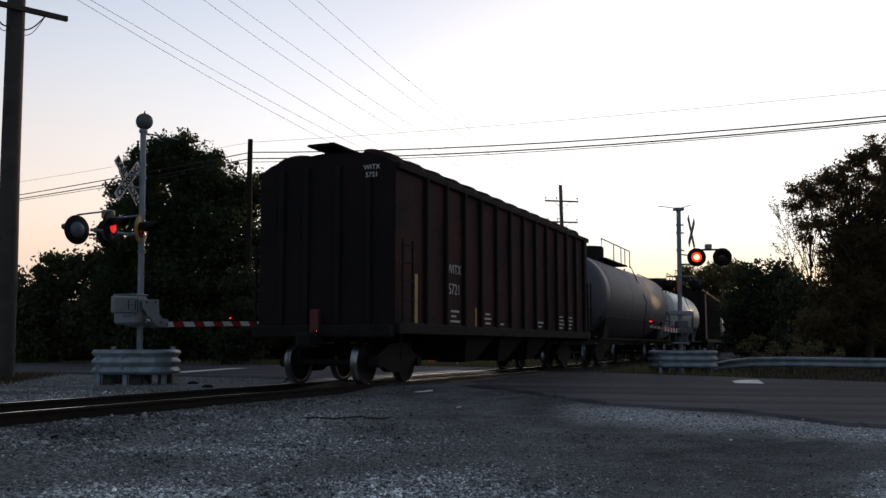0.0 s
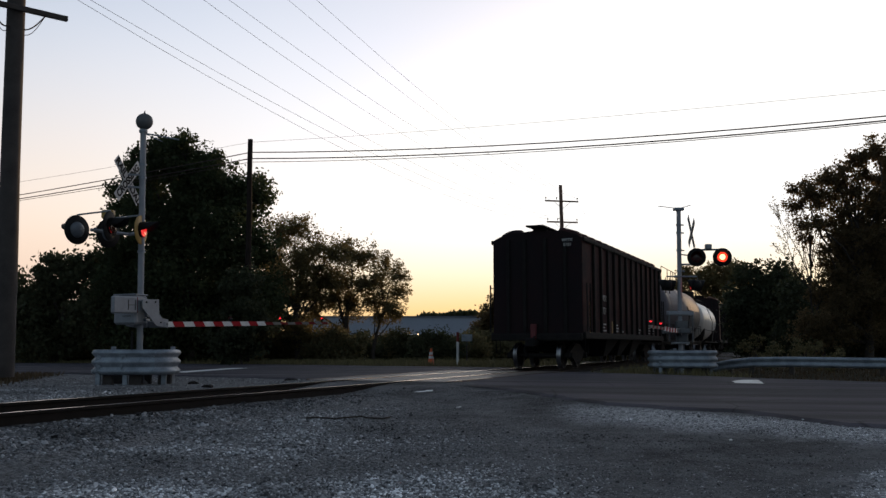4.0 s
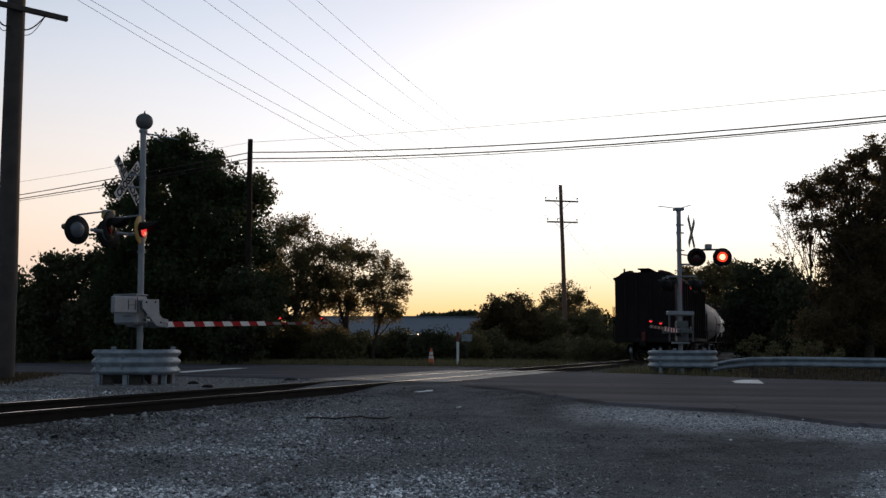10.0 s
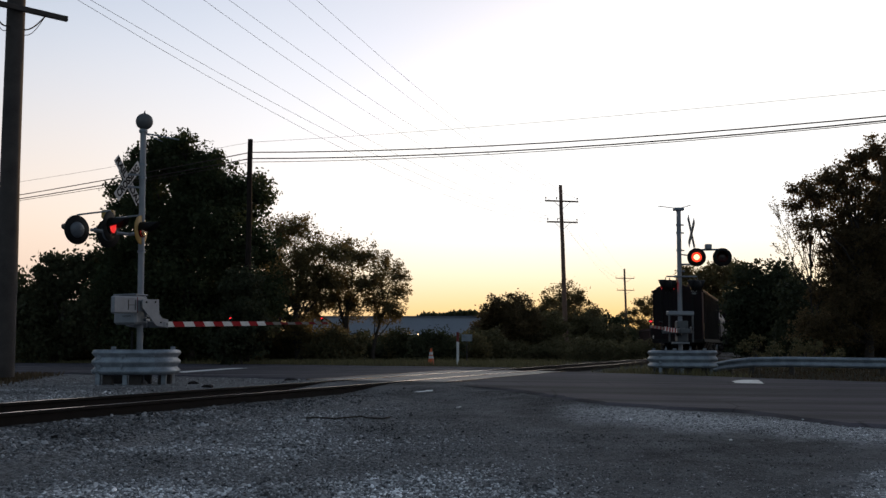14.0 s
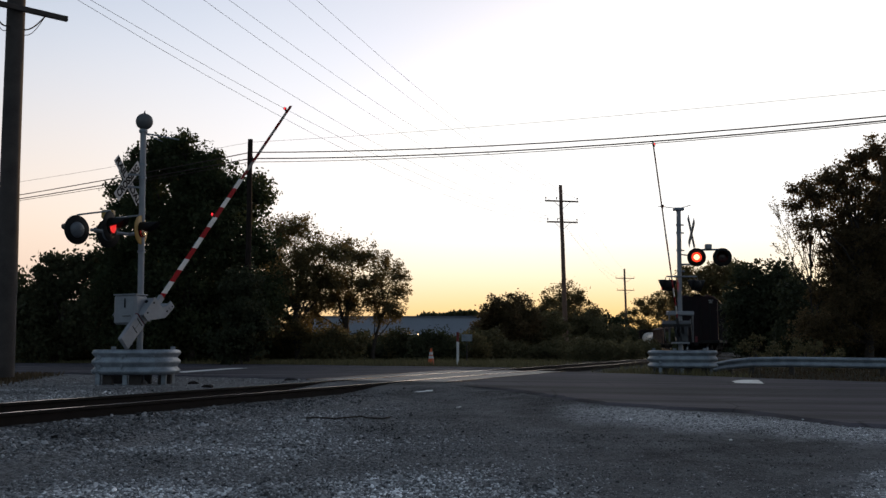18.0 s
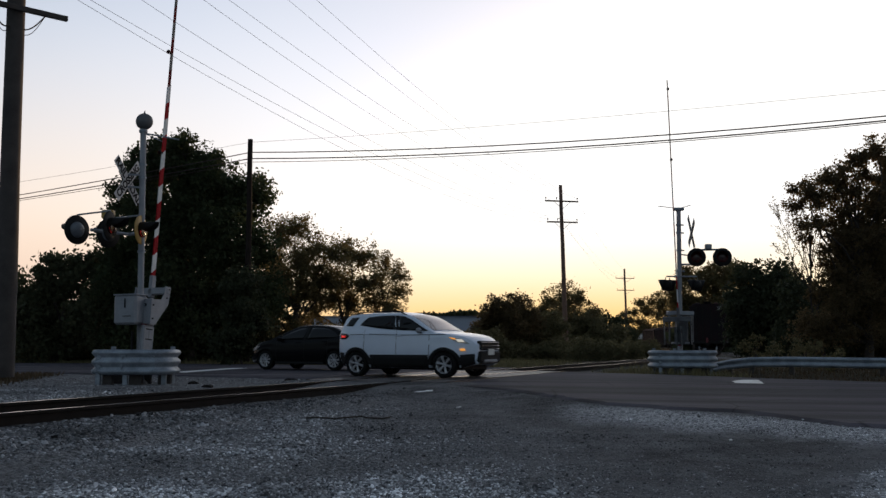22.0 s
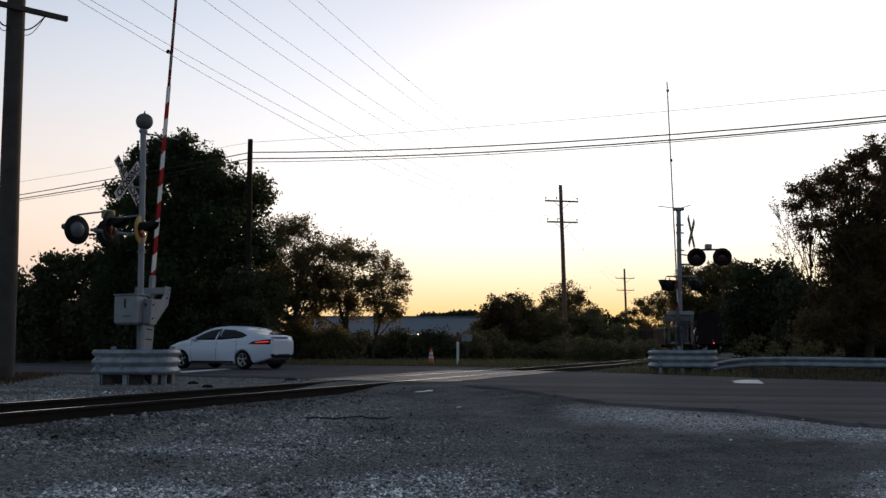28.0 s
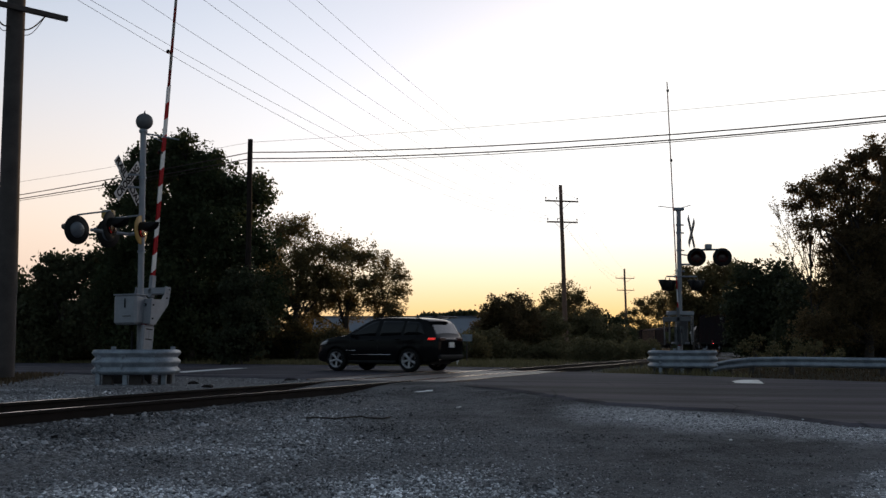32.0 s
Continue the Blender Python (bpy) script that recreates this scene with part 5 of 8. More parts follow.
def build_signals():
    # west side signal
    b = Vector((-6.65, 20.60, -0.05))
    b.z = -0.09
    top = (-6.77, 20.60, 5.62)[2] - b.z
    L = mast(b, top, 0.068, "railroad crossing signal mast with bell, crossbuck, lamps and gate", -0.95)
    part("bell", Geo().lathe([(0, -0.16), (0.1, -0.15), (0.17, -0.08), (0.19, 0.0), (0.17, 0.09), (0.1, 0.15), (0.0, 0.17)], facing((0.02, 0, top + 0.16), -80), 24), DARK_STEEL, L, "grey domed bell")
    part("bell_nut", Geo().rod((0.02, 0, top + 0.32), (0.02, 0, top + 0.375), 0.03, 0.018, 10).rod((0.02, 0, top + 0.375), (0.03, 0, top + 0.41), 0.012, n=6), DARK_STEEL, L)
    part("mast_collar", Geo().rod((0, 0, top - 0.09), (0, 0, top - 0.03), 0.092, n=16), GALV, L)
    part("bell_bracket", Geo().rod((0, 0, top - 0.02), (0, 0, top + 0.06), 0.05, n=12).rod((0, 0, top - 0.1), (0.72, 0.3, top - 0.2), 0.016, n=6).rod((0, 0, top - 0.1), (0.4, 0.1, top - 0.28), 0.01, n=6), GALV, L)
    for z in (top - 0.85, top - 1.15, 2.9, 3.25):
        part("clamp", Geo().rod((0, 0, z), (0, 0, z + 0.05), 0.085, n=16), GALV, L)
    road_yaw = -ROAD_ANGLE
    zc = (-7.07, 20.60, 4.42)[2] - b.z
    crossbuck(L, (-0.3, -0.1, zc), road_yaw + 15)
    for dz in (-0.14, 0.14):
        part("sign_bracket", Geo().box((-0.15, -0.05, zc + dz), (0.32, 0.05, 0.035), Matrix.Rotation(radians(18), 3, "Z"), 0.006), GALV, L, "steel sign bracket")
    zl = (-7.47, 20.60, 3.31)[2] - b.z
    for a, bb, yaw, ph in ((0.05, -0.07, -6, 1), (0.05, -0.92, -6, 0), (-1.0, -0.07, road_yaw + 179, None), (-1.0, -0.92, road_yaw + 179, None)):
        o = RD * a + RN * bb
        flasher(L, (o.x, o.y, zl), yaw, ph, YELLOW if (a > 0 and bb > -0.5) else BLACK, False)
    for bb in (-0.07, -0.92):
        a0, a1 = RD * -1.0 + RN * bb, RD * 0.05 + RN * bb
        part("crossarm", Geo().rod((a0.x, a0.y, zl + 0.33), (a1.x, a1.y, zl + 0.33), 0.02, n=8), ALU, L)
    a0, a1 = RD * -0.45 + RN * -1.0, RD * -0.45 + RN * 0.05
    part("crossarm", Geo().rod((a0.x, a0.y, zl - 0.05), (a1.x, a1.y, zl - 0.05), 0.035, n=10).rod((a1.x, a1.y, zl - 0.05), (0, 0, zl - 0.05), 0.035, n=10), ALU, L, "silver lamp crossarm")
    jb = RD * -0.5 + RN * -0.5
    part("junction_box", Geo().box((jb.x, jb.y, zl + 0.34), (0.26, 0.2, 0.2), None, 0.03), YELLOW, L, "yellowish junction box")
    # gate mechanism
    zp = 1.37
    part("mechanism_case", Geo().box((-0.16, -0.16, zp + 0.26), (0.54, 0.5, 0.64), Matrix.Rotation(radians(-12), 4, "Z"), 0.045), ALU, L, "grey gate mechanism case")
    part("case_lid", Geo().box((-0.16, -0.16, zp + 0.585), (0.555, 0.515, 0.03), Matrix.Rotation(radians(-12), 4, "Z"), 0.015), ALU, L, "case lid")
    part("case_latch", Geo().box((-0.2, -0.43, zp + 0.4), (0.025, 0.02, 0.2), None, 0.005), BLACK, L)
    part("case_label", Geo().box((-0.16, -0.43, zp + 0.12), (0.2, 0.014, 0.02), Matrix.Rotation(radians(-12), 4, "Z"), 0.004), DARK_STEEL, L)
    part("mounting_bracket", Geo().box((0, 0, zp + 0.36), (0.42, 0.34, 0.06), None, 0.01).box((0.12, 0.02, zp + 0.3), (0.1, 0.2, 0.4), None, 0.01).box((0, 0, zp + 0.04), (0.36, 0.3, 0.06), None, 0.01), GALV, L)
    part("conduit", Geo().rod((-0.14, -0.1, 0), (-0.14, -0.1, zp - 0.2), 0.028, n=8), BLACK, L)
    hinge = (0.2, -0.05, 1.73)
    arm = gate_arm(L, hinge, 90 - 21, 8.85, ((3.6, 0), (6.05, 1), (8.5, "steady")), 1, ALU, 0.42, 0.29)
    ARMS.append((arm, Vector(hinge), 90 - 21, "left", 0.95))
    guard_box("signal_guard", (b.x, b.y - 0.2, -0.09), 0.8, 0.58, 4, "galvanised corrugated steel guard round the signal foot")

    # east side signal
    b = Vector((7.34, 29.00, 0.10))
    b.z = -0.1
    top = (7.42, 29.00, 5.00)[2] - b.z
    R = mast(b, top, 0.07, "railroad crossing signal mast with crossbuck, red lamps and gate", 0.65)
    part("mast_cap", Geo().box((0, 0, top + 0.02), (0.32, 0.2, 0.09), None, 0.02), GALV, R)
    part("antenna", Geo().rod((0, 0, top + 0.04), (-0.62, 0.1, top + 0.13), 0.012, n=6).rod((0, 0, top + 0.04), (0.36, -0.1, top + 0.14), 0.012, n=6), GALV, R)
    for z in (top - 0.5, top - 0.75, top - 1.3, 3.15):
        part("clamp", Geo().rod((0, 0, z), (0, 0, z + 0.05), 0.09, n=16).rod((0, 0, z + 0.02), (0.16, 0, z + 0.02), 0.02, n=6), GALV, R)
    zc = (7.75, 29.00, 4.28)[2] - b.z
    crossbuck(R, (0.36, -0.1, zc), 35 - 90 + 28)
    zl = (8.23, 29.00, 3.48)[2] - b.z
    flasher(R, (0.46, -0.3, zl), -103, 0, wide=0.285)
    flasher(R, (1.21, -0.45, zl), -103, 1, wide=0.285)
    part("crossarm", Geo().rod((0, 0, zl - 0.2), (0.5, -0.1, zl - 0.2), 0.03, n=8).rod((0, 0, zl + 0.12), (0.5, -0.1, zl + 0.05), 0.02, n=8).rod((0.46, -0.12, zl + 0.25), (1.21, -0.3, zl + 0.25), 0.03, n=8), ALU, R)
    part("junction_box", Geo().box((0.84, -0.25, zl + 0.34), (0.2, 0.14, 0.16), None, 0.02), ALU, R)
    zl2 = (6.97, 29.00, 2.62)[2] - b.z
    for x, y, yaw, ph in ((-0.46, -0.1, 166, 0), (-0.3, 0.05, -12, 0), (0.42, -0.2, 166, 1), (0.56, 0.0, -12, None)):
        flasher(R, (x, y, zl2), yaw, ph, BLACK, False, BLACK, 0.25)
    part("crossarm", Geo().rod((-0.42, -0.02, zl2 + 0.28), (0.52, -0.1, zl2 + 0.28), 0.024, n=8), ALU, R)
    zp = 1.3
    part("mechanism_case", Geo().box((0.06, 0.08, zp + 0.0), (0.34, 0.34, 0.66), None, 0.03), DARK_STEEL, R, "grey gate mechanism case")
    part("mounting_bracket", Geo().box((0, 0, zp + 0.56), (0.8, 0.3, 0.13), None, 0.02), ALU, R)
    part("lower_bracket", Geo().box((0, 0, zp - 0.36), (0.5, 0.3, 0.06), None, 0.01), ALU, R)
    for x in (-0.36, 0.36):
        part("bracket_strut", Geo().box((x, -0.1, zp + 0.1), (0.05, 0.05, 0.86), None, 0.01), DARK_STEEL, R)
    arm = gate_arm(R, (-0.1, -0.25, zp), -90 - 19, 7.7, ((5.3, 1), (7.5, "steady")), -1, DARK_STEEL)
    ARMS.append((arm, Vector((-0.1, -0.25, zp)), -90 - 19, "right", -0.65))
    guard_box("signal_guard", (b.x + 0.0, b.y - 0.2, -0.15), 0.93, 0.6, -3, "galvanised corrugated steel guard round the signal foot")


build_signals()


# ---- guardrail, cone, marker and litter ----
def build_roadside():
    t = thing("guardrail", "galvanised corrugated roadside guardrail with a curved end", "guardrail")
    wave = [(0.0, 0.155), (0.03, 0.15), (0.075, 0.105), (0.075, 0.07), (0.02, 0.02), (0.02, -0.02), (0.075, -0.07), (0.075, -0.105), (0.03, -0.15), (0.0, -0.155)]
    line = [Vector(p) for p in ((8.77, 30.50, -0.02), (9.07, 29.80, 0.14), (9.53, 29.00, 0.26), (10.53, 28.40, 0.30))]
    for k in range(1, 9):
        line.append(line[3] + RD * (2.5 * k) + RN * (0.02 * k))
    for i, p in enumerate(line):
        p.z = (0.05, 0.16, 0.25, 0.27)[min(i, 3)] - (0.02 * max(0, i - 3))
    rings = []
    for i, p in enumerate(line):
        d = (line[min(i + 1, len(line) - 1)] - line[max(i - 1, 0)]).normalized()
        o = Vector((d.y, -d.x, 0))
        ring = [p + o * a + Vector((0, 0, z)) for a, z in wave]
        rings.append(ring + [q - o * 0.008 for q in ring[::-1]])
    g = Geo()
    g.strip(rings)
    part("w_beam", g, GALV, t, "corrugated steel beam")
    for p in line[1:]:
        part("post", Geo().box((p.x + 0.06, p.y + 0.12, p.z - 0.28), (0.14, 0.14, 0.85), Matrix.Rotation(radians(-30), 4, "Z"), 0.012), WOODPOLE, t, "weathered wooden guardrail post")
    c = Vector((-0.49, 38.50, -0.09))
    c.z = ground_z(c.x, c.y)
    cone = thing("traffic_cone", "orange traffic cone with white bands on the verge", "traffic cone", at=Matrix.Translation(c))
    part("base", Geo().box((0, 0, 0.02), (0.42, 0.42, 0.05), None, 0.012), ORANGE, cone)
    part("cone", Geo().lathe([(0.17, 0.04), (0.155, 0.05), (0.035, 0.73), (0.0, 0.74)], n=20), ORANGE, cone)
    part("band", Geo().lathe([(0.112, 0.325), (0.092, 0.43)], n=20), SIGN_WHITE, cone, "white reflective band")
    part("band", Geo().lathe([(0.084, 0.48), (0.064, 0.59)], n=20), SIGN_WHITE, cone, "white reflective band")
    c = Vector((0.59, 37.60, -0.12))
    c.z = ground_z(c.x, c.y)
    h = (0.59, 37.60, 1.30)[2] - c.z
    mk = thing("marker_post", "white marker post with a dark red top", "marker post", at=Matrix.Translation(c))
    part("post", Geo().rod((0, 0, -0.05), (0, 0, h * 0.72), 0.05, n=14), WHITE, mk)
    part("top", Geo().rod((0, 0, h * 0.72), (0, 0, h), 0.052, n=14), mat("dark_red_paint", (0.22, 0.03, 0.02), (0.14, 0.02, 0.02), 0.6), mk, "dark red top band")
    s = Vector((1.17, 46.00, -0.28))
    sg = thing("small_sign", "small pale sign on a thin post", "sign", at=Matrix.Translation(s))
    part("post", Geo().rod((0, 0, 0), (0, 0, 1.6), 0.03, n=8), WOODPOLE, sg)
    part("plate", Geo().box((0.0, -0.04, 1.42), (0.52, 0.012, 0.34), None, 0.004), GALV, sg)
    # a scrap of pale board and small litter on the gravel
    for (x, y), sx, sy, rz, mt, lab in (((-0.36, 17.6), 0.34, 0.16, 10, WHITE, "scrap of white board lying on the gravel"), ((0.24, 14.5), 0.09, 0.05, 30, WHITE, "small scrap of white litter"), ((3.10, 10.2), 0.055, 0.035, 50, WHITE, "small scrap of white litter")):
        # torn outline, one corner bent up
        rim = [(-0.52, -0.02), (-0.3, -0.3), (0.02, -0.42), (0.12, -0.22), (0.48, -0.3), (0.54, 0.2), (0.2, 0.46), (0.05, 0.26), (-0.28, 0.38)]
        k = len(rim)
        tops = [(sx * p, sy * q, 0.012 + 0.05 * sx * max(0.0, p + q)) for p, q in rim]
        ob = part("litter", Geo().add([(p, q, z - 0.008) for p, q, z in tops] + tops, [tuple(range(k))[::-1], tuple(range(k, 2 * k))] + [(i, (i + 1) % k, k + (i + 1) % k, k + i) for i in range(k)]), mt)
        ob.matrix_basis = Matrix.Translation((x, y, ground_z(x, y) + 0.03)) @ Euler((radians(4), radians(-3), radians(rz))).to_matrix().to_4x4()
        tagged(ob, lab, "litter")
    rr = random.Random(9)
    for px, py in ((-4.85, 19.5), (-5.43, 20.5), (-5.46, 16.8), (-3.48, 21.5)):
        g = Geo()
        for _ in range(3):
            g.lathe([(0, 0.09), (0.06, 0.07), (0.1, 0.03), (0.09, -0.02)], pose(rr.uniform(-0.08, 0.08), rr.uniform(-0.05, 0.05), 0, rr.uniform(-30, 30), rr.uniform(-20, 20), rr.uniform(0, 90)) @ Matrix.Diagonal((1, 0.7, 0.7, 1)), 7, False)
        ob = part("clod", g, RUST)
        ob.location = (px, py, ground_z(px, py))
        tagged(ob, "dark clod lying on the gravel", "clod")
    pts = [Vector((-1.82 + (-0.73 - -1.82) * k / 14, 12.6 + 0.3 * k / 14 + 0.12 * math.sin(k * 0.9) + 0.06 * math.sin(k * 2.3), 0)) for k in range(15)]
    for p in pts:
        p.z = ground_z(p.x, p.y) + 0.025 + 0.006 * math.sin(p.x * 9)
    tagged(part("branch", Geo().path(pts, 0.012, 7), BARK), "dead dark stick lying on the gravel", "branch")


build_roadside()


# ---- the train ----
CAR_RED = mat("hopper_paint", (0.066, 0.022, 0.0195), (0.012, 0.009, 0.012), 0.85, 0, 0.6, 7, 0.15, 0.2, mix=0.42)
CAR_DARK = mat("grimy_steel", (0.02, 0.017, 0.016), (0.012, 0.011, 0.011), 0.85, 0.0, 3, 30, 0.2, 0.2)
CAR_END = mat("near_black_end", (0.013, 0.0105, 0.0125), (0.021, 0.011, 0.012), 0.85, 0, 0.5, 8, 0.15, 0.2, mix=0.4)
CAR_BROWN = mat("rust_brown_paint", (0.16, 0.07, 0.035), (0.09, 0.04, 0.025), 0.75, 0, 1.0, 14, 0.15)
TANK_GREY = mat("dusty_tank_paint", (0.13, 0.12, 0.142), (0.088, 0.082, 0.1), 0.6, 0.0, 0.5, 10, 0.08)
TANK_WHITE = mat("white_tank_paint", (0.72, 0.70, 0.67), (0.55, 0.52, 0.5), 0.32, 0.0, 0.5, 10, 0.05)
TANK_BAND = mat("blue_black_band", (0.03, 0.04, 0.07), (0.02, 0.03, 0.05), 0.5, 0, 1, 20)
WHEEL = mat("wheel_steel", (0.022, 0.019, 0.018), (0.012, 0.011, 0.011), 0.8, 0.1, 6, 50, 0.2, 0.2)
TREAD = mat("wheel_tread", (0.34, 0.34, 0.35), (0.2, 0.2, 0.21), 0.32, 1.0, 6, 50)
AXLES = []
SPEED = 3.37
TAIL = 15.95
WR = 0.42


def truck(car, x):
    """A two-axle bogie: side frames, bolster, springs, wheelsets."""
    for y in (-1, 1):
        prof = [(-1.05, 0.50), (-0.75, 0.62), (-0.35, 0.80), (0.35, 0.80), (0.75, 0.62), (1.05, 0.50), (1.05, 0.36), (0.72, 0.38), (0.34, 0.22), (-0.34, 0.22), (-0.72, 0.38), (-1.05, 0.36)]
        m = Matrix.Translation((x, y * 0.98, 0)) @ Matrix.Rotation(radians(90), 4, "Z")
        fr = part("side_frame", Geo().prism([(a, b) for a, b in prof], -0.07, 0.07, m), CAR_DARK, car, "grimy cast truck side frame")
        for k in (-0.16, 0.0, 0.16):
            part("spring", Geo().rod((x + k, y * 0.99, 0.28), (x + k, y * 0.99, 0.56), 0.055, n=8), RUST, fr)
        for k in (-0.89, 0.89):
            part("bearing_cap", Geo().rod((x + k, y * 0.95, WR), (x + k, y * 1.13, WR), 0.1, n=12), CAR_DARK, fr)
    part("bolster", Geo().box((x, 0, 0.66), (0.42, 2.0, 0.26), None, 0.03), CAR_DARK, car)
    for k in (-0.89, 0.89):
        ws = part("wheelset", Geo().rod((0, -0.95, 0), (0, 0.95, 0), 0.075, n=10), WHEEL, car, "steel wheelset", at=Matrix.Translation((x + k, 0, WR)))
        for y in (-1, 1):
            m = Matrix.Translation((0, y * 0.752, 0)) @ Matrix.Rotation(radians(-90 * y), 4, "X")
            part("wheel", Geo().lathe([(0.08, 0.08), (0.12, 0.08), (0.16, 0.02), (0.33, 0.0), (0.36, 0.06), (WR - 0.005, 0.065)], m, 28).lathe([(0.36, -0.065), (0.33, -0.02), (0.12, -0.06), (0.08, -0.06)], m, 28), WHEEL, ws)
            part("tread", Geo().lathe([(WR - 0.005, 0.065), (WR, -0.045), (WR + 0.026, -0.055), (WR + 0.02, -0.075), (0.36, -0.065)], m, 28), TREAD, ws, "bright worn wheel tread")
        AXLES.append((ws, Vector((x + k, 0, WR)), car))


def coupler(car, x, d):
    part("coupler", Geo().box((x + d * 0.25, 0, 0.85), (0.6, 0.16, 0.2), None, 0.03).box((x + d * 0.58, 0.04, 0.85), (0.24, 0.3, 0.3), None, 0.05), CAR_DARK, car)
    part("air_hose", Geo().path([(x + d * 0.1, 0.35, 0.85), (x + d * 0.3, 0.34, 0.6), (x + d * 0.42, 0.2, 0.38), (x + d * 0.62, 0.1, 0.5)], 0.025), RUBBER, car)


def hopper_car(L, paint, label, tail=False):
    """A covered hopper: ribbed sides, arched roof with hatches and a running board, sloped bays."""
    W, z0, ze, zr = 3.1, 1.05, 4.3, 4.6
    car = thing("hopper_car", label, "freight car", "cars of the train")
    h = L / 2
    prof = [(-W / 2, z0), (W / 2, z0), (W / 2, ze), (W * 0.43, ze + 0.12), (W * 0.3, ze + 0.25), (W * 0.15, zr - 0.04), (0, zr), (-W * 0.15, zr - 0.04), (-W * 0.3, ze + 0.25), (-W * 0.43, ze + 0.12), (-W / 2, ze)]
    part("body", Geo().prism(prof, -h, h), paint, car, "grimy dark red steel body")
    n = 14
    for y in (-1, 1):
        for i in range(1, n):
            x = -h + 1.35 + (L - 1.95) * (i - 1) / (n - 2)
            part("rib", Geo().box((x, y * (W / 2 + 0.045), (z0 + ze) / 2), (0.1, 0.09, ze - z0 - 0.02), None, 0.012), CAR_DARK, car, "dark side rib")
        part("side_sill", Geo().box((0, y * (W / 2 + 0.02), z0 + 0.03), (L, 0.14, 0.22), None, 0.02), CAR_DARK, car)
        part("top_chord", Geo().box((0, y * (W / 2 + 0.03), ze - 0.05), (L, 0.1, 0.14), None, 0.02), CAR_DARK, car)
    # roof hatches make a scalloped roof line
    for i in range(n):
        x = -h + L * (i + 0.5) / n
        for y in (-1, 1):
            part("hatch_cover", Geo().lathe([(0, 0.17), (0.3, 0.165), (0.42, 0.12), (0.46, 0.0)], Matrix.Translation((x, y * 1.0, ze + 0.17)) @ Matrix.Rotation(radians(-16 * y), 4, "X") @ Matrix.Diagonal((1.1, 0.9, 1, 1)), 14), paint, car, "roof hatch cover")
    part("running_board", Geo().box((0, 0, zr + 0.13), (L + 0.5, 0.62, 0.05), None, 0.01), CAR_DARK, car)
    for x in np.arange(-h + 0.4, h, 1.6):
        part("board_support", Geo().box((x, 0, zr + 0.05), (0.06, 0.5, 0.14)), CAR_DARK, car)
    # ends
    for d in (-1, 1):
        # end sheets are much darker than the body sides
        part("end_sheet", Geo().prism([(y * 0.985, z if z > z0 + 0.1 else z0 + 0.03) for y, z in prof], min(d * (h + 0.004), d * (h + 0.02)), max(d * (h + 0.004), d * (h + 0.02))), CAR_END, car, "near-black end sheet")
        for y in (-0.98, -0.3, 0.42, 1.0):
            part("end_post", Geo().box((d * (h + 0.05), y, (z0 + ze) / 2 + 0.02), (0.1, 0.12, ze - z0), None, 0.015), CAR_DARK, car)
        part("end_sill", Geo().box((d * (h + 0.12), 0, z0 - 0.02), (0.3, W, 0.24), None, 0.03), CAR_DARK, car)
        coupler(car, d * (h + 0.1), d)
        for y in (-1, 1):
            lad = part("ladder", Geo().box((d * (h - 0.06), y * (W / 2 + 0.13), 2.0), (0.04, 0.04, 1.6)).box((d * (h - 0.5), y * (W / 2 + 0.13), 2.0), (0.04, 0.04, 1.6)), CAR_DARK, car)
            for k in range(5):
                part("rung", Geo().rod((d * (h - 0.06), y * (W / 2 + 0.13), 1.3 + 0.35 * k), (d * (h - 0.5), y * (W / 2 + 0.13), 1.3 + 0.35 * k), 0.016, n=6), CAR_DARK, lad)
            part("stirrup", Geo().path([(d * (h - 0.25), y * W / 2, 1.0), (d * (h - 0.25), y * W / 2, 0.5), (d * (h - 0.65), y * W / 2, 0.5), (d * (h - 0.65), y * W / 2, 1.0)], 0.015), CAR_DARK, car)
        truck(car, d * (h - 1.14))
    # centre sill and sloped bays
    part("centre_sill", Geo().box((0, 0, 0.98), (L, 0.4, 0.3), None, 0.02), CAR_DARK, car)
    for x in (-2.3, 0.0, 2.3):
        for y in (-0.75, 0.75):
            b = Geo()
            b.strip([[Vector((x + a * 1.05, y + c * 0.7, z0 + 0.01)) for a, c in ((-1, -1), (1, -1), (1, 1), (-1, 1))], [Vector((x + a * 0.3, y + c * 0.35, 0.36)) for a, c in ((-1, -1), (1, -1), (1, 1), (-1, 1))]], False)
            b.add([(x - 0.3, y - 0.35, 0.36), (x + 0.3, y - 0.35, 0.36), (x + 0.3, y + 0.35, 0.36), (x - 0.3, y + 0.35, 0.36)], [(0, 1, 2, 3)])
            part("discharge_bay", b, CAR_DARK, car)
    if tail:
        side = lambda x, z: Matrix.Translation((x, -W / 2 - 0.008, z)) @ Matrix.Rotation(radians(90), 4, "X")
        pale = mat("stencil_paint", (0.62, 0.60, 0.58), (0.4, 0.38, 0.36), 0.8, 0, 6, 40)
        for w, x, z, s in (("WITX", -h + 2.92, 2.41, 0.3), ("5721", -h + 2.92, 1.97, 0.34)):
            part("lettering", text_mesh("lettering", w, s, pale), pale, car, "pale stencilled letters", at=side(x, z))
        end = lambda y, z: Matrix.Translation((-h - 0.112, y, z)) @ Matrix.Rotation(radians(90), 4, "X") @ Matrix.Rotation(radians(-90), 4, "Y")
        for w, z in (("WITX", 4.22), ("5721", 4.07)):
            part("lettering", text_mesh("lettering", w, 0.14, WHITE), WHITE, car, "white stencilled letters", at=end(-1.08, z))
        rr = random.Random(2)
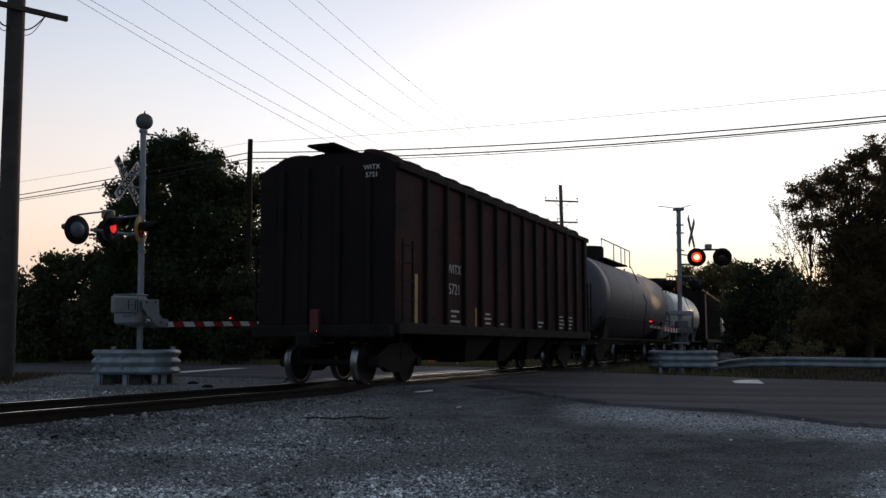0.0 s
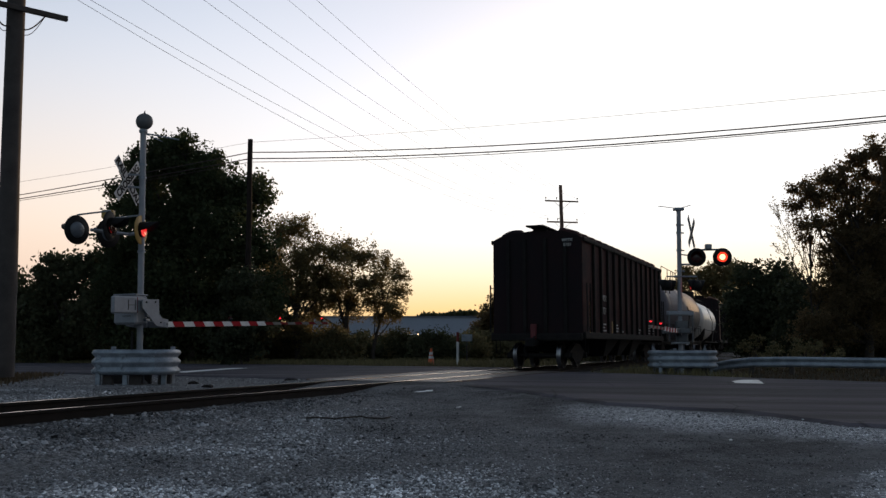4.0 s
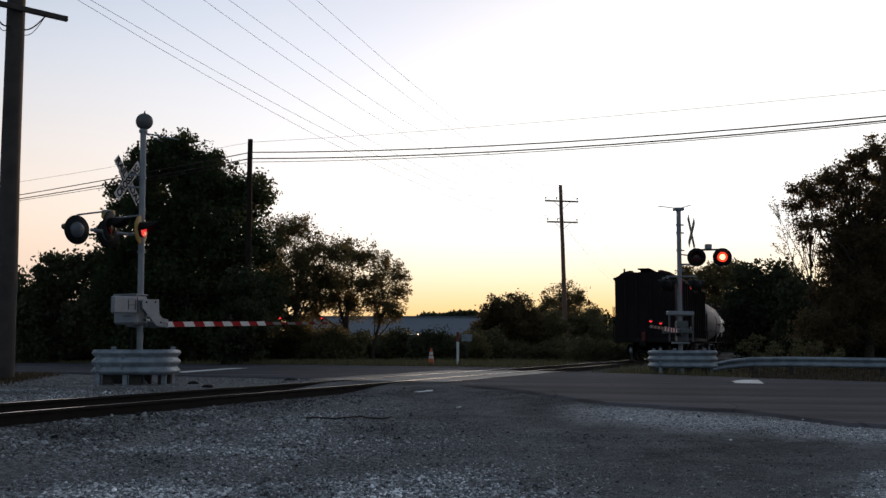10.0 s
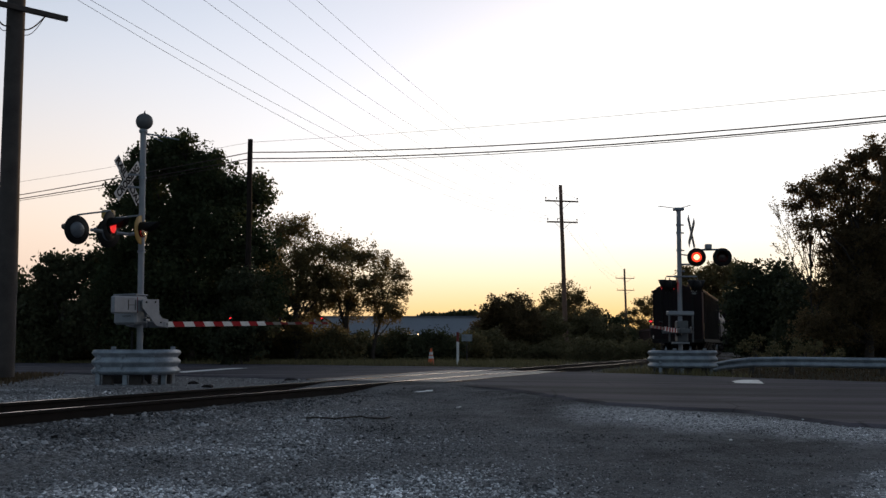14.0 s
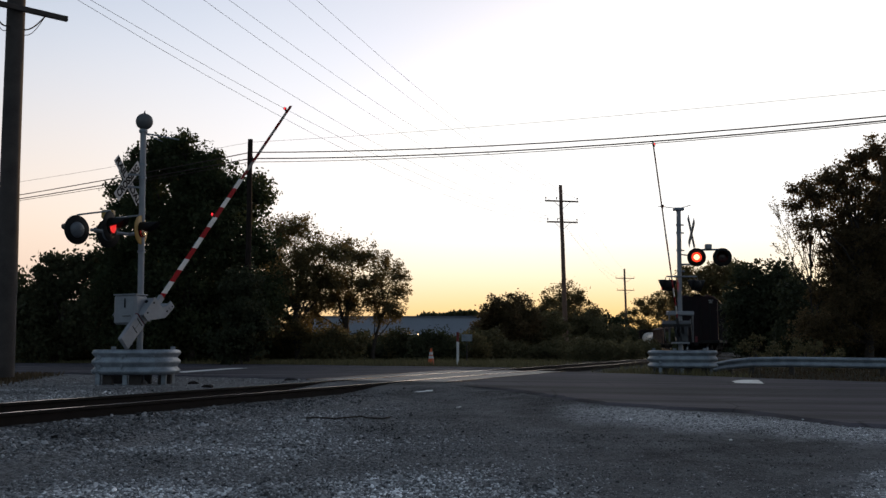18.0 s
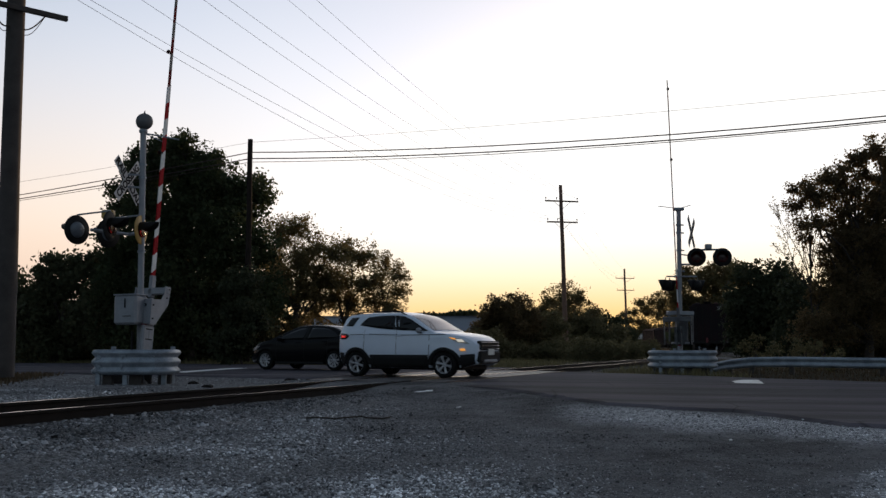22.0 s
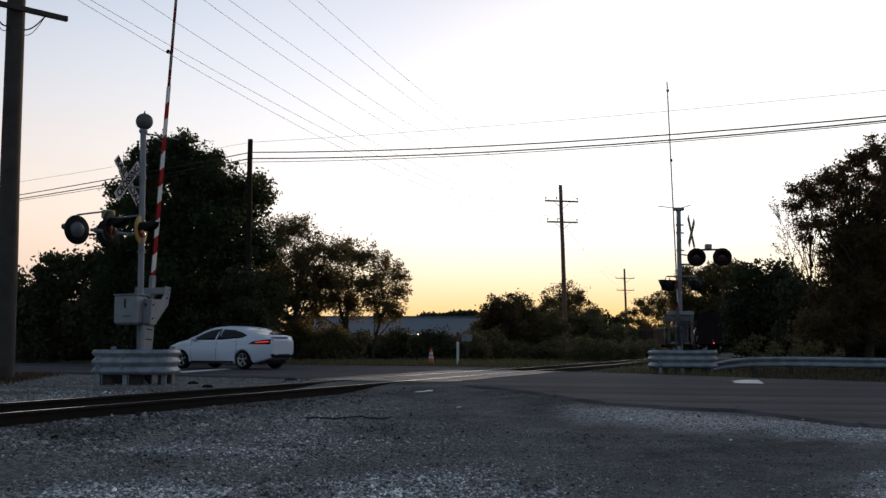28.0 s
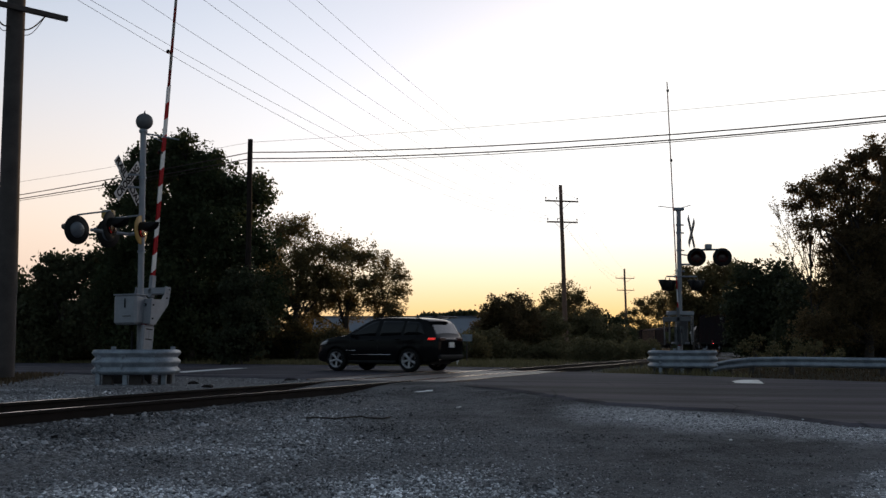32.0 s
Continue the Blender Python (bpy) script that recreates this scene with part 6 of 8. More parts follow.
        for bx, rows in ((-h + 2.93, 3), (-h + 5.0, 3), (-h + 11.3, 4), (-h + 12.3, 4), (-h + 6.06, 1), (-h + 9.2, 2)):
            for k in range(rows):
                part("stencil_bar", Geo().box((bx + rr.uniform(-0.05, 0.05), -W / 2 - 0.006, 1.28 + 0.11 * k), (rr.uniform(0.25, 0.55), 0.006, 0.045)), pale, car)
        for x, ln in ((-h + 0.92, 0.98), (-h + 4.2, 0.42)):
            part("reflector_strip", Geo().box((x, -W / 2 - 0.012, 1.2 + ln / 2), (0.13 if ln > 0.5 else 0.09, 0.008, ln), None, 0.002), YELLOW, car, "yellow reflective strip")
        part("brake_box", Geo().box((-h - 0.26, 0.06, 1.2), (0.16, 0.19, 0.52), None, 0.03).box((-h - 0.26, 0.06, 0.84), (0.12, 0.15, 0.24), None, 0.02), mat("faded_red_box", (0.14, 0.02, 0.024), (0.09, 0.016, 0.018), 0.6), car, "red end-of-train marker box")
        lamp = part("marker_lamp", Geo().lathe([(0.035, 0), (0.05, 0.01), (0.05, -0.01), (0.0, -0.012)], n=14), BLACK, car, "blinking red tail lamp", at=facing((-h - 0.42, -0.02, 1.0), 180))
        part("lit_face", Geo().lathe([(0.05, 0.012), (0.025, 0.03), (0, 0.034)], n=14), mat("tail_lamp", (0.6, 0.02, 0.02), None, 0.3, emit=(1.0, 0.05, 0.06), power=4.0), lamp)
        part("lamp_case", Geo().lathe([(0, -0.07), (0.056, -0.07), (0.056, 0.0), (0.062, 0.0), (0.062, -0.08), (0, -0.08)], facing((-h - 0.42, -0.02, 1.0), 180), 16), BLACK, car)
        ROTORS.append((lamp, lamp.matrix_basis.copy(), "tail"))
    return car


def tank_car(L, R, paint, label, band=False):
    """A tank car: domed barrel, saddle frame, top platform with rails."""
    car = thing("tank_car", label, "freight car", "cars of the train")
    h = L / 2 - 0.5
    zc = 1.04 + R
    m = Matrix.Translation((0, 0, zc)) @ Matrix.Rotation(radians(90), 4, "Y")
    prof = [(0, -h)] + [(R * math.sin(a), -h + 0.75 * (1 - math.cos(a))) for a in np.linspace(0.2, math.pi / 2, 8)] + [(R, h - 0.75)] + [(R * math.cos(a), h - 0.75 + 0.75 * math.sin(a)) for a in np.linspace(0.2, math.pi / 2, 7)] + [(0, h)]
    part("barrel", Geo().lathe(prof, m, 48), paint, car, "dusty painted steel tank barrel")
    for x in np.linspace(-h + 1.6, h - 1.6, 4):
        part("weld_band", Geo().lathe([(R + 0.002, x - 0.05), (R + 0.012, x - 0.03), (R + 0.012, x + 0.03), (R + 0.002, x + 0.05)], m, 48), paint, car)
    if band:
        part("end_band", Geo().lathe([(R + 0.008, -h + 0.76), (R + 0.008, -h + 1.3)], m, 48), TANK_BAND, car, "dark blue end band")
    part("sill", Geo().box((0, 0, 0.92), (L, 0.5, 0.24), None, 0.02), CAR_DARK, car)
    for y in (-1, 1):
        part("side_walkway", Geo().box((0, y * 1.35, 1.0), (L - 1.0, 0.3, 0.05)), CAR_DARK, car)
        part("side_rail", Geo().path([(-L / 2 + 0.6, y * 1.48, 1.0), (-L / 2 + 0.6, y * 1.48, 1.8), (L / 2 - 0.6, y * 1.48, 1.8), (L / 2 - 0.6, y * 1.48, 1.0)], 0.02), CAR_DARK, car)
    zt = zc + R
    part("dome", Geo().lathe([(0.62, -0.1), (0.62, 0.5), (0.58, 0.55), (0, 0.56)], Matrix.Translation((-3.1, 0, zt)), 24), CAR_DARK, car, "dark valve dome")
    part("platform", Geo().box((-1.3, 0, zt + 0.05), (4.2, 1.6, 0.05), None, 0.01), CAR_DARK, car)
    for y in (-1, 1):
        part("platform_rail", Geo().path([(-4.2, y * 0.8, zt), (-4.2, y * 0.8, zt + 0.75), (1.2, y * 0.8, zt + 0.75), (1.2, y * 0.8, zt)], 0.022), CAR_DARK, car)
        for x in (-2.0, -0.6, 0.2):
            part("rail_post", Geo().rod((x, y * 0.8, zt), (x, y * 0.8, zt + 0.75), 0.02, n=6), CAR_DARK, car)
        part("ladder", Geo().path([(0.4, y * 1.0, zt), (0.4, y * (R + 0.1), zc), (0.4, y * 1.45, 1.0)], 0.02), CAR_DARK, car)
    for d in (-1, 1):
        part("end_platform", Geo().box((d * (L / 2 - 0.3), 0, 1.06), (0.5, 2.7, 0.06)), CAR_DARK, car)
        part("end_rail", Geo().path([(d * (L / 2 - 0.08), -1.3, 1.06), (d * (L / 2 - 0.08), -1.3, 2.0), (d * (L / 2 - 0.08), 1.3, 2.0), (d * (L / 2 - 0.08), 1.3, 1.06)], 0.02), CAR_DARK, car)
        part("saddle", Geo().prism([(-1.2, 1.0), (1.2, 1.0), (1.35, 1.9), (0.9, 1.35), (0, 1.2), (-0.9, 1.35), (-1.35, 1.9)], d * (h - 1.9) - 0.4, d * (h - 1.9) + 0.4), CAR_DARK, car)
        coupler(car, d * (L / 2 - 0.05), d)
        truck(car, d * (L / 2 - 2.2))
    return car


CARS = []


def build_train():
    kinds = [("h", 14.5, CAR_RED), ("t", 16.0, TANK_GREY), ("t", 13.0, TANK_WHITE), ("h", 14.5, CAR_BROWN), ("t", 14.0, TANK_WHITE), ("h", 15.5, CAR_RED), ("h", 16.0, CAR_BROWN), ("h", 16.0, CAR_RED), ("h", 14.5, CAR_BROWN), ("t", 14.0, TANK_WHITE), ("h", 14.5, CAR_RED), ("h", 14.5, CAR_BROWN)]
    s = TAIL
    for i, (k, L, paint) in enumerate(kinds):
        if k == "h":
            car = hopper_car(L, paint, ("grimy dark red covered hopper car at the tail of the train" if i == 0 else "grimy ribbed covered hopper car on the track"), i == 0)
        else:
            car = tank_car(L, 1.56 if L > 15 else 1.44, paint, "dusty grey tank car on the track" if paint == TANK_GREY else "white tank car on the track", i == 1)
        CARS.append((car, s + L / 2))
        s += L + 1.3


build_train()


# ---- road vehicles ----
VEHICLES = []

def car_paint(name, c, c2=None, rough=0.07, metal=0.0, spec=0.1):
    return mat(name, c, c2 or tuple(k * 0.9 for k in c), rough if spec < 0.3 else 0.3, metal, 1.5, 200, 0.0, spec, coat=0.0 if spec < 0.3 else 0.6)


SCREEN = mat("windscreen_glass", (0.012, 0.013, 0.015), (0.016, 0.017, 0.019), 0.02, 0, 2, 20, 0, 0.8)
GRILLE_CHROME = mat("dark_chrome", (0.4, 0.41, 0.43), (0.32, 0.33, 0.35), 0.14, 1.0, 3, 30)
GLASS = mat("tinted_glass", (0.005, 0.006, 0.007), (0.007, 0.008, 0.009), 0.03, 0, 2, 20, 0, 0.3)
CLADDING = mat("black_cladding", (0.011, 0.011, 0.012), (0.016, 0.016, 0.016), 0.7, 0, 4, 60, 0.1, 0.2)
CHROME = mat("chrome", (0.78, 0.78, 0.8), (0.66, 0.66, 0.68), 0.24, 1.0, 3, 30)
ALLOY = mat("alloy_rim", (0.55, 0.55, 0.57), (0.42, 0.42, 0.44), 0.3, 0.6, 5, 40)
HEAD = mat("headlamp", (0.8, 0.8, 0.78), None, 0.15, 0, emit=(1.0, 0.92, 0.75), power=0.22)
HEAD_OFF = mat("headlamp_off", (0.5, 0.5, 0.5), (0.3, 0.3, 0.32), 0.15, 0.3)
AMBER = mat("amber_lamp", (0.8, 0.3, 0.04), None, 0.3, emit=(1.0, 0.42, 0.08), power=0.35)
TAIL_ON = mat("tail_lamp_red", (0.5, 0.02, 0.02), None, 0.25, emit=(1.0, 0.04, 0.03), power=0.3)


def wheel_unit(r, w, spokes, rim_mat, thick=0.017):
    """A tyre and spoked rim round the y axis: a mesh for each."""
    m = Matrix.Rotation(radians(90), 4, "X")
    tyre = Geo().lathe([(r * 0.68, w / 2 - 0.01), (r * 0.8, w / 2), (r * 0.95, w / 2 - 0.015), (r, w / 2 - 0.05), (r, -w / 2 + 0.05), (r * 0.95, -w / 2 + 0.015), (r * 0.8, -w / 2), (r * 0.68, -w / 2 + 0.01), (r * 0.66, 0), (r * 0.68, w / 2 - 0.01)], m, 32)
    rim = Geo().lathe([(r * 0.69, w / 2 - 0.012), (r * 0.64, w / 2 - 0.02), (r * 0.6, w / 2 - 0.09), (r * 0.6, -w / 2 + 0.02)], m, 32)
    rim.lathe([(0, w / 2 - 0.03), (r * 0.13, w / 2 - 0.035), (r * 0.16, w / 2 - 0.07)], m, 16)
    for k in range(spokes):
        a = 2 * math.pi * k / spokes
        for da in (-0.09, 0.09):
            p = [(r * 0.12, w / 2 - 0.05), (r * 0.66, w / 2 - 0.025)]
            q0 = m @ Vector((p[0][0] * math.cos(a), p[0][0] * math.sin(a), p[0][1]))
            q1 = m @ Vector((p[1][0] * math.cos(a + da), p[1][0] * math.sin(a + da), p[1][1]))
            rim.rod(q0, q1, thick, thick * 0.75, 5)
    disc = Geo().lathe([(0, -0.02), (r * 0.6, -0.02)], m, 24)
    return tyre.mesh("tyre", RUBBER), rim.mesh("rim", rim_mat), disc.mesh("brake_disc", BLACK)


# when and where each front axle passes along the road
SUV_WAY = [(16.0, -50.0), (18.0, -36.0), (19.0, -30.2), (19.5, -27.3), (20, -24.9), (20.5, -22.1), (21, -18.5), (21.5, -14.95), (22, -11.0), (22.5, -6.85), (23, -2.45), (23.5, 2.2), (24.5, 12.0), (26.5, 33.0)]
PICKUP_WAY = [(18.0, -60.0), (21.0, -37.5), (22.0, -31.5), (22.5, -28.6), (23, -25.81), (23.5, -22.2), (24, -17.95), (24.5, -13.85), (25, -9.48), (25.5, -4.81), (26.0, 0.2), (27.0, 11.0), (29.0, 34.0)]
BLACK_WAY = [(15.0, 9.0), (17.0, 3.5), (18.0, -0.2), (18.5, -1.5), (19, -2.93), (19.5, -4.8), (20, -7.12), (20.5, -9.93), (21, -13.0), (21.5, -16.2), (22, -19.8), (22.5, -23.8), (23, -28.4), (24, -38.5), (26.5, -64.0)]
BLUE_WAY = [(19.0, 30.0), (21.0, 8.5), (22.0, -0.6), (22.5, -3.64), (23.0, -6.3), (23.5, -9.22), (24, -12.53), (24.5, -16.3), (25, -20.5), (25.5, -25.1), (26, -30.0), (28.5, -56.0)]
WHITE_WAY = [(22.0, 34.0), (24.5, 7.5), (25.0, 2.2), (25.5, -2.63), (26.0, -6.6), (27.0, -14.6), (27.5, -18.65), (28, -23.35), (28.5, -28.5), (29, -33.75), (30.5, -50.0)]
BLACKSUV_WAY = [(27.0, 60.0), (29.5, 20.0), (30.5, 4.4), (31, -2.54), (31.5, -9.57), (32, -16.85)]


def curve(table):
    """A smooth line through the points of a table that never overshoots them."""
    xs, ys = (np.array(q, float) for q in zip(*table))
    h, d = np.diff(xs), np.diff(ys) / np.diff(xs)
    m = np.zeros(len(xs))
    m[0], m[-1] = d[0], d[-1]
    for i in range(1, len(xs) - 1):
        if d[i - 1] * d[i] > 0:
            a, b = 2 * h[i] + h[i - 1], h[i] + 2 * h[i - 1]
            m[i] = (a + b) / (a / d[i - 1] + b / d[i])

    def at(x):
        x = min(max(x, xs[0]), xs[-1])
        i = min(len(h) - 1, max(0, int(np.searchsorted(xs, x) - 1)))
        t = (x - xs[i]) / h[i]
        return float(ys[i] * (1 + 2 * t) * (1 - t) ** 2 + m[i] * h[i] * t * (1 - t) ** 2 + ys[i + 1] * t * t * (3 - 2 * t) + m[i + 1] * h[i] * t * t * (t - 1))
    return at


FLANK = curve(((0.0, 0.9), (0.1, 0.945), (0.24, 0.965), (0.3, 0.985), (0.5, 1.0), (0.66, 0.99), (0.72, 0.975), (0.8, 0.978), (0.93, 0.962), (1.0, 0.93)))


class Shell:
    """The outer skin of a vehicle: half widths and heights along x."""

    def __init__(self, spec):
        self.hw, (self.x0, self.x1) = spec["width"] / 2, spec["ends"]
        self.deck, self.roof, self.low = curve(spec["deck"]), curve(spec["roof"]), curve(spec["low"])
        self.r0, self.r1 = spec["roof"][0][0], spec["roof"][-1][0]
        self.high = max(z for _, z in spec["roof"])
        self.nose, self.rear, self.tumble = spec.get("nose", 0.28), spec.get("rear", 0.22), spec.get("tumble", 0.72)

    def half(self, x):
        return self.hw * (1 - self.nose * max(0, 1 - (self.x1 - x) / 0.8) ** 2.3 - self.rear * max(0, 1 - (x - self.x0) / 0.7) ** 2.3)

    def top(self, x):
        return max(self.deck(x), self.roof(x)) if self.r0 < x < self.r1 else self.deck(x)

    def side(self, x, z):
        w, zs, zb = self.half(x), self.deck(x), self.low(x)
        if z <= zs:
            return w * FLANK(max(0.0, (z - zb) / (zs - zb)))
        f = min(1.0, (z - zs) / max(0.1, self.high - zs))
        return w * (0.93 - (0.93 - self.tumble) * f ** 1.2)

    def patch(self, poly, y, out=0.006, nx=10, nz=4):
        """A piece of skin within a convex outline of (x, z), lifted off the flank, with a turned-in rim."""
        g = Geo()
        xs = [q[0] for q in poly]
        a, b = min(xs) + 1e-4, max(xs) - 1e-4
        cols = []
        for i in range(nx + 1):
            x = a + (b - a) * i / nx
            hit = []
            for (xa, za), (xb, zb) in zip(poly, poly[1:] + poly[:1]):
                if min(xa, xb) <= x <= max(xa, xb) and abs(xb - xa) > 1e-6:
                    hit.append(za + (zb - za) * (x - xa) / (xb - xa))
            lo, hi = min(hit), max(hit)
            zs = [lo + (hi - lo) * k / nz for k in range(nz + 1)]
            col = [Vector((x, y * (self.side(x, z) + out), z)) for z in zs]
            cols.append([Vector((x, y * (self.side(x, lo) - 0.01), lo))] + col + [Vector((x, y * (self.side(x, hi) - 0.01), hi))])
        for c, e in ((cols[0], 0), (cols[-1], len(cols))):
            rim = [Vector((p.x, p.y - y * 0.012, p.z)) for p in c]
            cols.insert(e, rim) if e == 0 else cols.append(rim)
        return g.strip(cols if y < 0 else cols[::-1], True, False)


def clear_pane():
    """Lightly tinted glass that lets the far side show, with a faint gloss."""
    m = bpy.data.materials.new("clear_tinted_glass")
    m.use_nodes = True
    n, l = m.node_tree.nodes, m.node_tree.links
    n.remove(n["Principled BSDF"])
    see, shine, mix = n.new("ShaderNodeBsdfTransparent"), n.new("ShaderNodeBsdfGlossy"), n.new("ShaderNodeMixShader")
    see.inputs["Color"].default_value = (0.36, 0.36, 0.38, 1)
    shine.inputs["Roughness"].default_value = 0.02
    mix.inputs["Fac"].default_value = 0.07
    l.new(see.outputs[0], mix.inputs[1])
    l.new(shine.outputs[0], mix.inputs[2])
    l.new(mix.outputs[0], n["Material Output"].inputs["Surface"])
    return m


CLEAR = clear_pane()


def in_outline(x, z, poly):
    """Whether a point lies within a closed outline."""
    odd = False
    for (xa, za), (xb, zb) in zip(poly, poly[1:] + poly[:1]):
        if (za > z) != (zb > z) and x < xa + (xb - xa) * (z - za) / (zb - za):
            odd = not odd
    return odd


def vehicle(name, label, spec):
    """A road vehicle: one lofted skin, panes and lamps let into it, trims and four wheels. x runs forward, from the middle of the wheelbase."""
    car = thing(name, label, spec["category"], "passing traffic")
    paint = spec["paint"]
    sh = Shell(spec)
    hw, x0, x1, wb, r = sh.hw, sh.x0, sh.x1, spec["wheelbase"] / 2, spec["r"]
    gap = spec.get("gap", 0.05)
    xs = sorted(set(list(np.linspace(x0, x1, 72)) + [s * wb + k * (r + gap) for s in (-1, 1) for k in (-1, -0.985, -0.94, -0.86, -0.74, -0.58, -0.4, -0.2, 0, 0.2, 0.4, 0.58, 0.74, 0.86, 0.94, 0.985, 1)]))
    rings = []
    for x in xs:
        zt, zs, zb = sh.top(x), sh.deck(x), sh.low(x)
        arch = zb
        for s in (-1, 1):
            dx = abs(x - s * wb)
            if dx < r + gap:
                arch = max(arch, r + math.sqrt(max(0.0, (r + gap) ** 2 - dx ** 2)))
        arch = min(arch, zs - 0.12)
        w = sh.half(x)
        pts = [(0.0, zb + 0.04), (w * 0.7, zb + 0.04), (w * 0.7, arch)]
        pts += [(sh.side(x, arch + (zs - arch) * k) - (0.012 if k == 0 else 0), arch + (zs - arch) * k) for k in (0, 0.06, 0.2, 0.36, 0.52, 0.66, 0.78, 0.88, 0.96, 1.0)]
        pts += [(sh.side(x, zs + (zt - zs) * k), zs + (zt - zs) * k) for k in ((0.1, 0.2, 0.3, 0.4, 0.5, 0.6, 0.7, 0.8, 0.88, 0.95) if spec.get("clear") else (0.2, 0.4, 0.6, 0.8, 0.95))]
        yt = sh.side(x, zt)
        pts += [(yt * 0.975, zt + 0.006), (yt * 0.9, zt + 0.018), (yt * 0.6, zt + 0.034), (yt * 0.3, zt + 0.042), (0.0, zt + 0.045)]
        rings.append([Vector((x, y, z)) for y, z in pts] + [Vector((x, -y, z)) for y, z in pts[-2:0:-1]])
    for i, d in ((0, -1), (-1, 1)):
        end_ = rings[i]
        zc_ = sum(p.z for p in end_) / len(end_)
        for sc, dx in spec.get("round", ((0.985, 0.018), (0.955, 0.034), (0.9, 0.046), (0.8, 0.055))):
            ring = [Vector((p.x + d * dx, p.y * sc, zc_ + (p.z - zc_) * (sc - 0.01))) for p in end_]
            rings.insert(0, ring) if i == 0 else rings.append(ring)
    g = Geo()
    g.strip(rings)
    k = len(rings[0])
    g.add(rings[0], [tuple(range(k))])
    g.add(rings[-1], [tuple(range(k))[::-1]])
    if spec.get("clear"):
        # openings behind the panes, with the cabin inside
        def inside(face):
            c = sum((Vector(g.v[i]) for i in face), Vector()) / len(face)
            return abs(c.y) > 0.4 and any(in_outline(c.x, c.z, poly) for poly in spec["panes"])
        kept = [i for i, f in enumerate(g.f) if not inside(f)]
        g.f, g.smooth = [g.f[i] for i in kept], [g.smooth[i] for i in kept]
        cabin = part("cabin", Geo().box((0.1, 0, 1.1), (2.2, hw * 1.6, 0.5), None, 0.05), CLADDING, car, "dark cabin floor and dash")
        for x in (-0.62, 0.32):
            for y in (-0.42, 0.42):
                part("seat_back", Geo().box((x, y, 1.3), (0.14, 0.46, 0.5), Matrix.Rotation(radians(-12), 3, "Y"), 0.06).box((x - 0.07, y, 1.6), (0.09, 0.22, 0.15), None, 0.04), CLADDING, cabin, "black seat")
    part("body", g, paint, car)
    part("underbody", Geo().box((0, 0, r * 0.95), (x1 - x0 - 0.5, hw * 1.36, 0.22), None, 0.03), CLADDING, car)
    for y in (-1, 1):
        for poly in spec["panes"]:
            part("side_window", sh.patch(list(poly), y), CLEAR if spec.get("clear") else GLASS, car, "dark tinted side window")
        if spec.get("pillar"):
            part("door_pillar", sh.patch(list(spec["pillar"]), y, 0.004, 2, 4), CLADDING, car, "black door pillar")
        for xc, z1 in spec["seams"]:
            part("door_seam", sh.patch([(xc - 0.006, sh.low(xc) + 0.1), (xc + 0.006, sh.low(xc) + 0.1), (xc + 0.006, z1), (xc - 0.006, z1)], y, 0.0025, 1, 10), BLACK, car)
        lamp = part("headlight", sh.patch(list(spec["head"]), y, 0.008, 8, 3), HEAD_OFF, car, "clear headlight")
        if spec.get("lit"):
            hx, hz = (sum(q[i] for q in spec["head"]) / len(spec["head"]) for i in (0, 1))
            part("bulb", sh.patch([(hx - 0.07, hz + 0.035), (hx + 0.1, hz + 0.03), (hx + 0.12, hz - 0.035), (hx - 0.02, hz - 0.04)], y, 0.02, 4, 2), HEAD, lamp, "lit headlight bulb")
        tail = part("tail_light", sh.patch(list(spec["tail"]), y, 0.012, 8, 3), LENS_DARK, car, "dark red tail light")
        part("tail_lamp_strip", sh.patch(list(spec["tail_strip"]), y, 0.018, 6, 2), TAIL_ON, tail, "lit red strip")
        tl = spec["tail"]
        zr_ = (min(q[1] for q in tl), max(q[1] for q in tl))
        part("rear_lamp", Geo().box((x0 - 0.035, y * sh.half(x0) * 0.68, sum(zr_) / 2), (0.07, sh.half(x0) * 0.4, (zr_[1] - zr_[0]) * 0.8), None, 0.02), spec.get("rear_lamp", LENS_DARK), tail)
        mx, mz = spec["mirror"]
        my = sh.side(mx, mz)
        mirror = part("mirror", Geo().box((mx, y * (my + 0.13), mz), (0.11, 0.2, 0.14), Matrix.Rotation(radians(-y * 12), 3, "Z"), 0.045), spec.get("mirror_mat", paint), car)
        part("mirror_stalk", Geo().box((mx + 0.01, y * (my + 0.02), mz - 0.06), (0.06, 0.1, 0.03), None, 0.01), CLADDING, mirror)
        for hx_, hz_ in spec["handles"]:
            part("door_handle", Geo().box((hx_, y * (sh.side(hx_, hz_) + 0.012), hz_), (0.2, 0.03, 0.032), None, 0.012), CHROME if spec.get("chrome") else paint, car)
        if spec.get("turn"):
            part("turn_lamp", sh.patch(list(spec["turn"]), y, 0.014, 4, 2), AMBER, car, "amber turn lamp")
        if spec.get("fog"):
            part("fog_lamp", sh.patch(list(spec["fog"]), y, 0.03, 5, 2), spec.get("fog_mat", HEAD), car, "lit fog lamp")
        if spec.get("clad"):
            zc = spec["clad"]
            xa, xb = -wb + r + gap + 0.06, wb - r - gap - 0.06
            part("side_cladding", sh.patch([(xa, sh.low(xa) + 0.004), (xb, sh.low(xb) + 0.004), (xb, zc), (xa, zc)], y, 0.014, 12, 3), CLADDING, car, "black plastic side cladding")
            part("front_cladding", sh.patch([(wb + r + gap + 0.04, sh.low(wb + r) + 0.005), (x1 - 0.02, sh.low(x1) + 0.01), (x1 - 0.02, 0.6), (wb + r + gap + 0.04, zc)], y, 0.014, 6, 3), CLADDING, car, "black plastic bumper cladding")
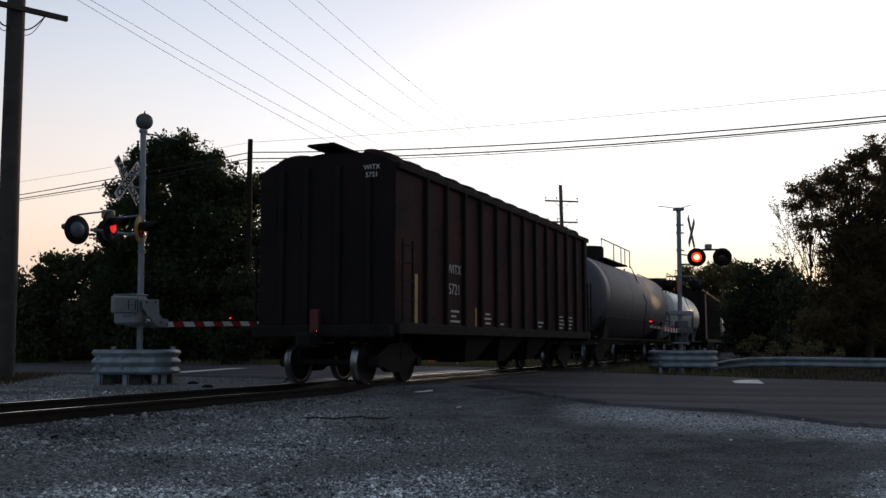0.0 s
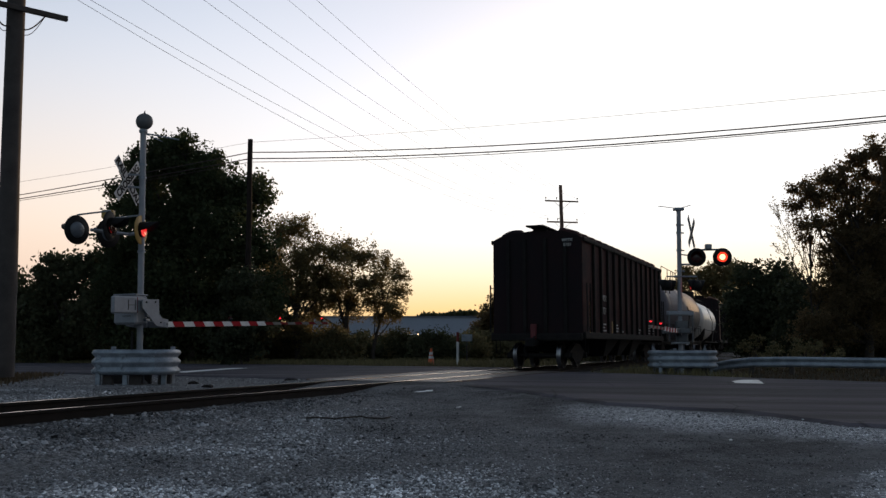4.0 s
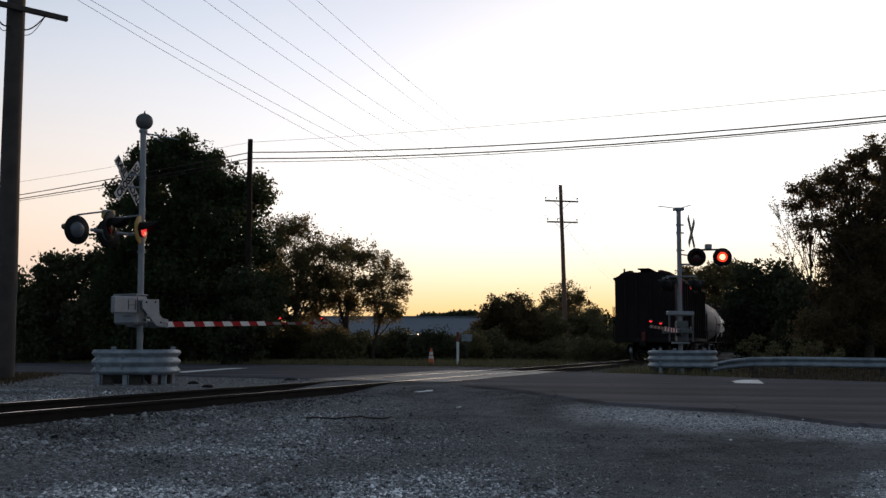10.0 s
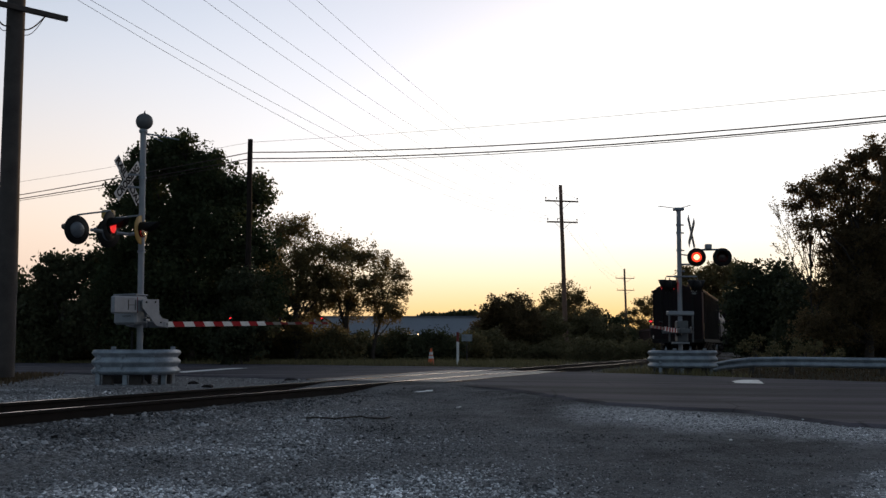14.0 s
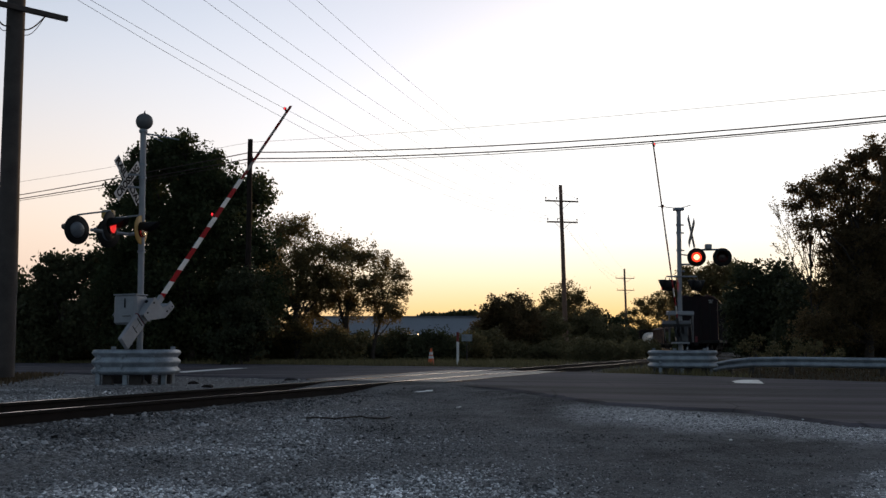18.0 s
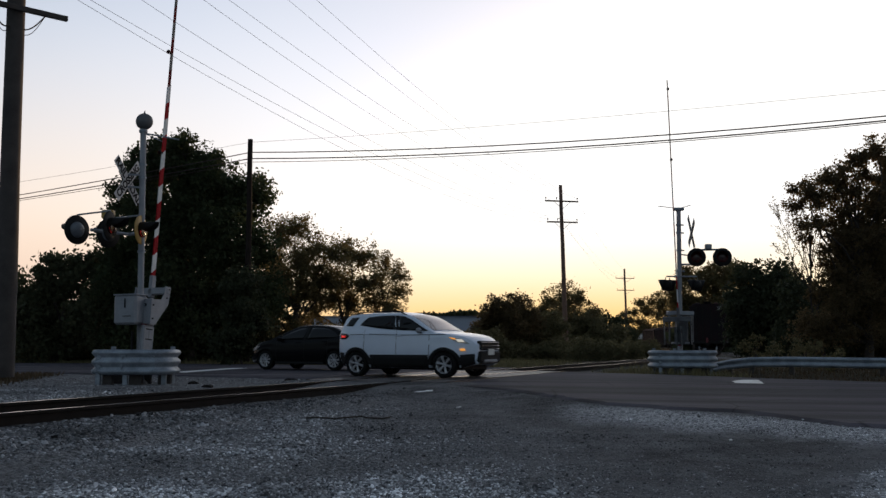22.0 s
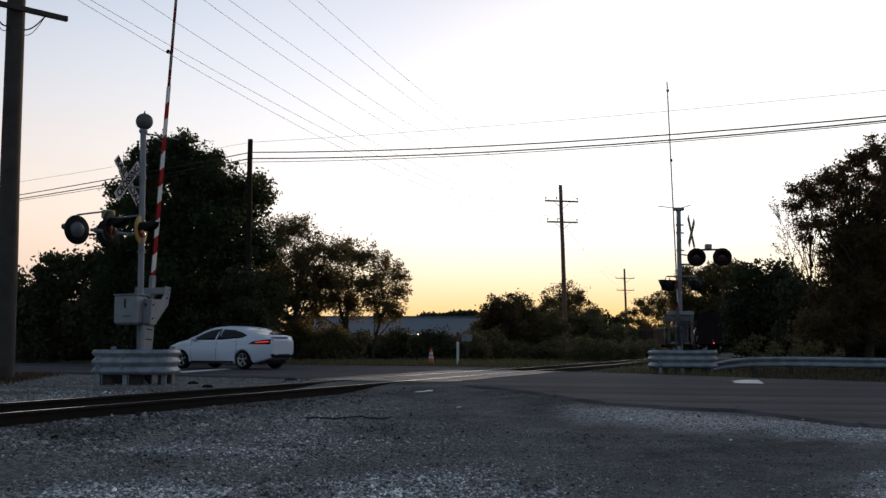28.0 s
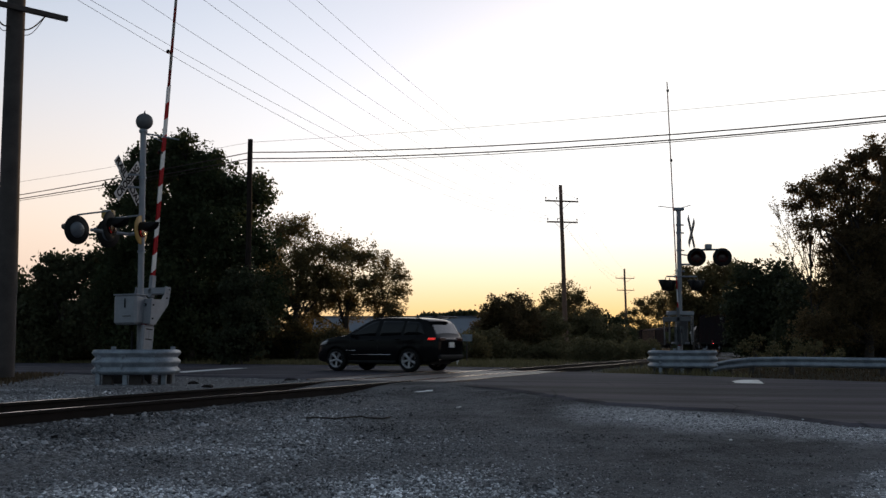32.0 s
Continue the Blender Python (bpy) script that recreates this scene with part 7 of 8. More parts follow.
            part("rear_cladding", sh.patch([(x0 + 0.02, sh.low(x0) + 0.01), (-wb - r - gap - 0.04, sh.low(-wb - r) + 0.005), (-wb - r - gap - 0.04, zc + 0.04), (x0 + 0.02, zc + 0.06)], y, 0.014, 6, 3), CLADDING, car, "black plastic bumper cladding")
            for s in (-1, 1):
                ring = []
                for i in range(17):
                    a = math.pi * i / 16
                    row = []
                    for q, o in ((r + gap - 0.02, -0.06), (r + gap - 0.01, 0.016), (r + gap + 0.075, 0.014), (r + gap + 0.085, -0.01)):
                        x, z = s * wb + math.cos(a) * q, r + math.sin(a) * q
                        row.append(Vector((x, y * (sh.side(x, z) + o), z)))
                    ring.append(row)
                part("arch_trim", Geo().strip(ring, True, False), CLADDING, car, "black wheel arch trim")
    # front and rear glass
    for nm, (xa, xb) in (("windscreen", spec["front_glass"]), ("rear_window", spec["rear_glass"])):
        rows = []
        for i in range(9):
            x = xa + (xb - xa) * i / 8
            zt, e = sh.top(x), 0.01
            sl = (sh.top(x + e) - sh.top(x - e)) / (2 * e)
            nn = Vector((-sl, 0, 1)).normalized() * 0.012
            yt = sh.side(x, zt) * 0.88
            rows.append([Vector((x, a * yt, zt + 0.045 - 0.03 * abs(a) ** 2)) + nn for a in (-1, -0.66, -0.33, 0, 0.33, 0.66, 1)])
        part(nm, Geo().strip(rows, True, False), SCREEN, car, "dark reflecting glass")
    # front
    gx, gz, gw, gh = spec["grille"]
    grille = part("grille", Geo().box((gx, 0, gz), (0.12, gw, gh), None, 0.03), BLACK, car, "black front grille")
    bars = spec.get("bars", 0)
    for k in range(bars):
        part("grille_bar", Geo().box((gx + 0.055, 0, gz - gh / 2 + gh * (k + 0.5) / bars), (0.06, gw * 0.96, gh / bars * 0.18), None, 0.02), GRILLE_CHROME, grille, "chrome grille bar")
    if spec.get("chrome"):
        for y in (-1, 1):
            part("grille_surround", Geo().box((gx + 0.03, y * gw * 0.53, gz), (0.06, 0.03, gh + 0.04), None, 0.012), GRILLE_CHROME, grille, "chrome grille surround")
        part("grille_surround", Geo().box((gx + 0.02, 0, gz + gh / 2 + 0.03), (0.08, gw * 1.06, 0.045), None, 0.02), GRILLE_CHROME, grille, "chrome grille surround")
    if spec.get("bumper"):
        bz, bh = spec["bumper"]
        part("front_bumper", Geo().box((x1 + 0.02, 0, bz), (0.16, sh.half(x1) * 1.9, bh), None, 0.05), CLADDING, car, "black lower front bumper")
        part("front_plate", Geo().box((x1 + 0.11, 0, bz + 0.12), (0.016, 0.31, 0.15), None, 0.004), WHITE, car, "pale number plate")
        part("skid_plate", Geo().box((x1 + 0.06, 0, bz - bh / 2 + 0.05), (0.12, sh.half(x1) * 1.2, 0.09), None, 0.03), ALU, car, "silver skid plate")
    part("front_lip", Geo().box((x1 - 0.08, 0, sh.low(x1) + 0.08), (0.28, sh.half(x1) * 1.7, 0.14), None, 0.03), CLADDING, car, "dark lower front bumper")
    # rear
    wr = sh.half(x0)
    part("number_plate", Geo().box((x0 - 0.06, 0, spec["plate_z"]), (0.02, 0.31, 0.16), None, 0.004), WHITE, car, "pale number plate")
    part("rear_bumper", Geo().box((x0 + 0.04, 0, sh.low(x0) + 0.1), (0.26, wr * 1.86, 0.16), None, 0.05), spec.get("rear_mat", CLADDING), car, "dark lower rear bumper")
    if spec.get("lip"):
        lx, lz = spec["lip"]
        part("boot_lip", Geo().box((lx, 0, lz), (0.16, sh.half(lx) * 1.5, 0.03), None, 0.012), paint, car)
    if spec.get("sills", True):
        for y in (-1, 1):
            part("sill", Geo().box((0, y * (hw * 0.93), sh.low(0) + 0.05), (2 * wb - 2 * r - 0.2, 0.08, 0.07), None, 0.01), CLADDING, car)
    if spec.get("rails"):
        xa, xb = spec["rails"]
        for y in (-1, 1):
            rows = [(x, y * sh.side(x, sh.top(x)) * 0.95, sh.top(x) + (0.05 if 0 < k < 8 else 0.005)) for k, x in enumerate(np.linspace(xa, xb, 9))]
            part("roof_rail", Geo().path(rows, 0.018), CLADDING, car, "black roof rail")
    low_k = Matrix.Diagonal((1, 1, spec.get("squat", 0.955), 1))
    for ob in car.children_recursive:
        ob.data.transform(low_k)
    wheels = []
    tyre, rim, disc = wheel_unit(r, 0.22, spec.get("spokes", 5), spec.get("rim", ALLOY), spec.get("thick", 0.017))
    for sx in (-1, 1):
        for y in (-1, 1):
            loc = Vector((sx * wb, y * (hw - 0.13), r))
            w = part("wheel", disc, None, car, "road wheel with an alloy rim", at=Matrix.Translation(loc))
            flip = Matrix.Rotation(math.pi, 4, "Z") if y > 0 else Matrix()
            part("tyre", tyre, None, w, "black rubber tyre", at=flip)
            part("rim", rim, None, w, "alloy rim", at=flip)
            wheels.append((w, loc, r))
    return car, wheels, wb


def trim_line(car, sh, pts, r, label, metal=None):
    """A thin line laid on the flank through points of (x, z): chrome moulding, or a crease's shade."""
    for y in (-1, 1):
        part("window_trim", Geo().path([(x, y * (sh.side(x, z) + 0.008), z) for x, z in pts], r), metal or CHROME, car, label)


def build_vehicles():
    # near lane, towards the east
    suv = dict(category="car", paint=car_paint("silver_white_paint", (0.7, 0.77, 0.88), spec=0.4), width=1.77, ends=(-1.87, 1.98), wheelbase=2.52, r=0.315, clad=0.57, lit=True, tumble=0.74, nose=0.34, rear=0.2,
               deck=((-1.87, 1.16), (-1.6, 1.22), (-0.6, 1.2), (0.6, 1.14), (0.95, 1.12), (1.4, 1.08), (1.7, 1.02), (1.88, 0.94), (1.98, 0.84)), low=((-1.87, 0.36), (-1.5, 0.24), (1.5, 0.24), (1.98, 0.34)),
               roof=((-1.87, 1.16), (-1.78, 1.34), (-1.68, 1.54), (-1.55, 1.585), (-0.9, 1.63), (-0.2, 1.63), (0.12, 1.575), (0.36, 1.485), (0.72, 1.27), (0.98, 1.12)),
               panes=(((-1.66, 1.32), (-1.52, 1.53), (-1.26, 1.545), (-1.4, 1.3)), ((-1.2, 1.33), (-1.02, 1.54), (-0.6, 1.575), (-0.16, 1.58), (-0.1, 1.2), (-0.6, 1.24)), ((-0.04, 1.195), (-0.1, 1.57), (0.08, 1.55), (0.28, 1.465), (0.82, 1.165))),
               pillar=((-0.14, 1.2), (-0.2, 1.575), (-0.06, 1.575), (0.0, 1.2)), front_glass=(0.22, 0.92), rear_glass=(-1.81, -1.7), head=((1.36, 1.02), (1.72, 0.96), (1.86, 0.84), (1.6, 0.88)), turn=((1.4, 1.01), (1.56, 0.985), (1.58, 0.95), (1.48, 0.955)), fog=((1.66, 0.72), (1.76, 0.73), (1.78, 0.68), (1.7, 0.67)), tail=((-1.84, 1.13), (-1.56, 1.11), (-1.48, 1.05), (-1.62, 0.97), (-1.84, 0.97)), tail_strip=((-1.8, 1.065), (-1.62, 1.06), (-1.64, 1.01), (-1.8, 1.01)),
               mirror=(0.62, 1.18), mirror_mat=ALU, handles=((-0.95, 1.1), (-0.02, 1.05)), seams=((-1.02, 1.2), (-0.07, 1.18), (0.86, 1.12)), rails=(-1.45, 0.1), spokes=6, thick=0.024, plate_z=0.85, grille=(2.0, 0.8, 0.98, 0.24), bars=3, fog_mat=AMBER, bumper=(0.52, 0.3), sills=False)
    c, w, h = vehicle("small_suv", "pale silver compact SUV with black cladding driving on the road", suv)
    # a black line stands in for the shade along the shoulder crease
    trim_line(c, Shell(suv), ((-1.46, 1.035), (-0.9, 1.05), (0.0, 1.02), (1.3, 1.03)), 0.007, "dark line drawn as the shade of the shoulder crease", CLADDING)
    VEHICLES.append((c, w, h, SUV_WAY, 1, 20.17))
    pick = dict(category="pickup truck", paint=car_paint("black_paint_gloss", (0.006, 0.0055, 0.009)), width=2.03, ends=(-2.95, 2.7), squat=1.0, wheelbase=3.88, r=0.4, gap=0.09, lit=True, chrome=True, rear=0.04, nose=0.2, tumble=0.8,
                deck=((-2.95, 1.4), (-1.2, 1.39), (0.5, 1.38), (1.3, 1.4), (1.75, 1.4), (2.25, 1.35), (2.5, 1.28), (2.65, 1.2), (2.7, 1.1)), low=((-2.95, 0.52), (-2.3, 0.4), (2.2, 0.38), (2.7, 0.44)),
                roof=((-1.05, 1.39), (-0.98, 1.68), (-0.88, 1.84), (-0.6, 1.88), (0.0, 1.9), (0.5, 1.885), (0.78, 1.83), (1.1, 1.62), (1.46, 1.4)),
                panes=(((-0.9, 1.43), (-0.84, 1.78), (-0.1, 1.82), (-0.05, 1.42)), ((0.03, 1.42), (0.0, 1.82), (0.55, 1.81), (0.82, 1.7), (1.12, 1.42))),
                front_glass=(0.8, 1.42), rear_glass=(-1.03, -0.95), head=((2.38, 1.16), (2.62, 1.16), (2.67, 1.02), (2.48, 1.02)), turn=((2.28, 1.12), (2.37, 1.13), (2.43, 1.05), (2.37, 1.04)), fog=((2.44, 0.68), (2.65, 0.68), (2.65, 0.61), (2.46, 0.61)), mirror_mat=CHROME, rim=CHROME,
                tail=((-2.94, 1.3), (-2.84, 1.3), (-2.84, 1.0), (-2.94, 1.0)), tail_strip=((-2.94, 1.17), (-2.85, 1.17), (-2.85, 1.08), (-2.94, 1.08)), mirror=(1.0, 1.49), handles=((-0.82, 1.26), (0.16, 1.24)), seams=((-1.02, 1.38), (-0.01, 1.38), (1.16, 1.38)), spokes=6, thick=0.03, plate_z=0.72, grille=(2.71, 0.99, 1.14, 0.34), bars=3, clear=True, sills=False)
    c, w, h = vehicle("pickup_truck", "black crew-cab pickup truck with chrome grille driving on the road", pick)
    sh = Shell(pick)
    trim_line(c, sh, ((-0.92, 1.41), (-0.05, 1.395), (1.12, 1.395)), 0.012, "chrome belt moulding")
    trim_line(c, sh, ((-0.98, 0.79), (0.1, 0.76), (1.25, 0.74)), 0.014, "chrome side moulding")
    trim_line(c, sh, ((0.85, 0.9), (1.2, 0.9)), 0.011, "chrome badge strip")
    for y in (-1, 1):
        part("running_board", Geo().rod((-1.1, y * 1.02, 0.38), (1.15, y * 1.02, 0.36), 0.035, n=10), GRILLE_CHROME, c, "chrome side step")
        part("bumper_corner", sh.patch([(2.3, 0.74), (2.69, 0.76), (2.69, 0.5), (2.4, 0.5)], y, 0.022, 6, 3), GRILLE_CHROME, c, "chrome bumper corner")
    part("front_bumper", Geo().box((2.76, 0, 0.7), (0.12, 1.46, 0.15), None, 0.05).box((2.7, 0, 0.5), (0.14, 1.3, 0.12), None, 0.04), GRILLE_CHROME, c, "chrome front bumper")
    part("rear_step_bumper", Geo().box((-3.03, 0, 0.62), (0.2, 1.8, 0.18), None, 0.05), GRILLE_CHROME, c, "chrome rear bumper")
    part("bed_cover", Geo().box((-2.0, 0, 1.46), (1.74, 1.66, 0.03), None, 0.01), CLADDING, c, "black bed cover")
    VEHICLES.append((c, w, h, PICKUP_WAY, 1, 20.25))

    def saloon(name, paint, label, L, wheelbase, roof, deck_z, tail_x, seams, panes, **more):
        front, rear = L
        spec = dict(category="car", paint=paint, round=((0.98, 0.025), (0.93, 0.055), (0.86, 0.08), (0.72, 0.095)), width=1.8, ends=(rear + 0.05, front - 0.03), wheelbase=wheelbase, r=0.312, tumble=0.7, nose=0.3, rear=0.24,
                    deck=((rear, deck_z - 0.1), (rear + 0.16, deck_z), (-1.5, 1.04), (-0.6, 1.0), (0.7, 0.95), (1.05, 0.985), (1.45, 0.93), (1.75, 0.84), (front - 0.15, 0.74), (front, 0.56)), low=((rear, 0.4), (-1.9, 0.24), (-1.6, 0.2), (1.6, 0.19), (front, 0.24)),
                    roof=roof, panes=panes, tail=((tail_x, deck_z - 0.12), (rear + 0.03, deck_z - 0.04), (rear + 0.03, deck_z - 0.22), (tail_x + 0.16, deck_z - 0.21)), tail_strip=((tail_x - 0.1, deck_z - 0.145), (rear + 0.08, deck_z - 0.1), (rear + 0.08, deck_z - 0.15), (tail_x - 0.1, deck_z - 0.175)),
                    head=((front - 0.52, 0.79), (front - 0.2, 0.73), (front - 0.1, 0.63), (front - 0.36, 0.67)), pillar=((-0.31, 1.0), (-0.31, 1.38), (-0.2, 1.38), (-0.18, 1.0)), mirror=(0.72, 1.02), seams=seams, plate_z=deck_z - 0.2, grille=(front + 0.02, 0.5, 1.0, 0.2), lip=(rear + 0.06, deck_z + 0.04), rear_lamp=LENS_DARK, gap=0.04)
        spec.update(more)
        return vehicle(name, label, spec) + (Shell(spec),)

    c, w, h, sh = saloon("saloon_car", car_paint("dark_paint", (0.008, 0.008, 0.009)), "black compact saloon car driving on the road", (2.12, -2.32), 2.7,
                         ((-2.02, 1.05), (-1.75, 1.14), (-1.45, 1.27), (-1.15, 1.385), (-0.75, 1.44), (-0.3, 1.45), (0.1, 1.42), (0.45, 1.3), (1.18, 0.98)), 1.05, -1.85, ((-1.12, 1.0), (-0.22, 0.98), (0.88, 0.95)),
                         (((-1.52, 1.1), (-1.2, 1.29), (-0.9, 1.36), (-0.3, 1.385), (-0.28, 1.0), (-1.3, 1.04)), ((-0.22, 1.0), (-0.24, 1.385), (0.08, 1.35), (0.36, 1.25), (0.9, 1.0))),
                         front_glass=(0.46, 1.1), rear_glass=(-1.95, -1.3), handles=((-1.0, 0.93), (0.0, 0.9)), spokes=9)
    VEHICLES.append((c, w, h, BLACK_WAY, -1, 24.1))
    c, w, h, sh = saloon("saloon_car", car_paint("dark_blue_grey_paint", (0.016, 0.02, 0.028)), "dark blue-grey saloon car driving on the road", (2.24, -2.62), 2.83,
                         ((-2.4, 1.05), (-1.95, 1.18), (-1.4, 1.345), (-0.9, 1.43), (-0.4, 1.455), (0.0, 1.43), (0.35, 1.33), (0.75, 1.15), (1.12, 0.98)), 1.05, -2.12, ((-1.08, 1.0), (-0.2, 0.98), (0.92, 0.95)),
                         (((-1.58, 1.09), (-1.35, 1.22), (-0.95, 1.335), (-0.3, 1.39), (-0.26, 1.0), (-1.4, 1.04)), ((-0.2, 1.0), (-0.24, 1.39), (0.08, 1.355), (0.4, 1.24), (0.86, 1.0))),
                         front_glass=(0.4, 1.06), rear_glass=(-2.3, -1.5), handles=((-0.98, 0.93), (0.04, 0.9)), spokes=8)
    trim_line(c, sh, ((0.94, 0.985), (0.0, 0.99), (-0.9, 1.02), (-1.42, 1.025), (-1.64, 1.09), (-1.37, 1.25), (-0.95, 1.36), (-0.3, 1.41), (0.1, 1.375), (0.42, 1.26), (0.94, 0.985)), 0.016, "chrome window trim")
    VEHICLES.append((c, w, h, BLUE_WAY, -1, 23.98))
    c, w, h, sh = saloon("saloon_car", car_paint("white_paint_gloss", (0.74, 0.81, 0.95), spec=0.4), "white saloon car with lit tail lamps driving on the road", (2.26, -2.3), 2.7,
                         ((-2.12, 1.1), (-1.75, 1.19), (-1.35, 1.325), (-0.9, 1.415), (-0.4, 1.445), (0.0, 1.42), (0.35, 1.33), (0.75, 1.16), (1.16, 0.98)), 1.06, -1.76, ((-1.1, 1.02), (-0.22, 0.98), (0.9, 0.95)),
                         (((-1.5, 1.14), (-1.26, 1.24), (-0.9, 1.33), (-0.3, 1.375), (-0.26, 1.0), (-1.25, 1.06)), ((-0.2, 1.0), (-0.24, 1.375), (0.1, 1.345), (0.42, 1.24), (0.94, 1.0))),
                         front_glass=(0.4, 1.08), rear_glass=(-2.05, -1.42), handles=((-0.98, 0.95), (0.02, 0.91)), spokes=5, thick=0.02, rear=0.34)
    VEHICLES.append((c, w, h, WHITE_WAY, -1, 23.98))
    big = dict(category="car", paint=car_paint("black_suv_paint", (0.008, 0.008, 0.009)), width=1.84, ends=(-2.16, 2.06), wheelbase=2.579, r=0.35, tumble=0.76, nose=0.2, rear=0.16,
               deck=((-2.16, 0.98), (-2.0, 1.08), (0.6, 1.07), (1.0, 1.1), (1.5, 1.04), (1.85, 0.95), (2.0, 0.85), (2.06, 0.72)), low=((-2.16, 0.36), (-1.6, 0.26), (1.6, 0.26), (2.06, 0.32)),
               roof=((-2.16, 0.98), (-2.04, 1.2), (-1.88, 1.48), (-1.7, 1.575), (-1.2, 1.62), (-0.5, 1.64), (0.0, 1.61), (0.28, 1.5), (0.66, 1.28), (0.98, 1.1)),
               panes=(((-1.78, 1.14), (-1.62, 1.5), (-1.16, 1.54), (-1.1, 1.12)), ((-1.02, 1.12), (-1.08, 1.545), (-0.28, 1.565), (-0.26, 1.1)), ((-0.19, 1.1), (-0.21, 1.565), (0.02, 1.53), (0.2, 1.44), (0.74, 1.12))),
               front_glass=(0.24, 0.92), rear_glass=(-2.08, -1.86), head=((1.6, 0.98), (1.86, 0.92), (1.98, 0.8), (1.7, 0.84)), tail=((-2.12, 1.06), (-1.92, 1.06), (-1.9, 0.94), (-2.12, 0.92)), tail_strip=((-2.1, 1.03), (-1.92, 1.03), (-1.92, 0.97), (-2.1, 0.97)),
               mirror=(0.62, 1.12), handles=((-0.9, 0.99), (0.0, 0.97)), seams=((-1.06, 1.05), (-0.22, 1.05), (0.78, 1.06)), rails=(-1.6, 0.0), spokes=5, thick=0.026, plate_z=0.82, grille=(2.07, 0.72, 1.1, 0.24))
    c, w, h = vehicle("black_suv", "black SUV with a lit tail lamp driving on the road", big)
    part("spoiler", Geo().box((-1.96, 0, 1.585), (0.26, 1.2, 0.035), Matrix.Rotation(radians(8), 3, "Y"), 0.012), big["paint"], c, "black roof spoiler")
    trim_line(c, Shell(big), ((0.55, 0.62), (0.9, 0.62)), 0.01, "chrome badge strip")
    trim_line(c, Shell(big), ((-0.7, 0.5), (0.7, 0.5)), 0.012, "chrome door moulding")
    VEHICLES.append((c, w, h, BLACKSUV_WAY, -1, 23.9))


build_vehicles()


# ---- what moves ----
def turned_on(t, phase):
    if phase == "tail":
        return ((t - 0.35) % 1.3125) < 0.26
    if t > 21.96:
        return False
    if phase == "steady":
        return True
    k = math.floor((t - 0.27) / 0.5955)
    return (k % 2 == 1) == (phase == 0)


def flip_rows(basis, phase):
    """The lens shows its lit face or its dark face; it flips over within a blink."""
    half = radians(89.9)
    state = turned_on(0.0, phase)
    rows = [(0.0, basis @ Matrix.Rotation(0 if state else 2 * half, 4, "Y"))]
    fine = 20
    for i in range(1, int(END * FPS * fine)):
        now = turned_on(i / (FPS * fine), phase)
        if now != state:
            start = math.ceil(i / fine - 1.7)
            for j in range(3):
                if rows[-1][0] < (start + j) / FPS <= END:
                    rows.append(((start + j) / FPS, basis @ Matrix.Rotation(half * (j if state else 2 - j), 4, "Y")))
            state = now
    if rows[-1][0] < END:
        rows.append((END, basis @ Matrix.Rotation(0 if state else 2 * half, 4, "Y")))
    return rows


GATE_L = [(0, 1.5), (14.8, 1.5), (15.6, 11), (16.5, 25.0), (17, 32.2), (17.5, 39.2), (18, 46.1), (18.5, 52.7), (19, 58.9), (19.5, 65.6), (20, 71.9), (20.5, 78.0), (21, 83.4), (21.6, 85.6), (22, 85.4), (22.5, 85.5), (END, 85.5)]
GATE_R = [(0, 0), (14.6, 0), (15.6, 10), (16.5, 20.5), (17, 26), (17.5, 32), (18, 37), (18.5, 43), (19, 50), (19.5, 55), (20, 60), (20.5, 66), (21, 73), (21.5, 80), (22, 85), (22.5, 87.5), (23, 90), (23.6, 86), (24.2, 87), (END, 87)]


def gate_rows(pivot, yaw, table, lean):
    return [(t, Matrix.Translation(pivot) @ Matrix.Rotation(radians(lean(t)), 4, "Y") @ Matrix.Rotation(radians(yaw), 4, "Z") @ Matrix.Rotation(radians(-a), 4, "Y")) for t, a in table]


def on_rails(s):
    o, d = on_track(s)
    return Matrix.Translation((o.x, o.y, 0.01)) @ Matrix.Rotation(math.atan2(d.y, d.x), 4, "Z")


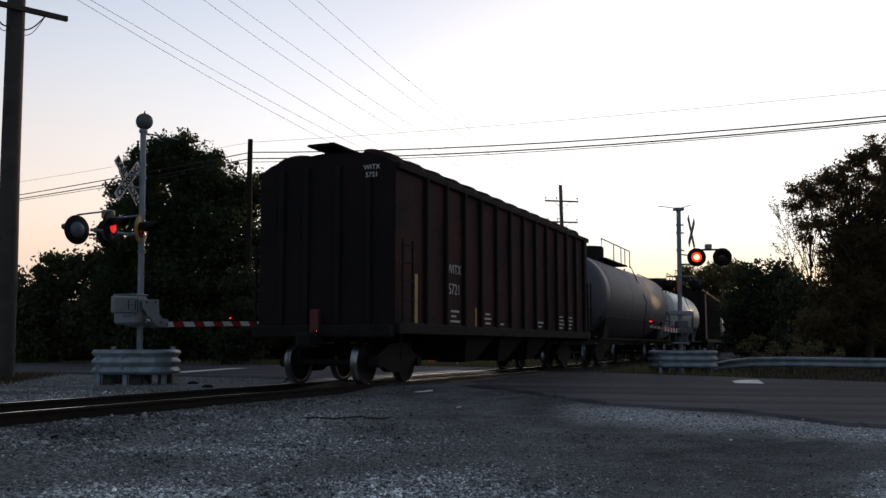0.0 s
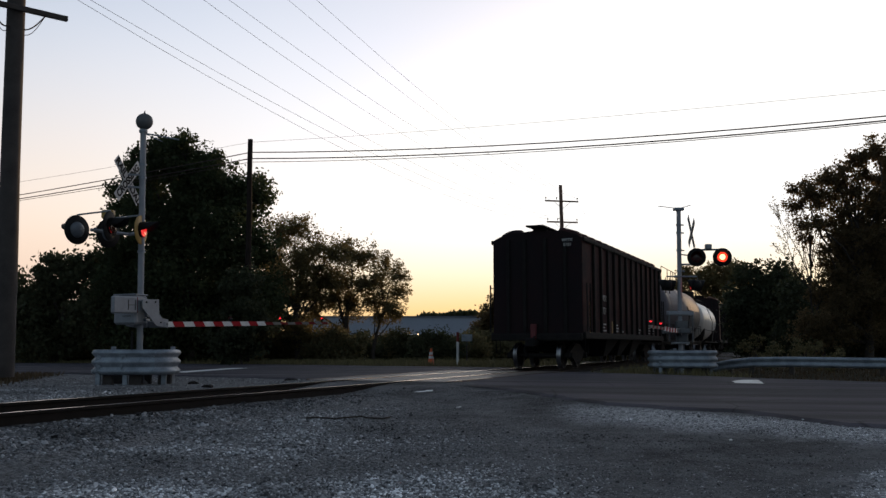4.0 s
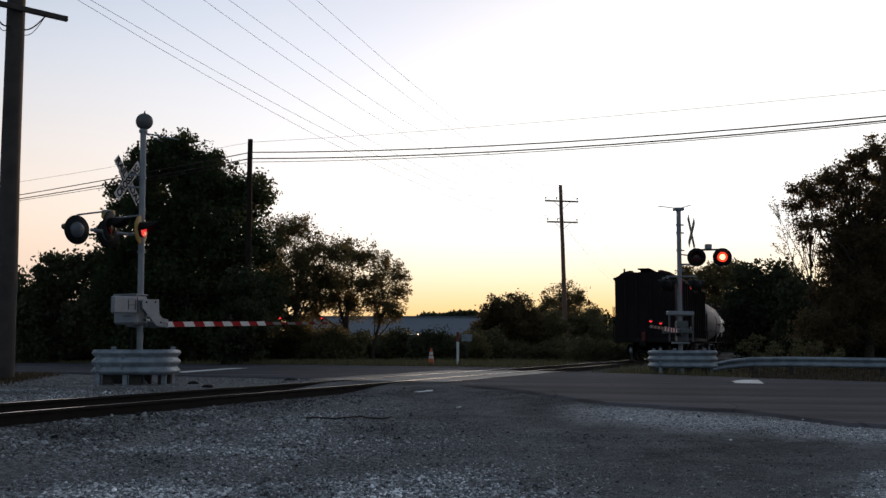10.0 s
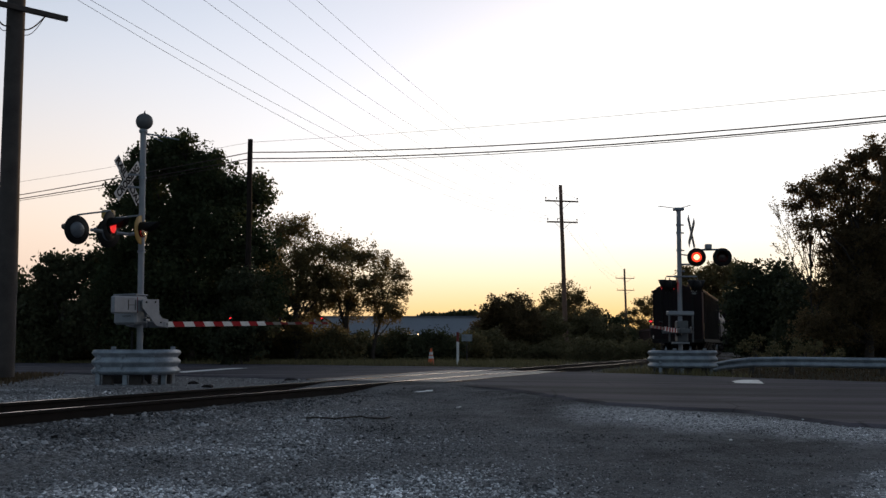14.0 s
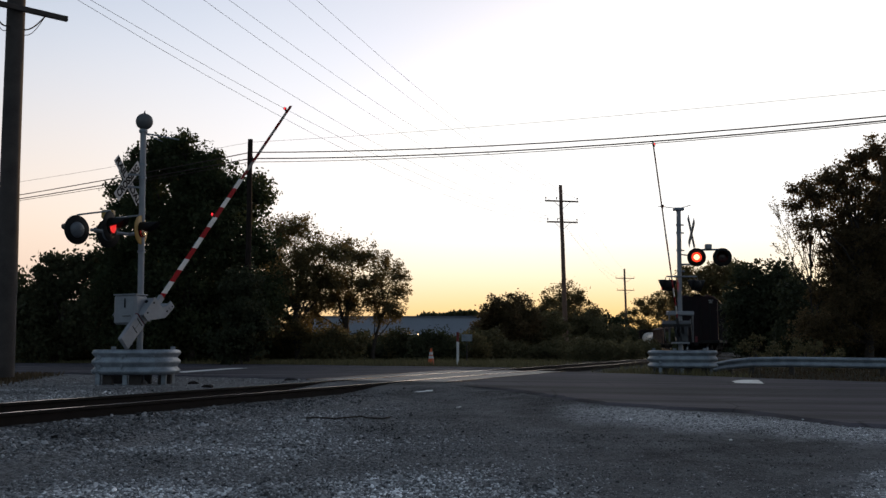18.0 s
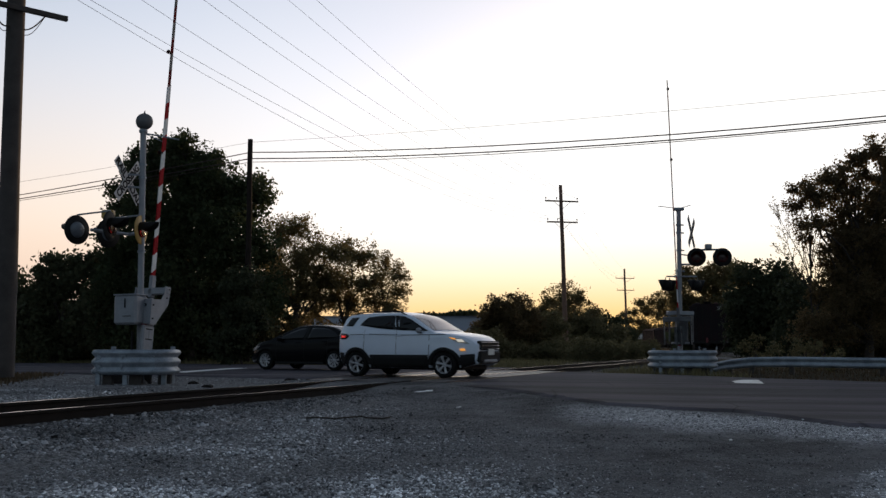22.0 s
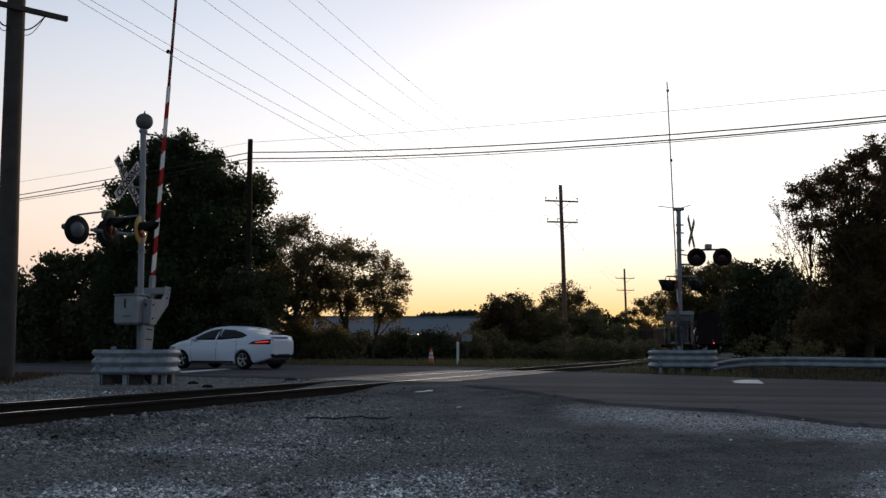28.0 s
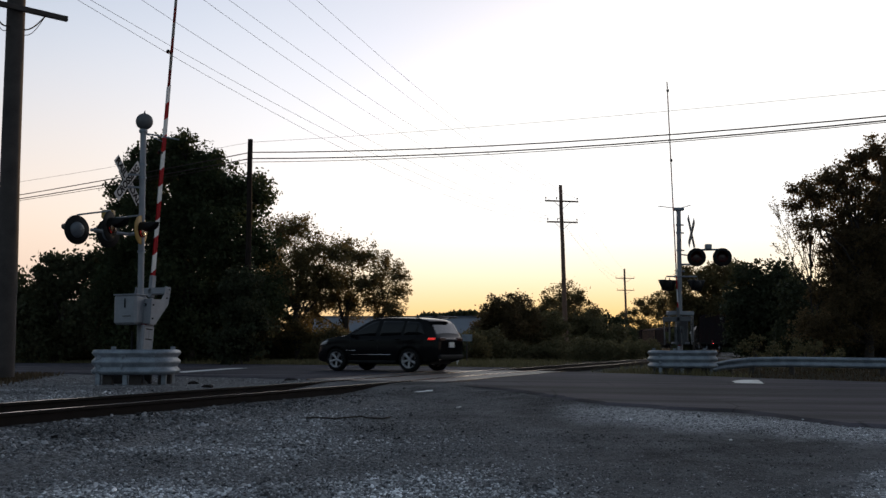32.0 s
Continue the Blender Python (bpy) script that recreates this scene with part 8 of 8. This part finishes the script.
def rolled(t):
    """How far the train has rolled: it slows a little on its way into the bend."""
    late = np.mean([np.interp(t + k, (0, 1.5, 3, 5.5, 7, 9, 11, 13, 16, 32), (0.05, 0.38, 0.5, 0.15, -0.02, -0.6, -1.15, -1.65, -1.95, -2.0)) for k in (-0.6, -0.3, 0.0, 0.3, 0.6)])
    return SPEED * t + float(late)


def motions():
    for rotor, basis, phase in ROTORS:
        walk(rotor, flip_rows(basis, phase))
    for arm, pivot, yaw, side, lean in ARMS:
        # the raised east arm hangs over a little
        over = lambda t, k=lean, w=(0 if side == "left" else -1.05): k + w * float(np.interp(t, (20.0, 22.5), (0, 1)))
        walk(arm, gate_rows(pivot, yaw, GATE_L if side == "left" else GATE_R, over))
    for car, s0 in CARS:
        walk(car, [(t, on_rails(s0 + rolled(t))) for t in np.arange(0, END + 0.01, 1.0)])
    near = [c for c, _ in CARS[:2]]
    for ws, at, car in AXLES:
        if car in near:
            step = 0.16
            rows = [(i * step, Matrix.Translation(at) @ Matrix.Rotation(rolled(i * step) / WR, 4, "Y")) for i in range(int(END / step) + 1)]
            walk(ws, rows)
    for body, wheels, base, table, way, lane in VEHICLES:
        drive(body, wheels, base, table, way, lane)


def speed_curve(table):
    ts, us = zip(*table)
    return lambda t: float(np.interp(t, ts, us))


def drive(body, wheels, half, table, way, lane):
    """Keys a vehicle along its lane by the place of its front axle, and spins its wheels."""
    at = speed_curve(table)
    def place(t):
        u = at(t) - way * half
        q = on_road(u, lane, road_z(u) + 0.02 * (1 - ((lane - 22.2) / 4.5) ** 2))
        return Matrix.Translation(q) @ Matrix.Rotation(math.atan2(RD.y, RD.x) + (0 if way > 0 else math.pi), 4, "Z")
    rows = sorted(set([0.0, END] + [t for t, _ in table]))
    walk(body, [(t, place(t)) for t in rows])
    u0, t0, t1 = table[0][1], table[0][0], table[-1][0]
    times = [0.0] if t0 > 0 else []
    times += list(np.arange(t0, t1, 1 / FPS)) + ([END] if t1 < END else [t1])
    for w, loc, r in wheels:
        walk(w, [(t, Matrix.Translation(loc) @ Matrix.Rotation(abs(at(t) - u0) / r, 4, "Y")) for t in times])


motions()
